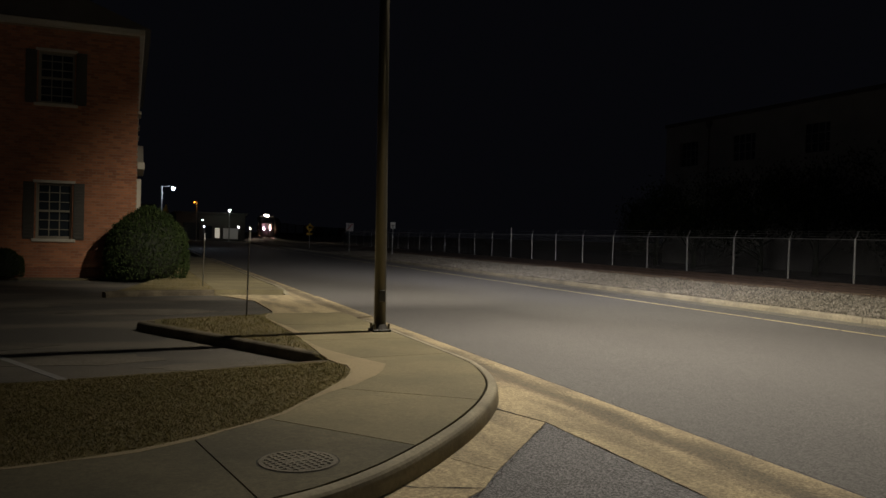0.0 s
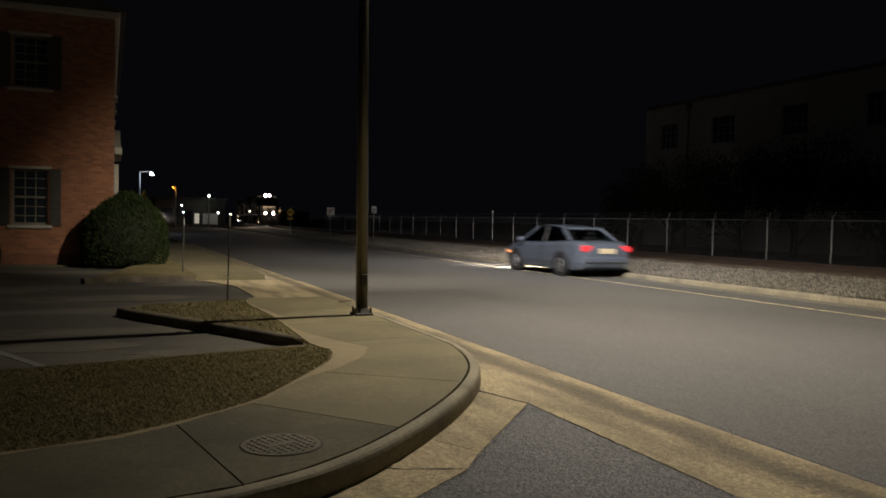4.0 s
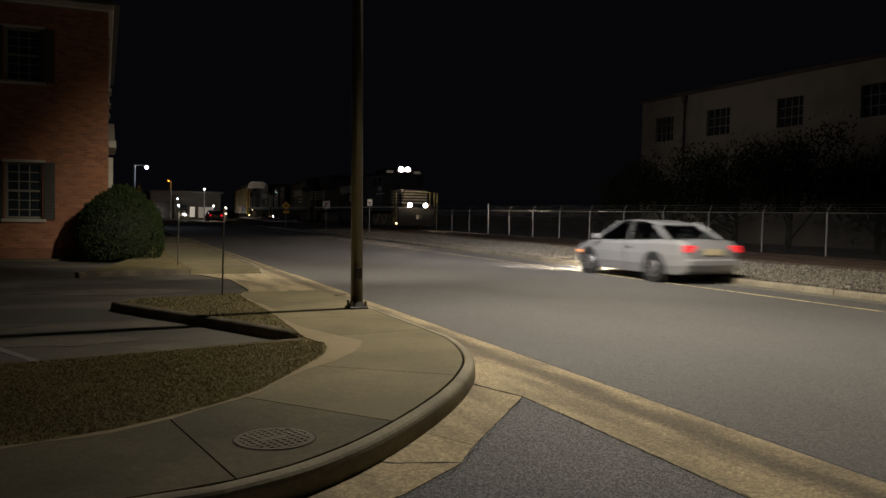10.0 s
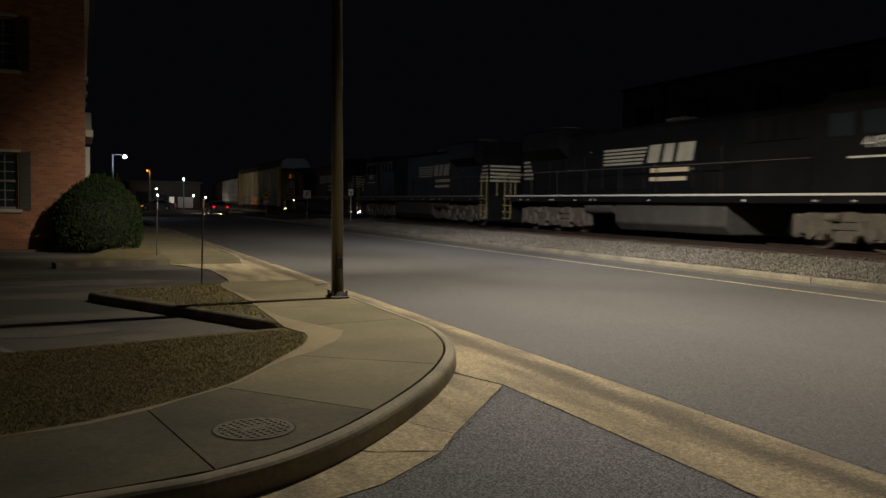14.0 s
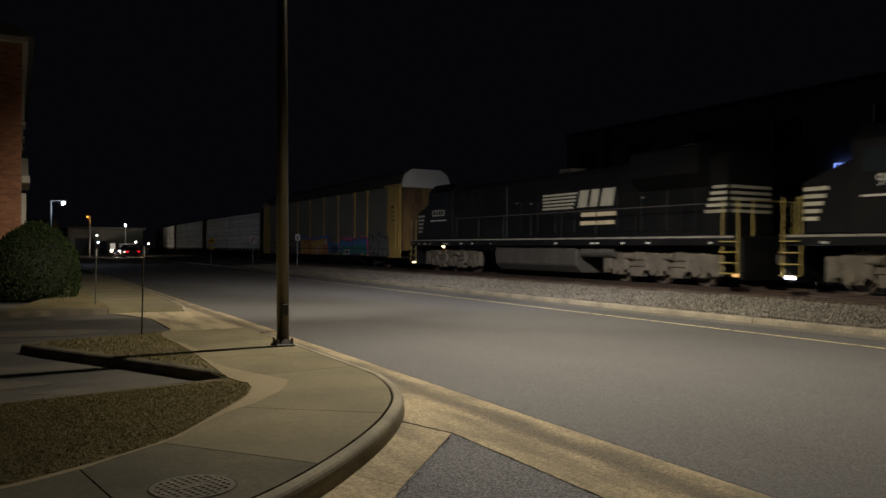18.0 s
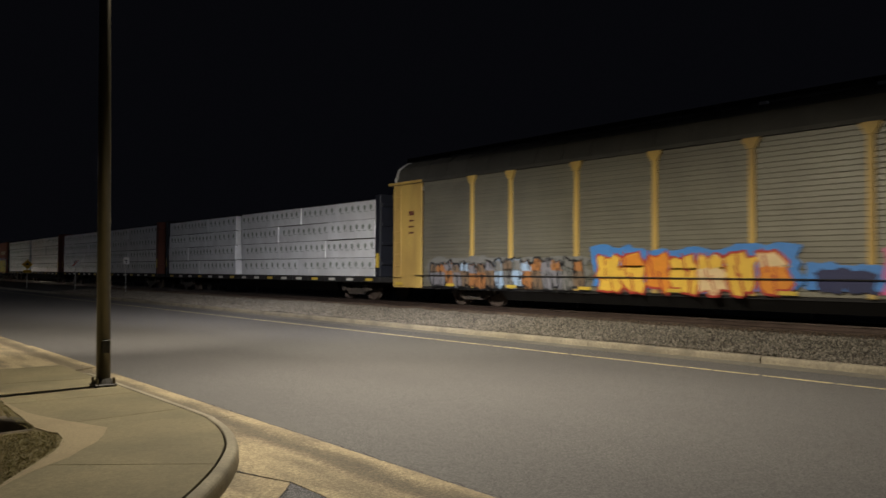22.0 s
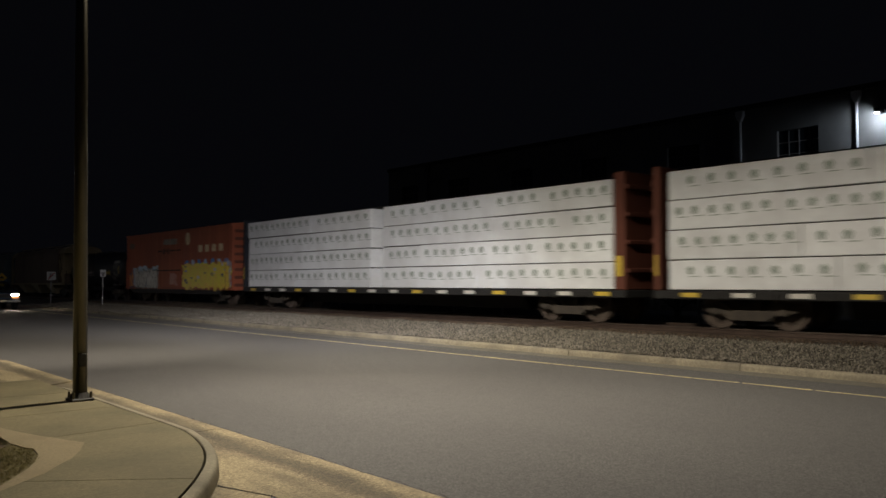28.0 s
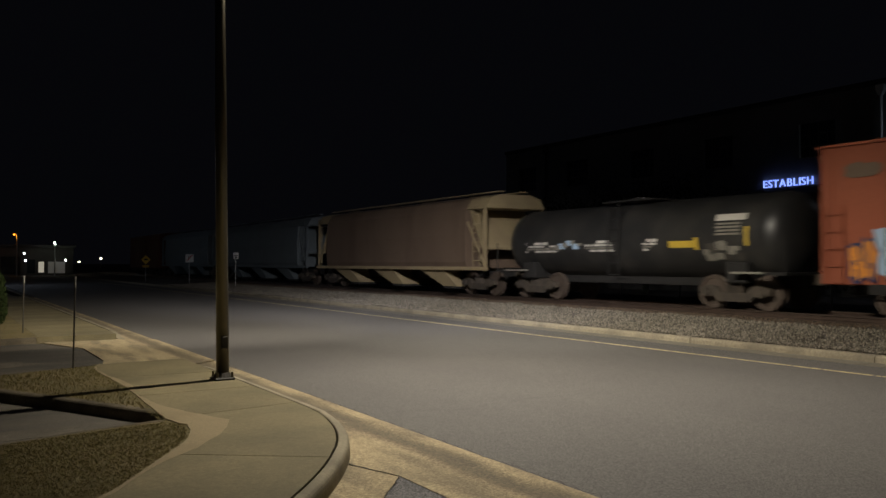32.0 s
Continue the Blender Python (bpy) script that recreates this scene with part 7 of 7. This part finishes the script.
        # added plates over and beside the emitter, to hold its light forward
        part("beam_baffle", B((x * 1.3 - 0.1, 2.3, 0.665), (x * 1.3 + 0.1, 2.44, 0.69)), PLASTIC, s)
        for q in (-0.1, 0.1):
            part("beam_baffle", B((x * 1.3 + q - 0.012, 2.3, 0.53), (x * 1.3 + q + 0.012, 2.44, 0.664)), PLASTIC, s)
    part("number_plate", B((-0.27, -2.395, 0.68), (0.27, -2.375, 0.82)), CREAM, s, "plain plate")
    part("bumper", B((-0.72, -2.42, 0.4), (0.72, -2.28, 0.6), bevel=0.05), paint, s)
    return s


def pickup():
    s = thing("pickup_truck", "dark teal-blue pickup truck with headlights on", "car")
    paint = car_paint("pickup_paint", (0.011, 0.034, 0.078))

    def ring(y, w, zt, zb):
        return [(-w * 0.97, y, zb), (-w, y, 0.6), (-w, y, 0.85), (-w * 0.98, y, zt - 0.05), (-w * 0.94, y, zt), (w * 0.94, y, zt), (w * 0.98, y, zt - 0.05), (w, y, 0.85), (w, y, 0.6), (w * 0.97, y, zb)]
    part("body", loft(bmesh.new(), [ring(*p) for p in ((-0.55, 0.94, 1.18, 0.42), (0.9, 0.94, 1.17, 0.42), (1.2, 0.94, 1.15, 0.42), (2.45, 0.92, 1.05, 0.5), (2.68, 0.88, 1.0, 0.52))]), paint, s)
    for k in (-1, 1):
        part("bed_side", loft(bmesh.new(), [[(k * 0.94, y, 0.48), (k * 0.95, y, 0.85), (k * 0.94, y, 1.18), (k * 0.84, y, 1.18), (k * 0.84, y, 0.5)] for y in (-2.6, -0.56)]), paint, s, "bed side panel")
        part("trim_strip", B((k * 0.95 - 0.006, -2.55, 0.66), (k * 0.95 + 0.008, 2.4, 0.70)), CHROME, s, "bright side trim")
    part("bed_floor", B((-0.84, -2.57, 0.6), (0.84, -0.56, 0.66)), PLASTIC, s)
    part("tailgate", B((-0.84, -2.63, 0.5), (0.84, -2.55, 1.16), bevel=0.02), paint, s)

    def g(y, wb, zb, wt, zt):
        return [(-wb, y, zb), (-wt, y, zt), (wt, y, zt), (wb, y, zb)]
    part("glasshouse", loft(bmesh.new(), [g(-0.5, 0.88, 1.1, 0.74, 1.62), g(-0.42, 0.89, 1.1, 0.73, 1.68), g(0.45, 0.89, 1.1, 0.72, 1.68), g(1.12, 0.87, 1.09, 0.84, 1.12)]), PANE, s, "clear cab windows")
    part("roof", B((-0.75, -0.52, 1.66), (0.75, 0.5, 1.73), bevel=0.03), paint, s)
    for k in (-1, 1):
        part("pillar", R((k * 0.87, 1.1, 1.1), (k * 0.74, 0.44, 1.68), 0.035, n=6), paint, s)
        part("pillar", R((k * 0.89, -0.48, 1.1), (k * 0.75, -0.46, 1.68), 0.05, n=6), paint, s)
        part("mirror", B((k * 1.04 - 0.1, 0.85, 1.1), (k * 1.04 + 0.1, 0.93, 1.26), bevel=0.02), PLASTIC, s)
        part("headlight", B((k * 0.66 - 0.16, 2.66, 0.845), (k * 0.66 + 0.16, 2.72, 0.945), bevel=0.015), TRUCK_LAMP, s, "glowing rectangular headlamp")
        part("turn_lamp", B((k * 0.66 - 0.18, 2.66, 0.7), (k * 0.66 + 0.18, 2.73, 0.77), bevel=0.01), AMBER, s, "amber turn lamp")
        part("tail_light", B((k * 0.88 - 0.06, -2.66, 0.86), (k * 0.88 + 0.075, -2.5, 1.12), bevel=0.01), TAIL, s, "glowing red tail lamp")
        for y in (-1.1, 1.8):
            tyre_wheel(s, k * 0.84, y, 0.37, 0.23)
            part("wheel_arch", R((k * 0.82, y, 0.42), (k * 0.945, y, 0.42), 0.45, n=24), PLASTIC, s)
    part("bench_seat", B((-0.62, -0.4, 1.05), (0.62, -0.25, 1.36), bevel=0.05), PLASTIC, s, "dark bench seat")
    part("dashboard", B((-0.7, 0.75, 1.08), (0.7, 1.0, 1.14), bevel=0.02), PLASTIC, s)
    part("grille", B((-0.46, 2.67, 0.72), (0.46, 2.72, 0.97), bevel=0.01), PLASTIC, s, "dark grille")
    part("bumper", B((-0.93, 2.62, 0.42), (0.93, 2.82, 0.64), bevel=0.04), CHROME, s, "chrome front bumper")
    part("bumper", B((-0.9, -2.78, 0.45), (0.9, -2.62, 0.62), bevel=0.03), CHROME, s)
    part("number_plate", B((-0.16, 2.822, 0.48), (0.16, 2.832, 0.6)), CREAM, s, "plain plate")
    return s


BLUE_CAR = sedan("blue-grey sedan with glowing tail lights", (0.12, 0.14, 0.175), 1)
SILVER_CAR = sedan("silver sedan with glowing red tail lights", (0.33, 0.33, 0.335), 2)
PICKUP = pickup()

# ---- what moves ----
def head(t):
    """Where the leading lamp is along the track."""
    return 152.63 - 10.0 * t + float(np.interp(t, (19.0, 20.5, 21.5, 22.5, 23.2, 24.0, 25.0, 25.5, 27.5), (0.0, -0.4, -0.2, 0.1, 0.2, 0.0, 0.12, 0.25, 0.0)))


def motions():
    for th, mid in ROLLING:
        rows = []
        for t in (0, 2, 4, 6, 8, 10, 12, 14, 16, 18, 19, 20, 20.5, 21, 21.5, 22, 22.5, 23, 23.5, 24, 24.5, 25, 25.5, 26.5, 27.5, 28, 30, 32):
            y = head(t) + mid
            yaw = -math.degrees(math.atan(2 * 0.00074 * (y - BEND))) if y > BEND else 0.0
            rows.append((t, pose((track_x(y - 8) + track_x(y + 8)) / 2, y, RAIL_Z, 0, 0, yaw)))
        walk(th, rows)
    walk(BLUE_CAR, [(t, pose(x, y, 0, 0, 0, r)) for t, x, y, r in ((0, 12.95, -42.6, 0), (2, 12.95, -10.6, 0), (3, 12.95, 5.4, 0), (4, 12.95, 21.4, 0), (5, 12.95, 37.4, 0), (8, 12.95, 86, 0), (9, 12.95, 98, 0), (10, 13.0, 106, 0),
         (11, 12.9, 111, 0), (12.5, 12.7, 113.8, 12), (13.5, 11.2, 115.6, 55), (14.5, 7.0, 116.2, 88), (16, -6, 116.3, 90), (20, -50, 116.3, 90), (32, -190, 116.3, 90))])
    walk(SILVER_CAR, [(t, pose(x, y, 0, 0, 0, r)) for t, x, y, r in ((0, 12.98, -164, 0), (5, 12.98, -73.5, 0), (8, 12.98, -19.2, 0), (9, 12.98, -1.1, 0), (10, 12.98, 17.0, 0), (11, 12.98, 35.2, 0), (12, 12.98, 53, 0), (13, 12.98, 70, 0),
         (14, 12.95, 86, 0), (15, 12.95, 99, 0), (16, 12.95, 106.5, 0), (17, 12.95, 109.3, 0), (18, 12.95, 110, 0), (20, 12.95, 110.2, 0), (21, 12.9, 111, 0), (22, 12.5, 113.8, 14), (23, 10.6, 115.7, 60), (24, 6.0, 116.2, 89), (26, -12, 116.3, 90), (32, -90, 116.3, 90))])
    walk(PICKUP, [(t, pose(x, y, 0, 0, 0, r)) for t, x, y, r in ((0, 18.9, 168, 180), (10, 18.9, 146, 180), (14, 18.7, 129, 178), (15, 17.9, 124.6, 165), (16, 16.1, 120.6, 145), (17, 14.9, 118.7, 135), (18, 13.7, 117.4, 132), (19, 12.1, 116.2, 135),
         (20, 11.0, 113.0, 165), (22, 11.1, 107, 180), (25, 11.3, 90, 180), (27, 11.3, 69, 180), (28, 11.3, 55.8, 180), (28.6, 11.25, 44.6, 180), (29.5, 11.0, 26.9, 180), (30, 10.85, 16.85, 180), (31, 10.85, -3.2, 180), (32, 10.85, -23, 180))])


motions()
